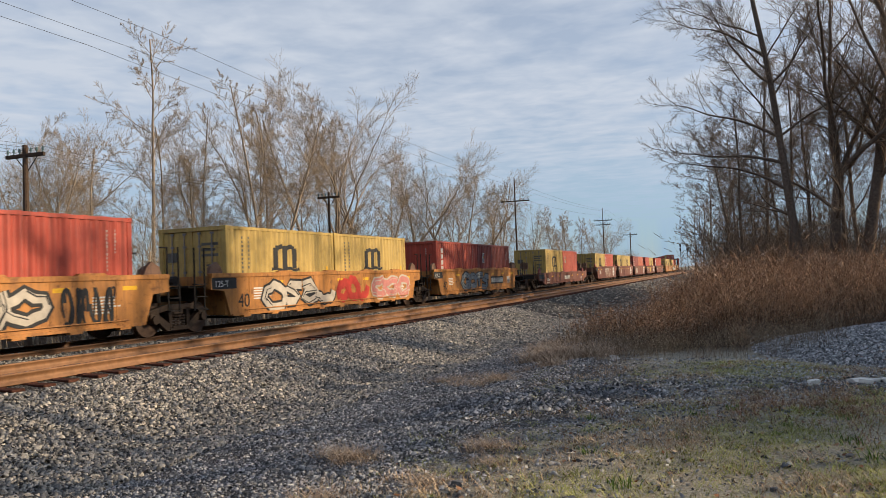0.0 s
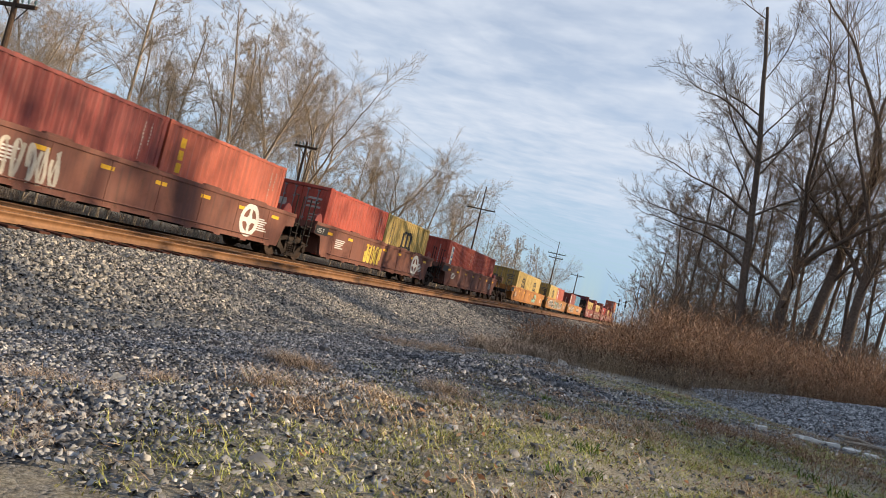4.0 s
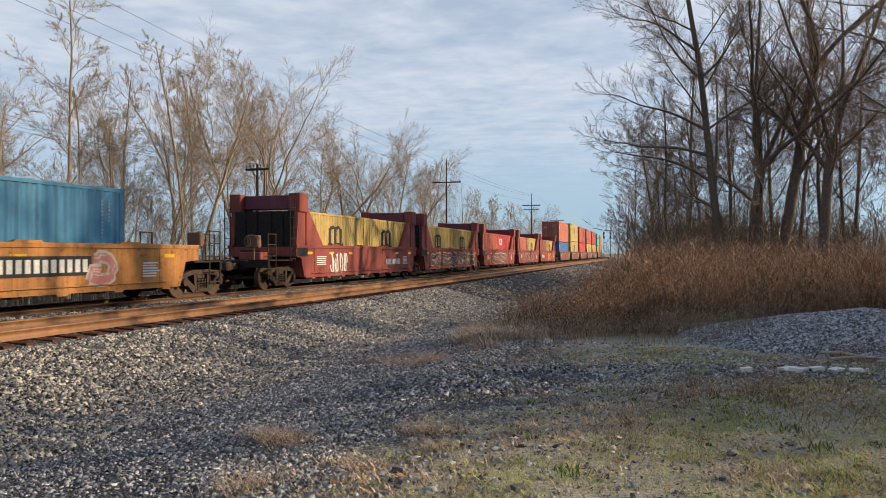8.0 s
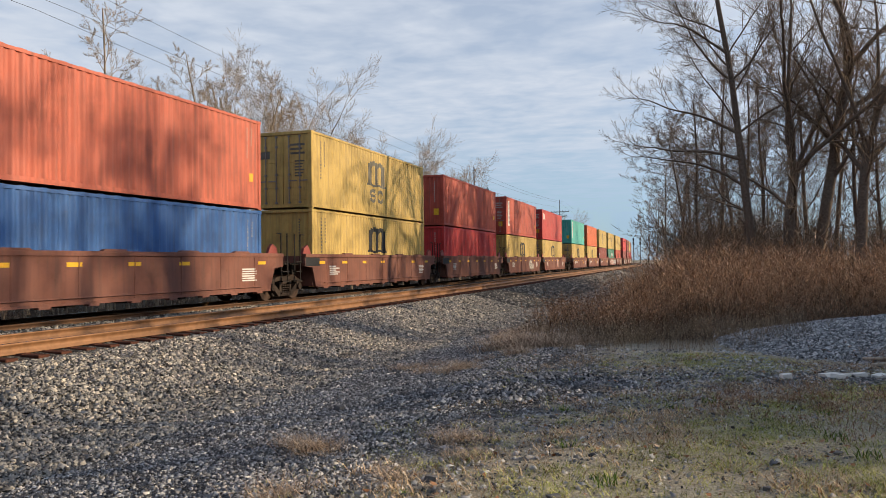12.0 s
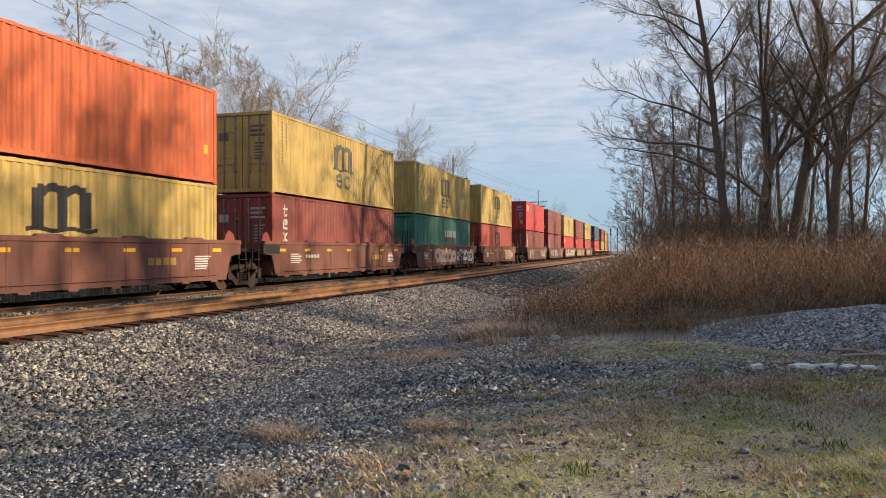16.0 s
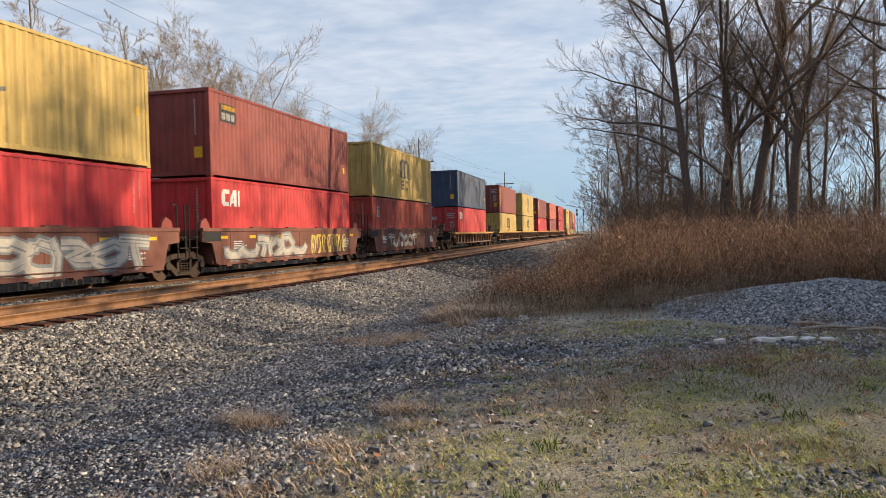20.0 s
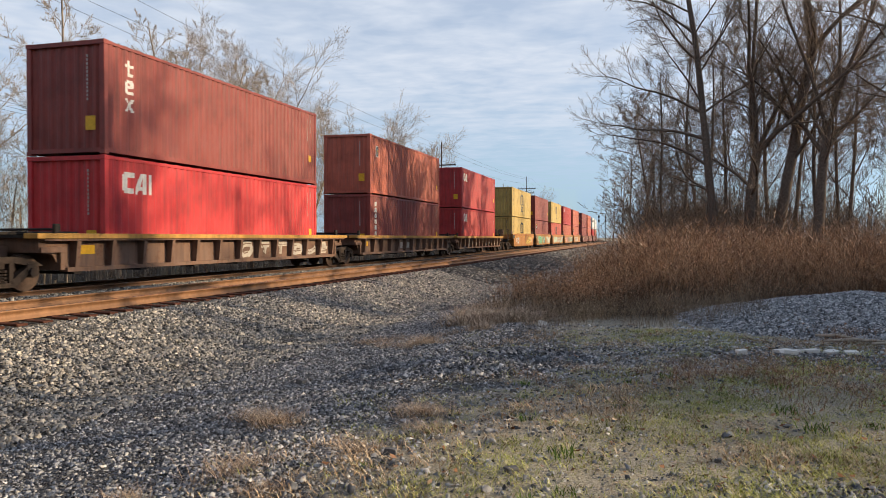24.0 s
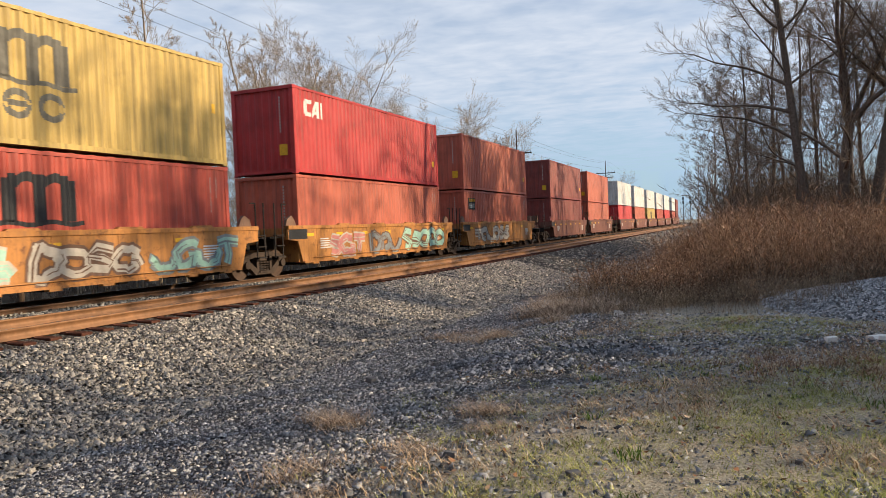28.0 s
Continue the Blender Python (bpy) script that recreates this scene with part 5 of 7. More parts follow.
# ---- woods ----
def grow(seed, H, r0, limbs, kids, lean=(0.0, 0.0), first=0.22, twig=0.006, fork=0, wide=(30, 55), boughs=(), trunk=0.86, reach=0.46, lift=0.45):
    """Bare tree as tapered pieces: (trunk and limbs, branches and twigs), each rows of p0, p1, r0, r1.
    boughs: extra limbs as (height share, direction, elevation, length, radius)."""
    rng = random.Random(seed)
    out = ([], [])
    step, wob, curl = (0.9, 0.6, 0.5, 0.7, 1.4), (0.028, 0.085, 0.10, 0.06, 0.0), (0.12, 0.45, 0.45, 0.3, 0.12)

    def turn(d, ang, az):
        u = d.orthogonal().normalized()
        w = d.cross(u)
        return (d * math.cos(ang) + (u * math.cos(az) + w * math.sin(az)) * math.sin(ang)).normalized()

    def shoot(p, d, L, r, lev, up):
        n = max(1 if lev == 4 else 2, min(14, round(L / step[lev])))
        count = (limbs, *kids, 0)[lev]
        s0 = first if lev == 0 else 0.16
        spawn = [s0 + (0.98 - s0) * (k + rng.random()) / max(count, 1) for k in range(count)]
        tip = r * 0.72 if lev == 0 and fork else max(twig * 0.55, r * (0.30, 0.22, 0.30, 0.4, 0.55)[lev])
        c = Vector((rng.gauss(0, 1), rng.gauss(0, 1), rng.gauss(0, 0.7))) * curl[lev]
        k, az = 0, rng.uniform(0, 6.28)
        for i in range(n):
            g = wob[lev]
            d = (d + c / n + Vector((rng.gauss(0, g), rng.gauss(0, g), rng.gauss(0, g) + up / n))).normalized()
            q = p + d * (L / n)
            ra, rb = r + (tip - r) * i / n, r + (tip - r) * (i + 1) / n
            out[0 if lev < 2 else 1].append((*p, *q, ra * (1.35 if lev == 0 and i == 0 else 1), rb))
            while k < count and spawn[k] <= (i + 1) / n:
                f = spawn[k]
                k += 1
                az += (2.4 if lev == 0 else 3.14) + rng.gauss(0, 0.5)
                ang = rng.uniform(*wide) if lev == 0 else rng.uniform(30, 56) - 12 * f
                cl = H * reach * (1 - 0.5 * f) * rng.uniform(0.7, 1.15) if lev == 0 else L * (0, 0.50, 0.60, 0.78)[lev] * (1.1 - 0.72 * f) * rng.uniform(0.6, 1.2)
                shoot(p + (q - p) * (f * n - i), turn(d, radians(ang), az), cl, max(twig, rb * (rng.uniform(0.32, 0.48) if lev == 0 else rng.uniform(0.40, 0.58))), lev + 1, (lift, 0.30, 0.2, 0.1)[lev])
            if lev == 0:
                for f, baz, bel, bl, br in boughs:
                    if i / n <= f < (i + 1) / n:
                        ca, ce = radians(baz), radians(bel)
                        shoot(q, Vector((math.cos(ca) * math.cos(ce), math.sin(ca) * math.cos(ce), math.sin(ce))), bl, br, 1, 0.05)
            p = q
        if lev == 0:
            for j in range(fork):
                shoot(p, turn(d, radians(rng.uniform(10, 30)), az + j * 6.283 / fork + rng.uniform(-0.4, 0.4)), H * rng.uniform(0.40, 0.56), r * rng.uniform(0.36, 0.48), 1, lift)
        elif lev < 3 and count:
            for j in (-1, 1):
                shoot(p, turn(d, radians(rng.uniform(8, 28)), az + j * 1.57), L * rng.uniform(0.25, 0.4), max(twig, tip), lev + 1, 0.2)

    shoot(Vector((0, 0, -0.25)), Vector((lean[0], lean[1], 1)).normalized(), H * trunk, r0, 0, 0.12)
    return np.array(out[0]), np.array(out[1])


def tube_arrays(segs, k):
    """Corners and faces of tapered pieces with k sides; k = 1 gives flat slivers for the finest twigs."""
    p0, p1, r0, r1 = segs[:, :3], segs[:, 3:6], segs[:, 6], segs[:, 7]
    d = p1 - p0
    d /= np.linalg.norm(d, axis=1, keepdims=True) + 1e-9
    ref = np.where(np.abs(d[:, 2:3]) < 0.9, np.array([[0, 0, 1.0]]), np.array([[1.0, 0, 0]]))
    u = np.cross(d, ref)
    u /= np.linalg.norm(u, axis=1, keepdims=True)
    w = np.cross(d, u)
    n = len(segs)
    if k == 1:
        t = (np.arange(n) * 2.4)[:, None]
        side = u * np.cos(t) + w * np.sin(t)
        v = np.stack([p0 - side * r0[:, None], p0 + side * r0[:, None], p1 + side * r1[:, None], p1 - side * r1[:, None]], 1)
        return v.reshape(-1, 3), np.arange(4 * n).reshape(n, 4)
    ang = np.arange(k) * 2 * np.pi / k
    ring = u[:, None] * np.cos(ang)[None, :, None] + w[:, None] * np.sin(ang)[None, :, None]
    v = np.concatenate([p0[:, None] + ring * r0[:, None, None], (p1 + d * (r1 * 0.3)[:, None])[:, None] + ring * r1[:, None, None]], 1)
    base = (np.arange(n) * 2 * k)[:, None]
    j = np.arange(k)[None]
    f = np.stack([base + j, base + (j + 1) % k, base + k + (j + 1) % k, base + k + j], -1).reshape(-1, 4)
    return v.reshape(-1, 3), f


def tubes(name, segs, k, material, fine=0.0):
    thin = segs[:, 6] < fine
    v, f = tube_arrays(segs[~thin], k)
    if thin.any():
        v2, f2 = tube_arrays(segs[thin], 1)
        v, f = np.concatenate([v, v2]), np.concatenate([f, f2 + len(v)])
    return raw_mesh(name, v, f, material, k > 3)


def tree_model(seed, H, r0, limbs, kids, bark, label, name="tree", **shape):
    a, b = grow(seed, H, r0, limbs, kids, **shape)
    root = tagged(new(name), label, "tree", "bare trees along the line")
    mesh_part("trunk", tubes("trunk", a, 7, bark), root)
    mesh_part("crown", tubes("crown", b, 3, "twig_dark" if bark == "bark_dark" else bark), root, "bare leafless branches")
    return root


def place(model, spots, used=[]):
    """Put a tree model at each spot (x, y, turn, size); the first spot takes the model itself."""
    for x, y, rz, s in spots:
        m = pose(x, y, float(ground_z(x, y)), 0, 0, rz) @ Matrix.Diagonal((s, s, s, 1))
        if model not in used:
            used.append(model)
            model.matrix_basis = m
        else:
            c = copy_thing(model, pose(x, y, float(ground_z(x, y)), 0, 0, rz))
            c.scale = (s, s, s)


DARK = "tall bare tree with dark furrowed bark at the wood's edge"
PALE = "tall bare tree behind the tracks, sunlit tone put in its bark colour"
FINE = (13, 8, 4)
# leaning tree whose long boughs reach out over the gravel
hero_out = tree_model(12, 24, 0.27, 8, FINE, "bark_dark", DARK, twig=0.0075, reach=0.32, lean=(-0.10, 0.0), first=0.42, wide=(30, 55), boughs=((0.15, 186, 30, 4.2, 0.06), (0.20, 160, 36, 4.6, 0.065), (0.24, 176, 34, 5.9, 0.098), (0.30, 196, 26, 6.3, 0.102), (0.40, 184, 30, 5.9, 0.093), (0.50, 172, 38, 5.6, 0.085), (0.60, 190, 42, 5.3, 0.081), (0.42, 15, 38, 4.3, 0.076), (0.56, 350, 40, 4.3, 0.076)))
# thick trunk that divides low into many stems
hero_fork = tree_model(13, 25, 0.34, 3, FINE, "bark_dark", DARK, twig=0.0075, reach=0.32, lean=(-0.03, 0.02), first=0.6, trunk=0.26, fork=4, wide=(35, 60), boughs=((0.7, 165, 45, 5.9, 0.111), (0.9, 20, 50, 5.9, 0.111)))
# heavy tree that leans and bends away
hero_lean = tree_model(20, 25, 0.34, 6, FINE, "bark_dark", DARK, twig=0.0075, reach=0.32, lean=(0.17, 0.0), first=0.4, trunk=0.5, fork=3, wide=(30, 58), boughs=((0.6, 180, 48, 5.6, 0.111), (0.75, 5, 35, 5.3, 0.102)))
# tree with two long arms
hero_arms = tree_model(27, 24, 0.32, 3, FINE, "bark_dark", DARK, twig=0.0075, reach=0.32, lean=(0.0, 0.0), first=0.7, trunk=0.30, fork=3, wide=(30, 50), boughs=((0.8, 165, 52, 7.3, 0.136), (0.95, 8, 30, 5.3, 0.102)))
# off the path, long limbs hanging across
hero_hang = tree_model(33, 25, 0.30, 7, (9, 6, 3), "bark_dark", DARK, twig=0.0075, reach=0.32, lean=(-0.22, 0.05), first=0.35, wide=(40, 70), boughs=((0.35, 190, 20, 5.6, 0.102), (0.5, 170, 15, 5.3, 0.093)))
# high-crowned tree, added out of view to dapple the train with shade
shade_tree = tree_model(51, 23, 0.26, 11, (6, 5, 2), "bark_dark", DARK, first=0.56, twig=0.016, wide=(30, 62), reach=0.20)
mid = [tree_model(s, 16, 0.15, 12, (7, 7, 4), "bark_dark", DARK, lean=(0.05, 0.0), first=0.28, twig=0.0085, wide=(28, 55), reach=0.36) for s in (5, 8)]
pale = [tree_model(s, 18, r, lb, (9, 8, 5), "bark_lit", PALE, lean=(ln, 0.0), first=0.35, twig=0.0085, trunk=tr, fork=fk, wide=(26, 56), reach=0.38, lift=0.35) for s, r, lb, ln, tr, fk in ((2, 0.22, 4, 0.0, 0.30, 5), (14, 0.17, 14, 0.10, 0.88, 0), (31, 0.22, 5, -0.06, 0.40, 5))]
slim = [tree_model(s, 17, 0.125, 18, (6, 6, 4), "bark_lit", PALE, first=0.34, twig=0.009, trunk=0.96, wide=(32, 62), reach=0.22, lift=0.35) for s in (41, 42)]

# the wood's edge on the path's side
place(hero_out, [(2.6, 45.9, 0, 1.0)])
place(hero_fork, [(4.2, 46.4, 0, 1.0)])
place(hero_lean, [(5.4, 46.9, 0, 1.0)])
place(hero_arms, [(7.6, 45.4, 0, 1.0)])
place(hero_hang, [(13.6, 40.5, 0, 0.95)])
# unseen trees, set along the sun's rays to the containers
place(shade_tree, [(33, 44, 160, 1.0), (38, 48, 20, 1.05), (28, 37, 300, 0.9), (36, 53, 190, 1.05), (34, 34.5, 140, 1.05), (40, 36.5, 95, 1.15), (25, 18.6, 10, 0.9), (25.5, 25.5, 80, 0.9), (29, 28.4, 330, 1.0), (24.5, 30.6, 120, 0.9), (27, 32, 260, 0.95)])
# in both lists, spots from x = 30 outwards are unseen and added for shade
place(mid[0], [(0.6, 58, 0, 1.1), (-0.5, 54.5, 210, 0.9), (3.4, 54, 77, 1.0), (9.0, 53, 160, 1.1), (13, 51, 33, 0.9), (-1.5, 72, 99, 0.95), (17, 49, 10, 1.0), (36, 14, 60, 0.7), (-5, 100, 240, 0.9), (30, 16, 300, 0.6), (-11, 150, 20, 0.9), (6.8, 60, 120, 1.2), (15, 58, 50, 1.2), (22, 55, 200, 1.1)])
place(mid[1], [(1.9, 50.5, 20, 0.95), (-1.6, 63, 120, 0.85), (5.6, 57, 66, 1.1), (11, 57, 200, 1.0), (2.2, 66, 150, 0.95), (-3, 85, 310, 0.9), (20, 50, 250, 1.0), (34, 17, 190, 0.68), (30, 9, 80, 0.62), (-8, 125, 20, 0.9), (36, 5, 33, 0.7), (8.6, 62, 300, 1.2), (12.6, 64, 10, 1.2), (18.5, 60, 140, 1.2)])
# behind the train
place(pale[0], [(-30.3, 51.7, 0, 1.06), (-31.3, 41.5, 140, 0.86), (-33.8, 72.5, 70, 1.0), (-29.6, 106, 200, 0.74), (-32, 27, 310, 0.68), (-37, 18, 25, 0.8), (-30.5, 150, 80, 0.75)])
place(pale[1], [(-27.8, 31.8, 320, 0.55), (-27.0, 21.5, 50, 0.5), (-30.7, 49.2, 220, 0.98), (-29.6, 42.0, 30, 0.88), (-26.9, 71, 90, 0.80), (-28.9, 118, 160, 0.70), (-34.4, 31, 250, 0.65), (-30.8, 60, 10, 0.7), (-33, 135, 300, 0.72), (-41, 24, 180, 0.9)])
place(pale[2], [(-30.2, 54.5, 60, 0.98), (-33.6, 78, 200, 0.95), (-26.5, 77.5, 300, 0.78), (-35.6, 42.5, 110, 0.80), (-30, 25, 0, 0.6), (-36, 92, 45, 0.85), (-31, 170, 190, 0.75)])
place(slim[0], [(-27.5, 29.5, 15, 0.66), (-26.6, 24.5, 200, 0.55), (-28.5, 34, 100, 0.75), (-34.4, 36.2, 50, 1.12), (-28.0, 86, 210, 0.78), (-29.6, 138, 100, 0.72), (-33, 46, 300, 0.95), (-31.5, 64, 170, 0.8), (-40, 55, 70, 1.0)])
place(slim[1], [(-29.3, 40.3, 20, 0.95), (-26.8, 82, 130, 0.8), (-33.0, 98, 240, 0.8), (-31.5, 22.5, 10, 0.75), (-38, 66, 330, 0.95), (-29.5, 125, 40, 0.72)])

# undergrowth and far woods, joined
rng = np.random.default_rng(3)
sap_a, sap_b = grow(77, 7.0, 0.05, 13, (5, 3, 0), lean=(0.03, 0.0), first=0.16, twig=0.007)
sapling = np.concatenate([sap_a, sap_b])
bush = []
for q in range(7):
    ba, bb = grow(300 + q, 3.4 + 0.4 * (q % 3), 0.020, 7, (4, 0, 0), lean=(0.5 * math.cos(q * 2.4), 0.2), first=0.1, twig=0.008)
    bb = np.concatenate([ba, bb])
    c, sn = math.cos(q * 0.9), math.sin(q * 0.9)
    R = np.array([[c, -sn, 0], [sn, c, 0], [0, 0, 1.0]])
    bb[:, :3], bb[:, 3:6] = bb[:, :3] @ R.T, bb[:, 3:6] @ R.T
    bush.append(bb)
bush = np.concatenate(bush)


def thicket(name, label, xs, ys, sizes, material, model=sapling, thick=1.0, slim=1.0):
    parts = []
    for x, y, s in zip(xs, ys, sizes):
        a = rng.uniform(0, 6.28)
        c, sn = math.cos(a), math.sin(a)
        R = np.array([[c, -sn, 0], [sn, c, 0], [0, 0, 1.0]]) * np.array([[slim], [slim], [1.0]]) * s
        keep = model[rng.uniform(size=len(model)) < 0.75].copy()
        o = np.array([x, y, float(ground_z(x, y))])
        keep[:, :3] = keep[:, :3] @ R.T + o
        keep[:, 3:6] = keep[:, 3:6] @ R.T + o
        keep[:, 6:] *= s * thick
        parts.append(keep)
    ob = mesh_part(name, tubes(name, np.concatenate(parts), 3, material, 0.05 if model is sapling else 1.0))
    return tagged(ob, label, "thicket", kind="stuff")


n = 130
ys = 48 + 240 * rng.uniform(size=n) ** 1.6
xs = -1.2 + np.abs(rng.normal(0, 7, n)) - bend(ys) * 1.0 + np.clip((ys - 60) / 60, 0, 1) * 2.0
thicket("undergrowth", "dense bare saplings and scrub at the wood's edge", xs, ys, rng.uniform(0.6, 1.35, n), "twig_dark")
n = 170
ys = 46 + 200 * rng.uniform(size=n) ** 1.7
xs = -1.6 + np.abs(rng.normal(0, 8, n)) - bend(ys) * 1.0 + np.clip((ys - 60) / 60, 0, 1) * 2.0
thicket("wood_brush", "twiggy brown bushes along the foot of the wood", xs, ys, rng.uniform(0.7, 1.5, n), "twig_dark", bush, 1.7)
n = 180
ys = 14 + 300 * rng.uniform(size=n) ** 1.5
xs = -26.5 - np.abs(rng.normal(0, 7, n)) - bend(ys)
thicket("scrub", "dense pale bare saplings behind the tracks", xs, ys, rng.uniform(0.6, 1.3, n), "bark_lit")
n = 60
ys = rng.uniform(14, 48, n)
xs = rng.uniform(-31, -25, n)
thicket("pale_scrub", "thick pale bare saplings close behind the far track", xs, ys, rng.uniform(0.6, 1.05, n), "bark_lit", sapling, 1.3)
n = 90
ys = -2 + 130 * rng.uniform(size=n) ** 1.3
xs = rng.uniform(-30, -23.5, n) - bend(ys)
thicket("track_brush", "twiggy brown bushes beyond the far track", xs, ys, rng.uniform(0.45, 0.85, n), "bark_dark", bush, 1.2)
n = 90
ys, xs = rng.uniform(50, 80, n), rng.uniform(1.5, 46, n)
thicket("wood_interior", "dense brown bare saplings inside the wood", xs, ys, rng.uniform(0.8, 1.7, n), "twig_dark")
n = 130
ys = rng.uniform(58, 100, n)
xs = rng.uniform(-0.02, 0.75, n) * ys
thicket("wood_floor", "tangled brown brush deep inside the wood", xs, ys, rng.uniform(1.0, 1.9, n), "twig_dark", bush, 2.0)
# unseen thicket added to block the sun; heights fix where its shadow ends
n = 380
ys, xs = rng.uniform(-8, 28, n), rng.uniform(22.5, 29, n)
reach = ((xs + np.interp(ys - 0.364 * xs, [4.0, 6.2, 7.2, 8.5, 10.0, 11.5, 12.6, 16.0, 17.2, 18.6, 20.0], [-10.0, -7.0, 5.0, 9.0, 9.8, 8.7, 7.6, 7.7, 8.8, 5.0, 0.0])) * 0.3254 - 0.3) / bush[:, 5].max()
thicket("side_shade", "unseen brown bare thicket added to shade the path", xs, ys, reach * rng.uniform(0.88, 1.06, n), "bark_dark", bush, 4.0, 0.45)
# more unseen saplings, added for thin shade and sized by the sun's slope
n = 25
ys = rng.uniform(28, 54, n)
xs = ys * 0.77 + rng.uniform(0, 8, n)
thicket("edge_shade", "unseen bare saplings added for partial shade", xs, ys, (xs - 4.0) * 0.3254 / sapling[:, 5].max() * rng.uniform(0.7, 1.0, n), "bark_dark", sapling, 1.8)
# unseen wood, added to keep sky light off the container ends
n = 80
ys, xs = rng.uniform(-34, -13, n), rng.uniform(-9, 34, n)
thicket("sky_block", "unseen bare wood added behind the path to block sky light", xs, ys, rng.uniform(2.6, 4.2, n), "bark_dark", bush, 7.0)
n = 60
ys = rng.uniform(300, 460, n)
xs = -bend(ys) + rng.uniform(2, 40, n)
thicket("far_wood", "pale distant scrub where the line bends away", xs, ys, rng.uniform(1.0, 1.9, n), "bark_lit")


# ---- brush, grass and litter ----
def island_mat(name, stops, rough=0.9, noise_scale=None, patch=None):
    m, nt, b = nodes(name, rough, 0.0, 0.05)
    g = nt.nodes.new("ShaderNodeNewGeometry")
    r = ramp(nt, g.outputs["Random Per Island"], stops)
    col = r.outputs[0]
    if noise_scale:
        n = tex(nt, "ShaderNodeTexNoise", Scale=noise_scale, Detail=5.0)
        k = ramp(nt, n.outputs[0], [(0.3, (0.6, 0.6, 0.6)), (0.7, (1.2, 1.2, 1.2))])
        col = mix(nt, 1.0, col, k.outputs[0], "MULTIPLY")
        bump(nt, b, n.outputs[0], 0.5, 0.01)
    if patch:
        n = tex(nt, "ShaderNodeTexNoise", Scale=patch, Detail=4.0, Roughness=0.6)
        k = ramp(nt, n.outputs[0], [(0.32, (0.5, 0.5, 0.52)), (0.52, (0.98, 0.96, 0.94)), (0.7, (1.3, 1.22, 1.1))])
        col = mix(nt, 1.0, col, k.outputs[0], "MULTIPLY")
    nt.links.new(col, b.inputs["Base Color"])
    return m


# plume colour also carries the brush's lit tops, stem colour its shaded depth
M["weed"] = island_mat("dry_weed", [(0.0, (0.13, 0.07, 0.045)), (0.4, (0.33, 0.20, 0.13)), (0.8, (0.50, 0.325, 0.21)), (1.0, (0.68, 0.54, 0.41))], patch=0.55)
M["stem"] = island_mat("dry_stem", [(0.0, (0.035, 0.022, 0.016)), (0.5, (0.11, 0.07, 0.048)), (0.82, (0.27, 0.185, 0.125)), (1.0, (0.56, 0.46, 0.33))], patch=0.55)
M["drygrass"] = island_mat("dry_grass", [(0.0, (0.22, 0.15, 0.105)), (0.5, (0.46, 0.345, 0.245)), (1.0, (0.70, 0.57, 0.43))])
M["palegrass"] = island_mat("pale_grass", [(0.0, (0.12, 0.09, 0.065)), (0.6, (0.28, 0.22, 0.155)), (1.0, (0.50, 0.41, 0.30))], patch=0.9)
M["turf"] = island_mat("dead_turf", [(0.0, (0.24, 0.165, 0.10)), (0.4, (0.48, 0.35, 0.22)), (0.8, (0.68, 0.54, 0.37)), (1.0, (0.82, 0.73, 0.57))], patch=1.6)
M["moss"] = island_mat("green_turf", [(0.0, (0.24, 0.24, 0.10)), (0.5, (0.44, 0.48, 0.15)), (0.85, (0.60, 0.60, 0.22)), (1.0, (0.74, 0.66, 0.42))], patch=1.6)
M["leaf"] = island_mat("dead_leaf", [(0.0, (0.16, 0.08, 0.045)), (0.6, (0.34, 0.18, 0.10)), (0.9, (0.52, 0.36, 0.24)), (1.0, (0.70, 0.60, 0.48))])
M["stone"] = island_mat("crushed_stone", [(0.0, (0.09, 0.09, 0.09)), (0.3, (0.25, 0.242, 0.228)), (0.6, (0.39, 0.372, 0.338)), (0.85, (0.52, 0.48, 0.415)), (1.0, (0.66, 0.595, 0.50))], 0.85, 14.0)
M["stone_blue"] = island_mat("slate_stone", [(0.0, (0.065, 0.068, 0.073)), (0.45, (0.27, 0.275, 0.285)), (0.85, (0.52, 0.52, 0.52)), (1.0, (0.70, 0.675, 0.64))], 0.8, 14.0)
M["concrete"] = plain("concrete", (0.80, 0.79, 0.75), 0.85, 0, 0.12, 9, 0.4)
M["grey_rock"] = plain("grey_rock", (0.15, 0.15, 0.155), 0.85, 0, 0.4, 14, 0.5)
M["heap_stone"] = island_mat("pale_slate", [(0.0, (0.10, 0.107, 0.115)), (0.4, (0.34, 0.352, 0.368)), (0.85, (0.60, 0.61, 0.62)), (1.0, (0.78, 0.77, 0.76))], 0.8, 14.0)
M["driftwood"] = plain("dead_wood", (0.46, 0.40, 0.33), 0.9, 0, 0.3, 12, 0.5)


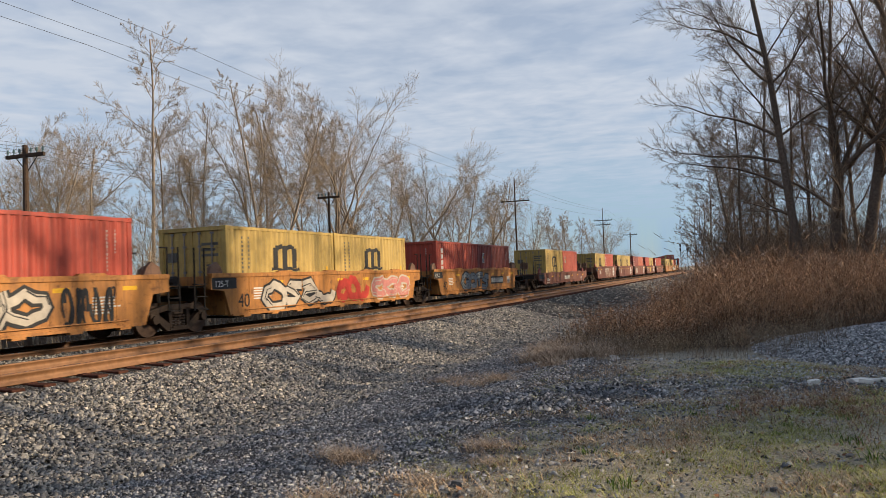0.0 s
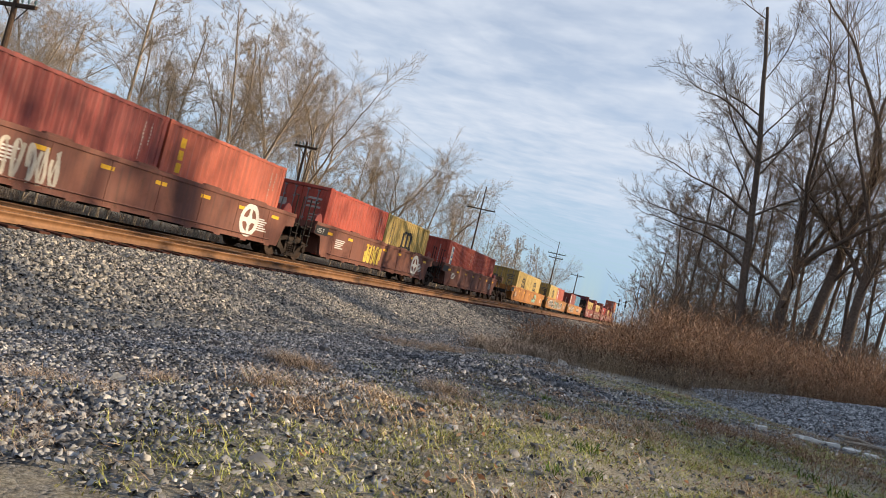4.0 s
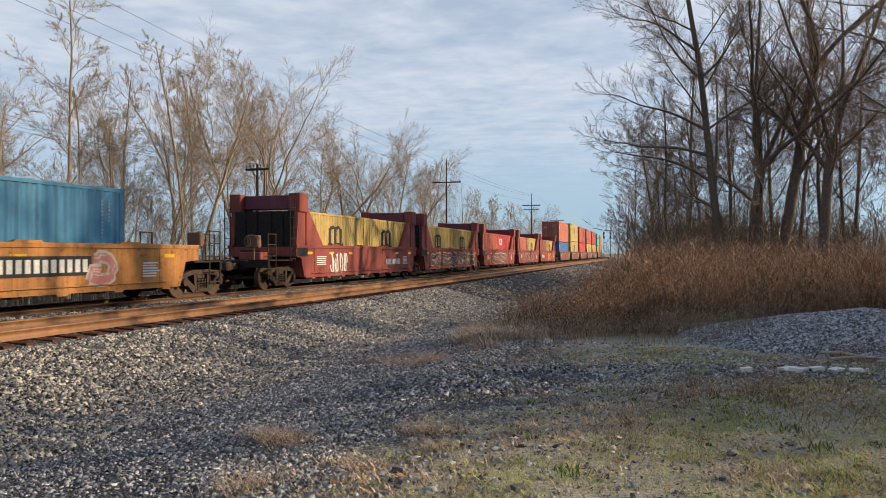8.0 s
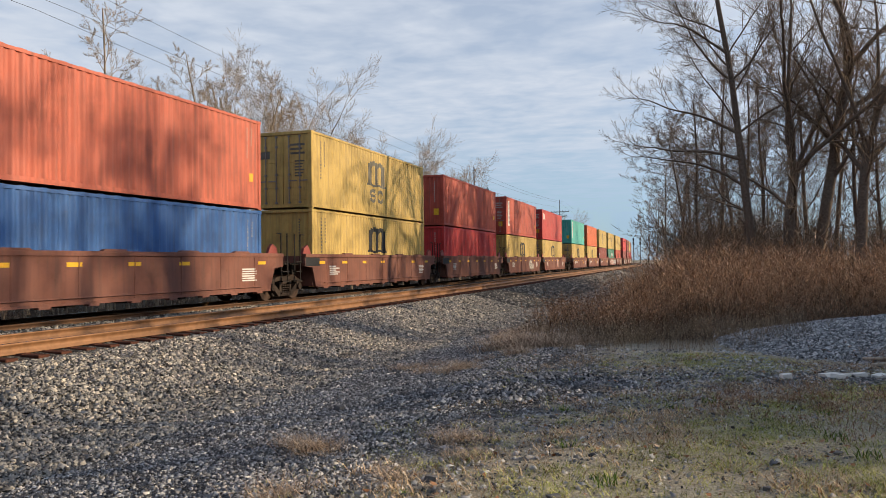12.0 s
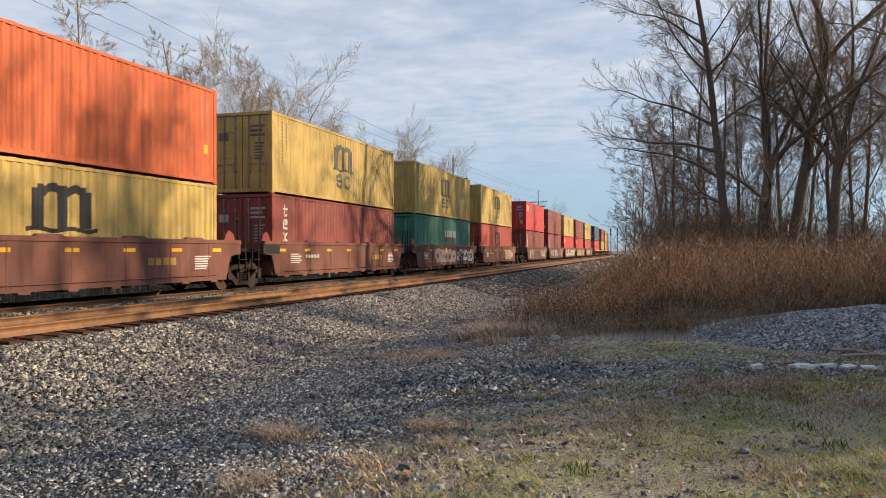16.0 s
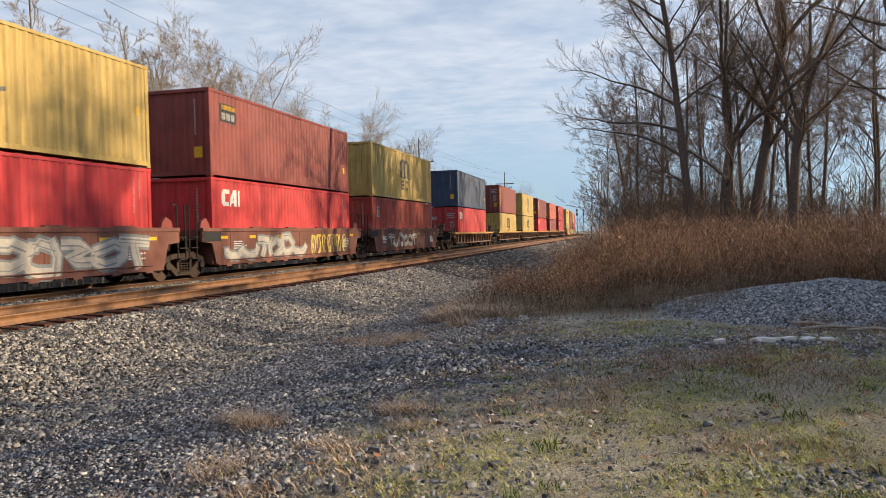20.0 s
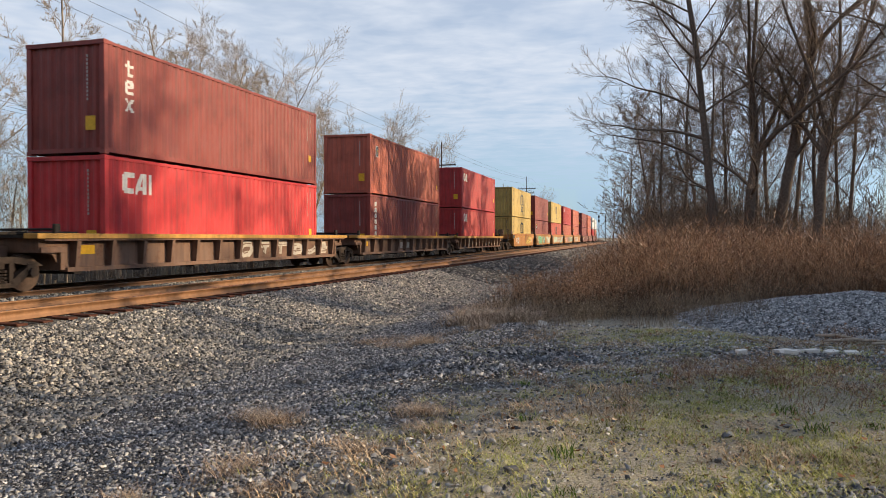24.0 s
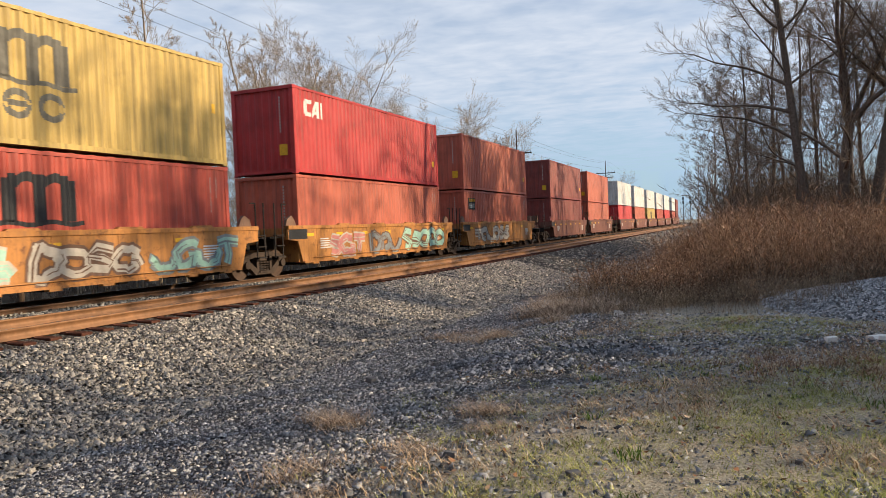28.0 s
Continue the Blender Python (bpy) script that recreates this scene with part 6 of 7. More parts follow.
def blades(seed, n, h, wid, spread, lean, seeds=0, split=False):
    """A clump: n bent blades, and small leaves or seed heads on the upper part."""
    r = np.random.default_rng(seed)
    V, F, PV, PF = [], [], [], []

    def tri(a, b, c, V=V, F=F):
        F.append((len(V), len(V) + 1, len(V) + 2))
        V.extend((a, b, c))
    for _ in range(n):
        az, hh = r.uniform(0, 6.28), h * r.uniform(0.6, 1.1)
        b = np.array([r.normal(0, spread), r.normal(0, spread), 0])
        d = np.array([math.cos(az), math.sin(az), 0])
        s = np.array([-d[1], d[0], 0]) * wid
        m = b + d * hh * lean * 0.35 + np.array([0, 0, hh * 0.55])
        t = b + d * hh * lean + np.array([0, 0, hh])
        tri(b - s, b + s, m + s * 0.8)
        tri(b - s, m + s * 0.8, m - s * 0.8)
        tri(m - s * 0.8, m + s * 0.8, t)
        for _ in range(seeds):
            f = r.uniform(0.42, 1.02) if split else r.uniform(0.35, 1.02)
            c = m + (t - m) * (f - 0.35) / 0.65
            q = r.normal(0, 1, 3)
            q /= np.linalg.norm(q)
            p = np.cross(q, r.normal(0, 1, 3))
            p /= np.linalg.norm(p)
            L = hh * 0.055 * r.uniform(0.6, 1.6)
            tri(c - p * 0.012, c + p * 0.012, c + q * L, *((PV, PF) if split else (V, F)))
    if split:
        return (np.array(V, float), np.array(F)), (np.array(PV, float), np.array(PF))
    return np.array(V, float), np.array(F)


def yaw(n):
    return random_rot(n, rng, 0.08)


def field(name, label, cat, bases, pos, size, material, pick=None, rot=None):
    """Clumps at pos, from several base clumps, one object."""
    vs, fs, off = [], [], 0
    pick = rng.integers(0, len(bases), len(pos)) if pick is None else pick
    rot = yaw(len(pos)) if rot is None else rot
    for i, (bv, bf) in enumerate(bases):
        sel = pick == i
        k = int(sel.sum())
        if not k:
            continue
        v = np.einsum("nij,nkj->nki", rot[sel], bv[None] * size[sel][:, None, None]) + pos[sel][:, None, :]
        f = bf[None] + (np.arange(k) * len(bv))[:, None, None] + off
        vs.append(v.reshape(-1, 3))
        fs.append(f.reshape(-1, 3))
        off += k * len(bv)
    return tagged(mesh_part(name, raw_mesh(name, np.concatenate(vs), np.concatenate(fs), material)), label, cat, kind="stuff")


def on_ground(x, y, dz=0.0):
    return np.stack([x, y, ground_z(x, y) + dz], -1)


# tall dead weeds
def weed_clump(seed, stems, h):
    """Crooked stems with side sprays; the withered leaves and plumes come as a second mesh."""
    r = np.random.default_rng(seed)
    V, F, PV, PF = [], [], [], []

    def tri(V, F, *p):
        F.append((len(V), len(V) + 1, len(V) + 2))
        V.extend(p)
    for _ in range(stems):
        hh = h * r.uniform(0.45, 1.12)
        p, d = np.array([r.normal(0, 0.2), r.normal(0, 0.2), 0]), np.array([r.normal(-0.06, 0.22), r.normal(-0.04, 0.22), 1.0])
        az = r.uniform(0, 6.28)
        s = np.array([math.cos(az), math.sin(az), 0]) * 0.006
        for i in range(3):
            q = p + d / np.linalg.norm(d) * hh / 3
            e = 1 - i * 0.3
            tri(V, F, p - s * e, p + s * e, q)
            d = d + np.array([r.normal(0, 0.22), r.normal(0, 0.22), 0])
            if i:
                for _ in range(2):
                    o = p + (q - p) * r.uniform(0, 1)
                    t = o + (np.array([r.normal(0, 1), r.normal(0, 1), 0.9]) * 0.16 * hh * r.uniform(0.5, 1.1))
                    tri(V, F, o - s * 0.6, o + s * 0.6, t)
                    for _ in range(2):
                        c = o + (t - o) * r.uniform(0.4, 1.05)
                        w, x_ = r.normal(0, 1, 3), r.normal(0, 1, 3)
                        tri(PV, PF, c - w * 0.0025, c + w * 0.004, c + (t - o) * 0.45 + x_ * 0.02 + np.array([0, 0, 0.03]))
            p = q
        for k in range(6):
            w, x_ = r.normal(0, 1, 3), r.normal(0, 1, 3)
            c = p - d * (0.045 * k * hh) * 0.6
            tri(PV, PF, c - w * 0.003, c + w * 0.0045, c + d * 0.09 + x_ * 0.05)
    return (np.array(V, float), np.array(F)), (np.array(PV, float), np.array(PF))


weeds = [weed_clump(s, 12, 1.55) for s in (1, 2, 3, 4, 5)]
n = 5200
x, y = rng.uniform(-6.5, 20, n), 14 + 33 * rng.uniform(size=n) ** 1.25
u = x + bend(y)
front = np.interp(x, [-7, -4.4, -2.0, -0.4, 1.0, 3.0, 7.0, 20], [42, 24, 15.8, 15.4, 16.0, 17.9, 18.4, 17.9]) + 0.9 * smooth_noise(x * 1.1, x * 0.7, 3.0)
clump = smooth_noise(x * 1.3, y * 0.9, 5.0)
keep = (y > front + rng.normal(0, 0.9, n)) & (u > -4.6 + 0.7 * rng.normal(size=n)) & (rng.uniform(size=n) < np.clip(0.60 + 0.9 * clump, 0.04, 1))
x, y, front, clump = x[keep], y[keep], front[keep], clump[keep]
u = x + bend(y)
tall = 0.22 + 0.80 * np.clip((y - front) / 5.5, 0, 1) * np.clip((u + 5.2) / 4.2, 0.1, 1) + 0.30 * smooth_noise(x * 0.9, y * 0.6, 1.0) + 0.14 * clump
tall = np.clip(tall + 0.12 * np.clip((u + 2.0) / 2.0, -2, 1), 0.16, 1.3)
sz, pk, rt = tall * rng.uniform(0.55, 1.2, len(x)), rng.integers(0, 5, len(x)), yaw(len(x))
field("tall_weeds", "tall dark brown stems of dead weeds beyond the gravel", "weeds", [w[0] for w in weeds], on_ground(x, y, -0.03), sz, "stem", pk, rt)
field("weed_plumes", "rust-brown dry plumes on the dead weeds", "weeds", [w[1] for w in weeds], on_ground(x, y, -0.03), sz, "weed", pk, rt)
# low weeds added along the far side of the bed, coloured dark for shade
n = 420
fy = -6 + 110 * rng.uniform(size=n) ** 1.2
fx = -17.6 - 4.5 * rng.uniform(size=n) ** 1.6 - bend(fy)
fs_, fp, fr = rng.uniform(0.3, 0.75, n), rng.integers(0, 4, n), yaw(n)
field("far_weeds", "low dead weeds added as dark backing beyond the far track", "weeds", [w[0] for w in weeds], on_ground(fx, fy, -0.03), fs_, "stem", fp, fr)
field("far_plumes", "plumes coloured dark for shade on the weeds beyond the far track", "weeds", [w[1] for w in weeds], on_ground(fx, fy, -0.03), fs_, "stem", fp, fr)
# reddish twiggy shrubs where the gravel ends
shrub = [blades(s, 26, 0.8, 0.004, 0.22, 0.55, 5, True) for s in (61, 62)]
n = 90
sx_, sy_ = rng.uniform(-4.6, -1.2, n), rng.uniform(14.8, 23, n)
sk = sy_ > np.interp(sx_, [-4.6, -3.0, -1.2], [19, 16.2, 15.0])
sx_, sy_ = sx_[sk], sy_[sk]
fs_, fp, fr = rng.uniform(0.6, 1.2, len(sx_)), rng.integers(0, 2, len(sx_)), yaw(len(sx_))
field("low_shrubs", "low reddish-brown twiggy shrubs at the edge of the gravel", "shrubs", [w[0] for w in shrub], on_ground(sx_, sy_, -0.03), fs_, "stem", fp, fr)
field("shrub_leaves", "withered leaves on the low shrubs", "shrubs", [w[1] for w in shrub], on_ground(sx_, sy_, -0.03), fs_, "weed", fp, fr)
# thin grey-brown grass before them
short = [blades(s, 26, 0.44, 0.0026, 0.26, 0.85, 2) for s in (5, 6, 7)]
n = 1100
x, y = rng.uniform(-5.5, 5.0, n), rng.uniform(12.6, 18.0, n)
front = np.interp(x, [-6, -4.4, -2.2, -0.4, 1.0, 3.0, 5.0], [20, 17, 14.0, 13.6, 13.6, 16.6, 17.2])
keep = (y > front + rng.normal(0, 0.5, n)) & (x < 1.6) & (rng.uniform(size=n) < np.clip(0.45 + 0.9 * smooth_noise(x * 2.2, y * 1.7, 8.0), 0.05, 1))
field("pale_grass", "thin pale dead grass in front of the weeds", "grass", short, on_ground(x[keep], y[keep], -0.02), rng.uniform(0.25, 1.15, int(keep.sum())), "palegrass")
# straw tufts on the gravel
straw = [blades(s, 70, 0.20, 0.0028, 0.14, 1.7) for s in (8, 9, 10)]
for cx, cy, wx, wy, k, s in ((-3.5, 6.4, 0.40, 0.16, 9, 0.9), (-2.95, 4.75, 0.16, 0.10, 4, 0.75), (-3.72, 15.5, 0.75, 0.45, 34, 1.5), (-2.25, 6.75, 0.42, 0.2, 9, 0.7), (-2.3, 5.45, 0.28, 0.14, 5, 0.6), (-2.0, 6.2, 0.18, 0.1, 4, 0.6), (-4.1, 12.1, 0.5, 0.5, 12, 1.0), (-5.4, 13.3, 0.35, 0.2, 7, 0.9), (-3.4, 13.6, 0.5, 0.4, 9, 1.0), (-2.6, 15.0, 0.5, 0.5, 12, 1.3), (-4.6, 19.0, 0.6, 1.5, 18, 1.3), (-1.2, 9.3, 0.5, 0.3, 6, 0.6), (-3.75, 3.5, 0.32, 0.10, 5, 0.5), (-3.3, 3.45, 0.30, 0.08, 5, 0.42), (-3.0, 2.75, 0.40, 0.14, 8, 0.45), (-2.65, 2.4, 0.50, 0.15, 8, 0.4), (-3.4, 4.2, 0.16, 0.08, 4, 0.6), (-4.0, 6.75, 0.22, 0.10, 5, 0.8), (-2.5, 4.3, 0.12, 0.06, 3, 0.5)):
    px, py = rng.normal(cx, wx * 0.5, k), rng.normal(cy, wy * 0.7, k)
    tagged(field("straw_tuft", "dry straw-coloured grass tuft on the gravel", "grass", straw, on_ground(px, py, -0.02), rng.uniform(0.6, 1.1, k) * s, "drygrass"), group="straw tufts")
# short turf
turf = [blades(s, 16, 0.043, 0.0030, 0.075, 1.4) for s in (11, 12, 13, 14)]
n = 26000
x, y = rng.uniform(-3.4, 6.0, n), 2.2 + 11 * rng.uniform(size=n) ** 1.3
w = np.interp(x + bend(y), [-4, -2.6, -1.2, 0.5, 8], [0.02, 0.15, 0.6, 0.95, 1.0])
w = w * (1 - np.exp(-((x - 1.6) / 1.8) ** 2 - ((y - 10.8) / 0.7) ** 2)) * (pile(x, y) < 0.02)
w = w * (1 - 0.9 * np.exp(-((x + 1.6) / 1.5) ** 2 - ((y - 9.6) / 1.7) ** 2))
bare = 0.62 + 0.9 * smooth_noise(x * 1.9, y * 1.6, 2.0)
green = smooth_noise(x * 1.5 + 0.4 * y, y * 1.9, 6.5) + 0.25 * rng.normal(size=n) - 0.02 * (y - 5) > -0.30
keep = rng.uniform(size=n) < w * np.clip(bare, 0.30, 1)
for nm, lb, mt, sel, hi in (("turf", "short thin dead brown turf", "turf", keep & ~green, 1.6), ("green_turf", "low patches of fresh green turf", "moss", keep & green, 1.25)):
    field(nm, lb, "grass", turf, on_ground(x[sel], y[sel], -0.008), rng.uniform(0.5, hi, int(sel.sum())), mt)
M["sprout"] = island_mat("green_weed", [(0.0, (0.07, 0.12, 0.025)), (1.0, (0.17, 0.25, 0.06))])
sprout = [blades(s, 30, 0.09, 0.005, 0.06, 1.0) for s in (21, 22)]
k = 46
px, py = np.concatenate([[-2.03], rng.uniform(-1.6, 3.5, k)]), np.concatenate([[4.9], rng.uniform(4.0, 9.0, k)])
field("green_weeds", "small fresh green weeds in the turf", "weeds", sprout, on_ground(px, py, -0.01), rng.uniform(0.4, 1.1, k + 1), "sprout")
# larger angular stones lying about on the path
LOOSE_N = 420
# flat straw litter and low reddish weeds in the turf
n = 16000
x, y = rng.uniform(-4.0, 6.0, n), 2.3 + 11 * rng.uniform(size=n) ** 1.4
keep = (rng.uniform(size=n) < np.interp(x, [-4.0, -3.0, -1.4, 0.5], [0.1, 0.2, 0.5, 1.0])) & (pile(x, y) < 0.02)
x, y = x[keep], y[keep]
straw_v, straw_f = np.array([[-1, 0, 0], [0, -0.045, 0.05], [1, 0, 0.02], [0, 0.045, 0.06]], float), np.array([[0, 1, 2, 3]])
tagged(mesh_part("straw_litter", scatter(straw_v, straw_f, on_ground(x, y, 0.012), rng.uniform(0.02, 0.07, (len(x), 1)) * np.ones((1, 3)), random_rot(len(x), rng, 0.35), "straw_litter", "drygrass")), "loose straw lying flat on the turf", "straw", kind="stuff")
low = [blades(s, 22, 0.10, 0.0028, 0.10, 0.9, 3) for s in (71, 72)]
n = 110
x, y = np.concatenate([rng.normal(0.9, 0.9, n), rng.normal(2.6, 0.9, n // 2)]), np.concatenate([rng.normal(9.0, 0.7, n), rng.normal(12.2, 0.25, n // 2)])
field("low_weeds", "low rust-brown dead weeds in the turf", "weeds", low, on_ground(x, y, -0.01), rng.uniform(0.4, 1.2, len(x)), "weed")
# dead leaves
leaf_v, leaf_f = np.array([[-1, 0, 0.2], [0, -0.6, 0], [1, 0, 0.3], [0, 0.6, 0.05]], float), np.array([[0, 1, 2, 3]])
n = 2200
x, y = rng.uniform(-3.2, 6, n), 3 + 11 * rng.uniform(size=n) ** 1.2
keep = rng.uniform(size=n) < np.interp(x, [-3.2, -1.0, 1], [0.08, 0.6, 1.0])
x, y = x[keep], y[keep]
s = rng.uniform(0.012, 0.034, (len(x), 1)) * np.ones((1, 3))
tagged(mesh_part("dead_leaves", scatter(leaf_v, leaf_f, on_ground(x, y, 0.02), s, random_rot(len(x), rng, 0.6), "dead_leaves", "leaf")), "small curled brown dead leaves on the turf", "leaves", kind="stuff")

# ---- loose stone ----
ico = np.array([[0, 0, 1], [0.89, 0, 0.45], [0.28, 0.85, 0.45], [-0.72, 0.53, 0.45], [-0.72, -0.53, 0.45], [0.28, -0.85, 0.45], [0.72, 0.53, -0.45], [-0.28, 0.85, -0.45], [-0.89, 0, -0.45], [-0.28, -0.85, -0.45], [0.72, -0.53, -0.45], [0, 0, -1]])
ico_f = np.array([[0, 1, 2], [0, 2, 3], [0, 3, 4], [0, 4, 5], [0, 5, 1], [1, 6, 2], [2, 7, 3], [3, 8, 4], [4, 9, 5], [5, 10, 1], [6, 7, 2], [7, 8, 3], [8, 9, 4], [9, 10, 5], [10, 6, 1]])
cube_v = np.array([[a_, b_, c_] for c_ in (-1, 1) for b_ in (-1, 1) for a_ in (-1, 1)], float)
cube_f = np.array([[4, 5, 7, 6], [0, 1, 5, 4], [2, 6, 7, 3], [0, 4, 6, 2], [1, 3, 7, 5]])


wedge_v = np.array([[-1, -1, -1], [1, -1, -1], [1, 1, -1], [-1, 1, -1], [-0.5, -0.3, 1], [0.6, 0.3, 0.8]], float)
wedge_f = np.array([[0, 1, 5], [0, 5, 4], [1, 2, 5], [2, 3, 4], [2, 4, 5], [3, 0, 4]])


def stones(name, label, x, y, size, material, dz):
    """Angular broken stones: every one a jittered wedge."""
    k = len(x)
    base = wedge_v[None] * np.ones((k, 1, 1)) + rng.uniform(-0.5, 0.5, (k, 6, 3))
    sc = size[:, None] * np.stack([rng.uniform(0.7, 1.5, k), rng.uniform(0.6, 1.1, k), rng.uniform(0.45, 0.95, k)], -1)
    v = np.einsum("nij,nkj->nki", random_rot(k, rng, 0.7), base * sc[:, None, :]) + on_ground(x, y, dz)[:, None, :]
    f = wedge_f[None] + (np.arange(k) * 6)[:, None, None]
    return tagged(mesh_part(name, raw_mesh(name, v.reshape(-1, 3), f.reshape(-1, 3), material)), label, "stones", kind="stuff")


def strip(n, u0, u1, y0, y1, power=1.0):
    y = y0 + (y1 - y0) * rng.uniform(size=n) ** power
    return rng.uniform(u0, u1, n) - bend(y), y


x, y = strip(66000, -9.95, -6.2, 1.0, 32, 1.7)
stones("ballast_stones", "grey and tan crushed stone on the ballast shoulder", x, y, rng.uniform(0.012, 0.029, len(x)) * np.interp(y, [0, 15, 46], [1, 1.25, 1.9]), "stone", 0.03)
x, y = strip(46000, -6.8, -2.6, 1.2, 20, 1.7)
stones("fine_gravel", "dark fine gravel between ballast and path", x, y, rng.uniform(0.007, 0.019, len(x)), "stone_blue", 0.007)
x, y = strip(22000, -3.8, 1.0, 2.2, 14, 1.3)
keep = rng.uniform(size=len(x)) < np.maximum(np.interp(x, [-3.8, -2.2, -0.6, 0.6], [1, 0.5, 0.12, 0.05]), 1.3 * np.exp(-((x + 1.6) / 1.6) ** 2 - ((y - 9.8) / 2.0) ** 2))
stones("path_gravel", "dark fine gravel on the path", x[keep], y[keep], rng.uniform(0.008, 0.021, int(keep.sum())), "stone_blue", 0.006)
x, y = rng.uniform(0.0, 6.6, 42000), rng.uniform(11.4, 18.2, 42000)
keep = (pile(x, y) > 0.02) & (y < 16.2) | (rng.uniform(size=42000) < 0.10)
stones("stone_heap", "blue-grey crushed stone tipped in a low heap", x[keep], y[keep], rng.uniform(0.011, 0.025, int(keep.sum())), "heap_stone", 0.012)
M["slate"] = island_mat("dark_slate", [(0.0, (0.06, 0.063, 0.07)), (0.5, (0.20, 0.206, 0.22)), (0.85, (0.38, 0.385, 0.40)), (1.0, (0.6, 0.59, 0.575))], 0.75, 14.0)
x, y = rng.uniform(-4.6, -0.6, 11000), rng.uniform(7.9, 11.4, 11000)
keep = berm(x, y) > 0.008 + 0.03 * rng.uniform(size=11000)
stones("slate_spill", "dark slate chips spilt in a low ridge", x[keep], y[keep], 0.010 + 0.024 * rng.uniform(size=int(keep.sum())) ** 2, "slate", 0.010)
x, y = rng.normal(1.15, 0.45, 900), rng.normal(5.05, 0.20, 900)
stones("slate_patch", "flat slate chips lying in the turf", x, y, rng.uniform(0.008, 0.024, 900), "slate", 0.006)
x, y = rng.uniform(-2.6, 5.0, 14000), 3.0 + 9 * rng.uniform(size=14000) ** 1.4
stones("turf_grit", "small dark stones and grit among the turf", x, y, rng.uniform(0.003, 0.010, 14000), "slate", 0.003)
x, y = rng.uniform(-1.2, 4.0, 4200), rng.normal(11.2, 0.9, 4200)
stones("spilt_stones", "blue-grey stones spilt before the heap", x, y, rng.uniform(0.008, 0.022, 4200), "stone_blue", 0.006)
x, y = strip(9000, -9.9, -3.6, 22, 110, 1.7)
stones("far_gravel", "grey crushed stone along the bed further on", x, y, rng.uniform(0.03, 0.06, len(x)) * np.interp(y, [20, 110], [0.8, 2.2]), "stone", 0.01)
x, y = np.full(7000, -13.2) + rng.uniform(-0.65, 0.65, 7000), rng.uniform(4, 40, 7000)
stones("ballast_between", "grey crushed stone between the tracks", x - bend(y), y, rng.uniform(0.018, 0.04, 7000), "stone", 0.02)

x, y = rng.uniform(-4.6, 1.0, LOOSE_N), 2.4 + 7 * rng.uniform(size=LOOSE_N) ** 1.2
stones("scattered_stones", "larger angular grey stones scattered on the path", x, y, 0.014 + 0.03 * rng.uniform(size=LOOSE_N) ** 3, "slate", 0.01)


def rock(name, label, x, y, sx, sy, sz, rz, material, seed, cat="stone", group=""):
    """A broken angular block with chipped edges."""
    r = random.Random(seed)
    bm = bmesh.new()
    box(bm, -sx, sx, -sy, sy, -sz, sz)
    for v in bm.verts:
        v.co = Vector((v.co.x * r.uniform(0.75, 1.1), v.co.y * r.uniform(0.7, 1.1), v.co.z * r.uniform(0.8, 1.1)))
    bmesh.ops.bevel(bm, geom=bm.edges[:], offset=min(sx, sy, sz) * 0.28, segments=2, affect="EDGES", profile=0.6)
    ob = part(name, bm, material, None, "", pose(x, y, float(ground_z(x, y)) + sz * 0.7, r.uniform(-6, 6), r.uniform(-6, 6), rz))
    return tagged(ob, label, cat, group)


for i, (x, y, sx, sy, sz) in enumerate(((0.87, 10.75, 0.10, 0.08, 0.05), (1.40, 10.98, 0.17, 0.10, 0.035), (1.47, 10.78, 0.13, 0.08, 0.045), (1.76, 11.05, 0.13, 0.08, 0.035), (2.0, 11.1, 0.12, 0.08, 0.03), (2.26, 11.2, 0.13, 0.08, 0.035), (1.58, 11.02, 0.11, 0.08, 0.03))):
    rock("broken_block", "broken white concrete block lying on stones", x, y, sx * 0.68, sy * 0.85, sz * 0.8, 14 + 20 * math.sin(i * 2.1), "concrete", i, "block", "broken concrete blocks")
for i, (x, y, s) in enumerate(((-2.0, 5.3, 0.05), (-1.05, 5.1, 0.045), (0.3, 5.7, 0.03), (-3.42, 6.15, 0.05), (-4.6, 8.9, 0.06), (-5.2, 7.4, 0.055), (0.9, 6.8, 0.035))):
    rock("loose_stone", "single larger grey stone on the gravel", x, y, s, s * 0.8, s * 0.5, 40 * i, "grey_rock", 20 + i, "stone", "larger loose stones")
# grey dead branches by the heap
for i, (x, y, L, rz) in enumerate(((2.5, 12.1, 0.9, 15), (2.3, 12.35, 0.6, -30), (3.0, 11.9, 0.7, 5))):
    bm = bmesh.new()
    cyl(bm, (-L / 2, 0, 0), (0, 0.03, 0.02), 0.018, 0.026, 7)
    cyl(bm, (0, 0.03, 0.02), (L / 2, -0.02, 0), 0.026, 0.012, 7)
    tagged(part("dead_branch", bm, "driftwood", None, "", pose(x, y, float(ground_z(x, y)) + 0.05, 0, 0, rz)), "grey weathered branch lying by the stones", "branch", "dead branches")
# scraps of white paper
for x, y, s in ((-2.28, 13.9, 0.10), (-3.56, 3.92, 0.05)):
    bm = bmesh.new()
    vs = [bm.verts.new(p) for p in ((-s, -s * 0.6, 0), (s, -s * 0.4, 0.02), (s * 0.8, s * 0.5, s * 0.7), (-s * 0.7, s * 0.6, s * 0.9))]
    bm.faces.new(vs)
    bmesh.ops.solidify(bm, geom=bm.faces[:], thickness=0.004)
    tagged(part("paper_scrap", bm, "mark_white", None, "", pose(x, y, float(ground_z(x, y)) + 0.01, 0, 0, 30)), "crumpled scrap of white paper on the ground", "litter", "paper scraps")


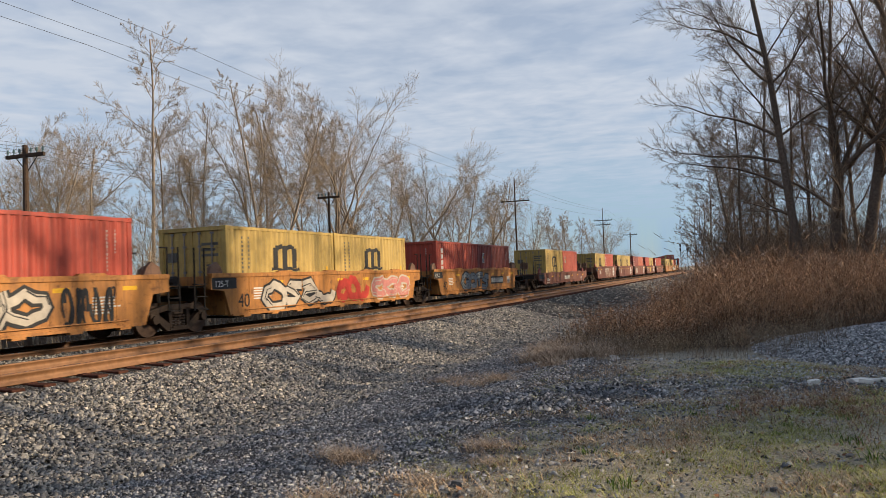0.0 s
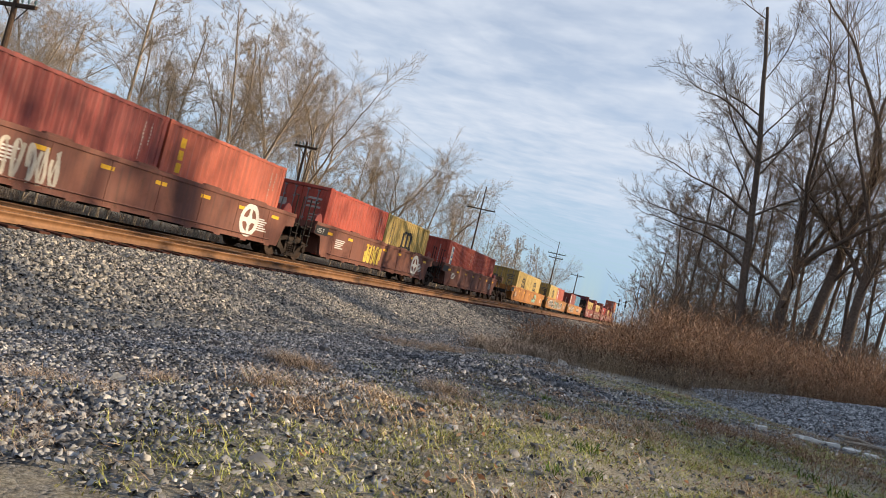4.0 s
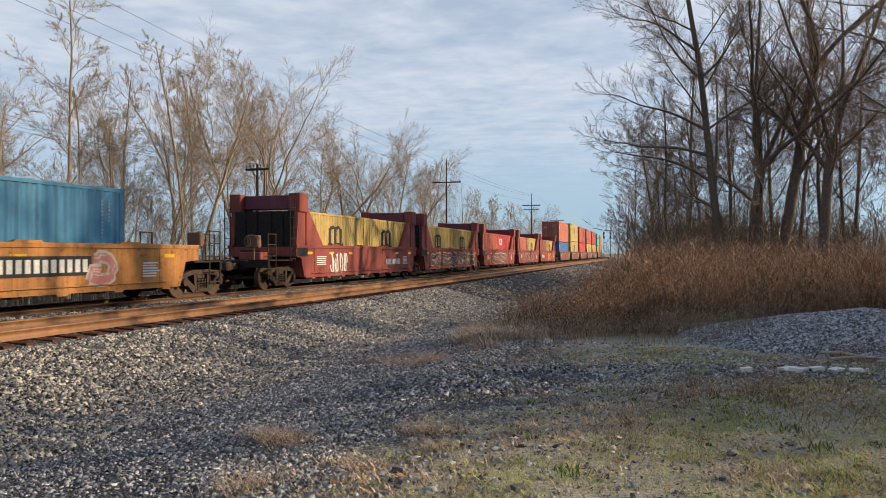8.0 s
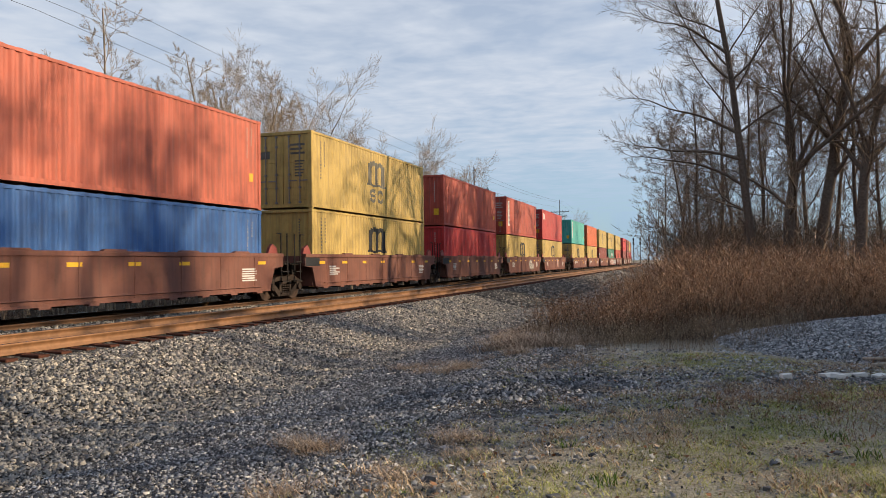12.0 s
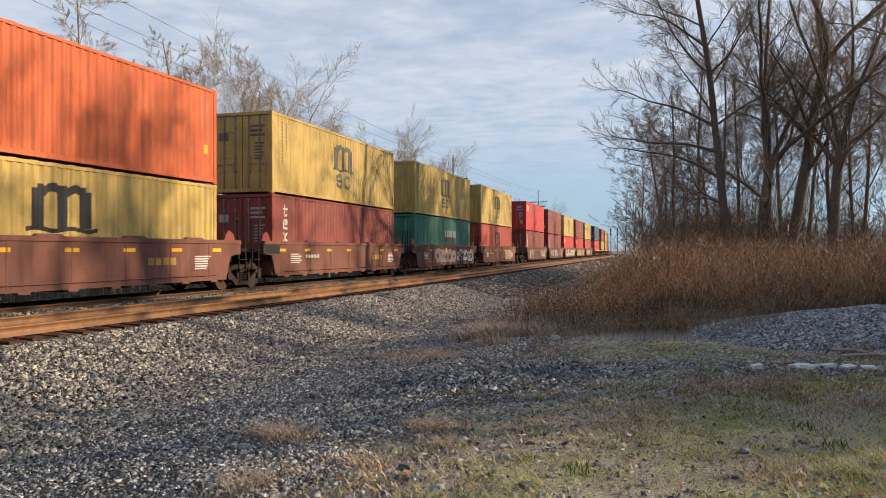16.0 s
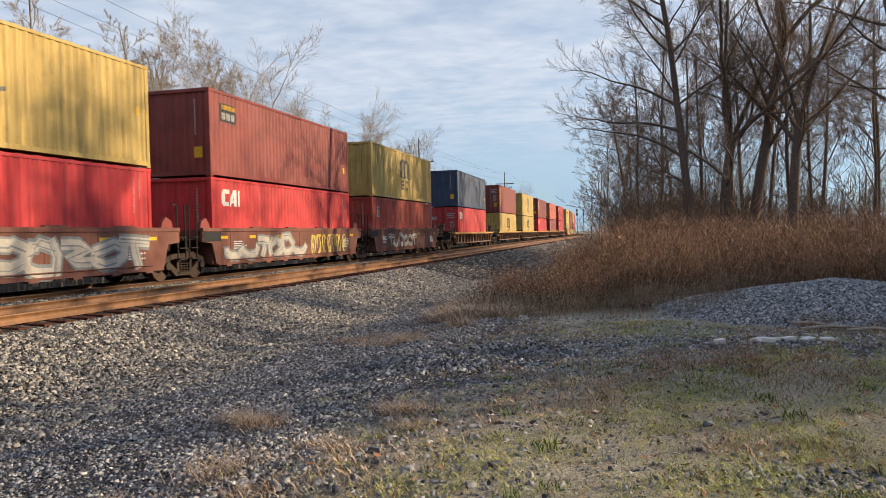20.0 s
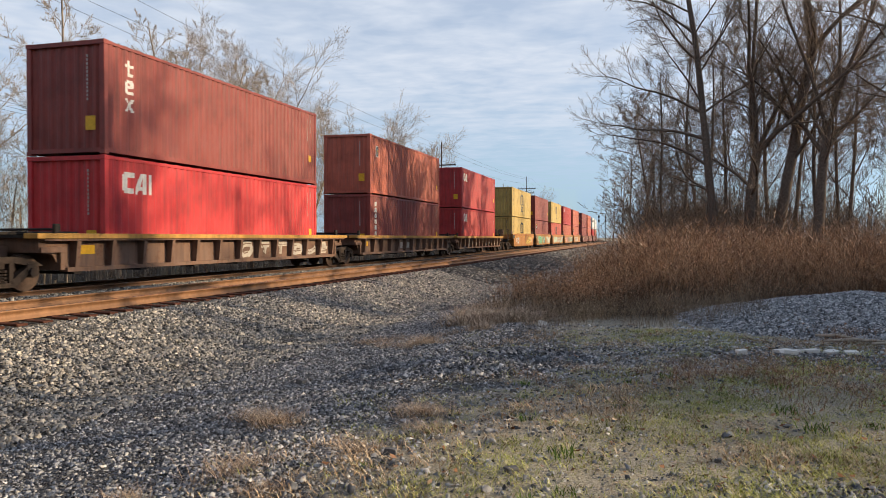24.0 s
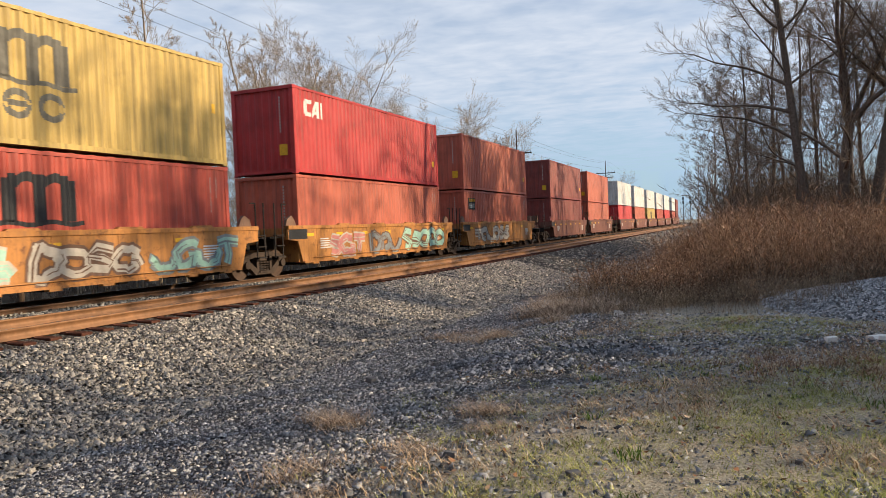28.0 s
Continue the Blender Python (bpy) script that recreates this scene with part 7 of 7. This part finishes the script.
# ---- poles, wires and signals ----
def utility_pole(x, y, H, arms, label, spike=0.0, r=0.13):
    z0 = float(ground_z(x, y))
    root = tagged(new("utility_pole"), label, "pole", "poles along the line")
    root.matrix_basis = pose(x, y, z0 - 0.2, 0, 0, 2)
    bm = bmesh.new()
    cyl(bm, (0, 0, 0), (0, 0, H + spike), r, r * 0.75 if not spike else 0.05, 10)
    part("shaft", bm, "pole", root)
    for h, w in arms:
        bm = bmesh.new()
        box(bm, -w, w, -0.05, 0.05, h - 0.06, h + 0.06, 0.008)
        arm = part("crossarm", bm, "pole", root)
        for s in (-1, 1):
            bm = bmesh.new()
            cyl(bm, (s * w * 0.6, 0.06, h), (0, 0.06, h - 0.55), 0.018, n=5)
            part("brace", bm, "grime", arm)
        for q in (-0.92, -0.6, -0.3, 0.3, 0.6, 0.92):
            bm = bmesh.new()
            cyl(bm, (q * w, 0, h + 0.06), (q * w, 0, h + 0.13), 0.02, n=6)
            cyl(bm, (q * w, 0, h + 0.13), (q * w, 0, h + 0.24), 0.045, 0.03, n=8)
            part("insulator", bm, "glassins", arm)
    return root


utility_pole(-22.0, 17.5, 7.6, ((7.25, 0.85),), "weathered wooden pole with one crossarm", 0, 0.11)
utility_pole(-22.0, 36.7, 7.7, ((7.40, 0.7),), "weathered wooden pole with one crossarm", 0, 0.085)
utility_pole(-23.0, 75.7, 10.6, ((10.2, 1.55),), "tall wooden pole with a crossarm and a spike top", 2.0)
utility_pole(-23.0, 124.0, 11.0, ((10.6, 1.5), (9.9, 1.2)), "tall wooden pole with two crossarms", 1.6)
utility_pole(-25.0, 165.0, 10.4, ((9.9, 1.5),), "tall wooden pole with a crossarm")


def wire(name, pts, sag, r):
    cu = bpy.data.curves.new(name, "CURVE")
    cu.dimensions, cu.bevel_depth, cu.bevel_resolution = "3D", r, 0
    sp = cu.splines.new("POLY")
    P = []
    for (a_, b_) in zip(pts[:-1], pts[1:]):
        for t in np.linspace(0, 1, 14, endpoint=False):
            p = [a_[q] + (b_[q] - a_[q]) * t for q in range(3)]
            p[2] -= sag * 4 * t * (1 - t)
            P.append(p)
    P.append(pts[-1])
    sp.points.add(len(P) - 1)
    for pt_, p in zip(sp.points, P):
        pt_.co = (*p, 1)
    tmp = bpy.data.objects.new(name, cu)
    scene.collection.objects.link(tmp)
    me = bpy.data.meshes.new_from_object(tmp)
    bpy.data.objects.remove(tmp)
    me.materials.append(M["wire"])
    return tagged(mesh_part(name, me), "thin dark overhead wire strung along the line", "wire", "overhead wires")


wire("overhead_wire", [(-24.2, -25, 12.6), (-24.0, 22, 11.0), (-24.0, 75.7, 9.6), (-24.0, 124, 10.2), (-26.0, 165, 9.6)], 0.35, 0.009)
wire("overhead_wire", [(-23.8, -25, 13.0), (-24.0, 24, 11.5), (-23.0, 75.7, 10.3), (-23.0, 124, 10.8), (-25.0, 165, 10.1)], 0.35, 0.009)
wire("overhead_wire", [(-22.4, -25, 13.4), (-22.6, 24, 11.9), (-22.0, 75.7, 10.3), (-22.0, 124, 10.8), (-24.0, 165, 10.1)], 0.35, 0.009)
for q in (-0.9, -0.3, 0.3, 0.9):
    wire("overhead_wire", [(-22 + q, -20, 6.0), (-22 + q, 17.5, 6.0), (-22 + q, 36.7, 6.15), (-23 + q, 75.7, 7.2)], 0.35, 0.006)

M["signal_black"] = plain("signal_black", (0.015, 0.015, 0.017), 0.6)
for x in (-31.3, -28.4):
    root = tagged(new("signal_mast"), "tall black railway signal mast with two heads", "signal", "signal masts")
    root.matrix_basis = pose(x, 345, -0.6)
    bm = bmesh.new()
    cyl(bm, (0, 0, 0), (0, 0, 11.5), 0.12, 0.09, 8)
    part("mast", bm, "signal_black", root)
    for h in (9.2, 11.0):
        bm = bmesh.new()
        box(bm, -0.35, 0.35, -0.35, -0.12, h - 0.65, h + 0.65, 0.1)
        for z in (-0.38, 0, 0.38):
            cyl(bm, (0, -0.55, h + z), (0, -0.30, h + z), 0.13, n=8)
        part("signal_head", bm, "signal_black", root)
    bm = bmesh.new()
    for yy in (0.25, 0.6):
        cyl(bm, (0, yy, 0.2), (0, yy, 10.5), 0.025, n=5)
    part("ladder", bm, "signal_black", root)

# ---- ties ----


def tie(bm):
    box(bm, -1.30, 1.30, -0.115, 0.115, -0.36, -0.182, 0.012)
    for s in (-1, 1):
        box(bm, s * 0.755 - 0.17, s * 0.755 + 0.17, -0.09, 0.09, -0.184, -0.170)


tie_mesh = shared("tie", "tie", "tie", tie)
tv = np.array([v.co[:] for v in tie_mesh.vertices])
rr = random.Random(9)
for nm, cx, near in (("far_track", FAR_X, 60), ("near_track", NEAR_X, 110)):
    root = track_roots[nm]
    y = -12.0
    while y < near:
        x, sl = cx - float(bend(y)), math.degrees(math.atan(float(np.interp(y, SY, SLOPE))))
        mesh_part("tie", tie_mesh, root, m=pose(x + rr.uniform(-0.05, 0.05), y, rr.uniform(-0.008, 0.004), 0, 0, sl + rr.uniform(-1, 1)))
        y += 0.52 + rr.uniform(-0.03, 0.03)
    ys = np.concatenate([np.arange(-500, -12, 0.53), np.arange(near, 700, 0.53)])
    bx = cube_v * np.array([1.3, 0.115, 0.09]) + np.array([0, 0, -0.272])
    pos = np.stack([cx - bend(ys), ys, np.zeros(len(ys))], -1)
    far = scatter(bx, cube_f, pos, np.ones((len(ys), 3)), np.tile(np.eye(3), (len(ys), 1, 1)), "far_ties", "tie")
    tagged(mesh_part("far_ties", far, root), kind="stuff")


# ---- movement ----
def motions():
    times = [0.0, 2.0, 4.0, 6.0, 8.0, 10.0, 12.0, 14.0, 16.0, 18.0, 20.0, 22.0, 24.0, 26.0, 28.0]
    for thing, s0, dx, dy, dz in moving:
        rows = []
        for t in times:
            c = s0 + 6.095 - 24.684 * t - 0.00261 * (t - 14) ** 2
            rows.append((t, on_track(c) @ pose(dx, dy, dz)))
        walk(thing, rows)


motions()
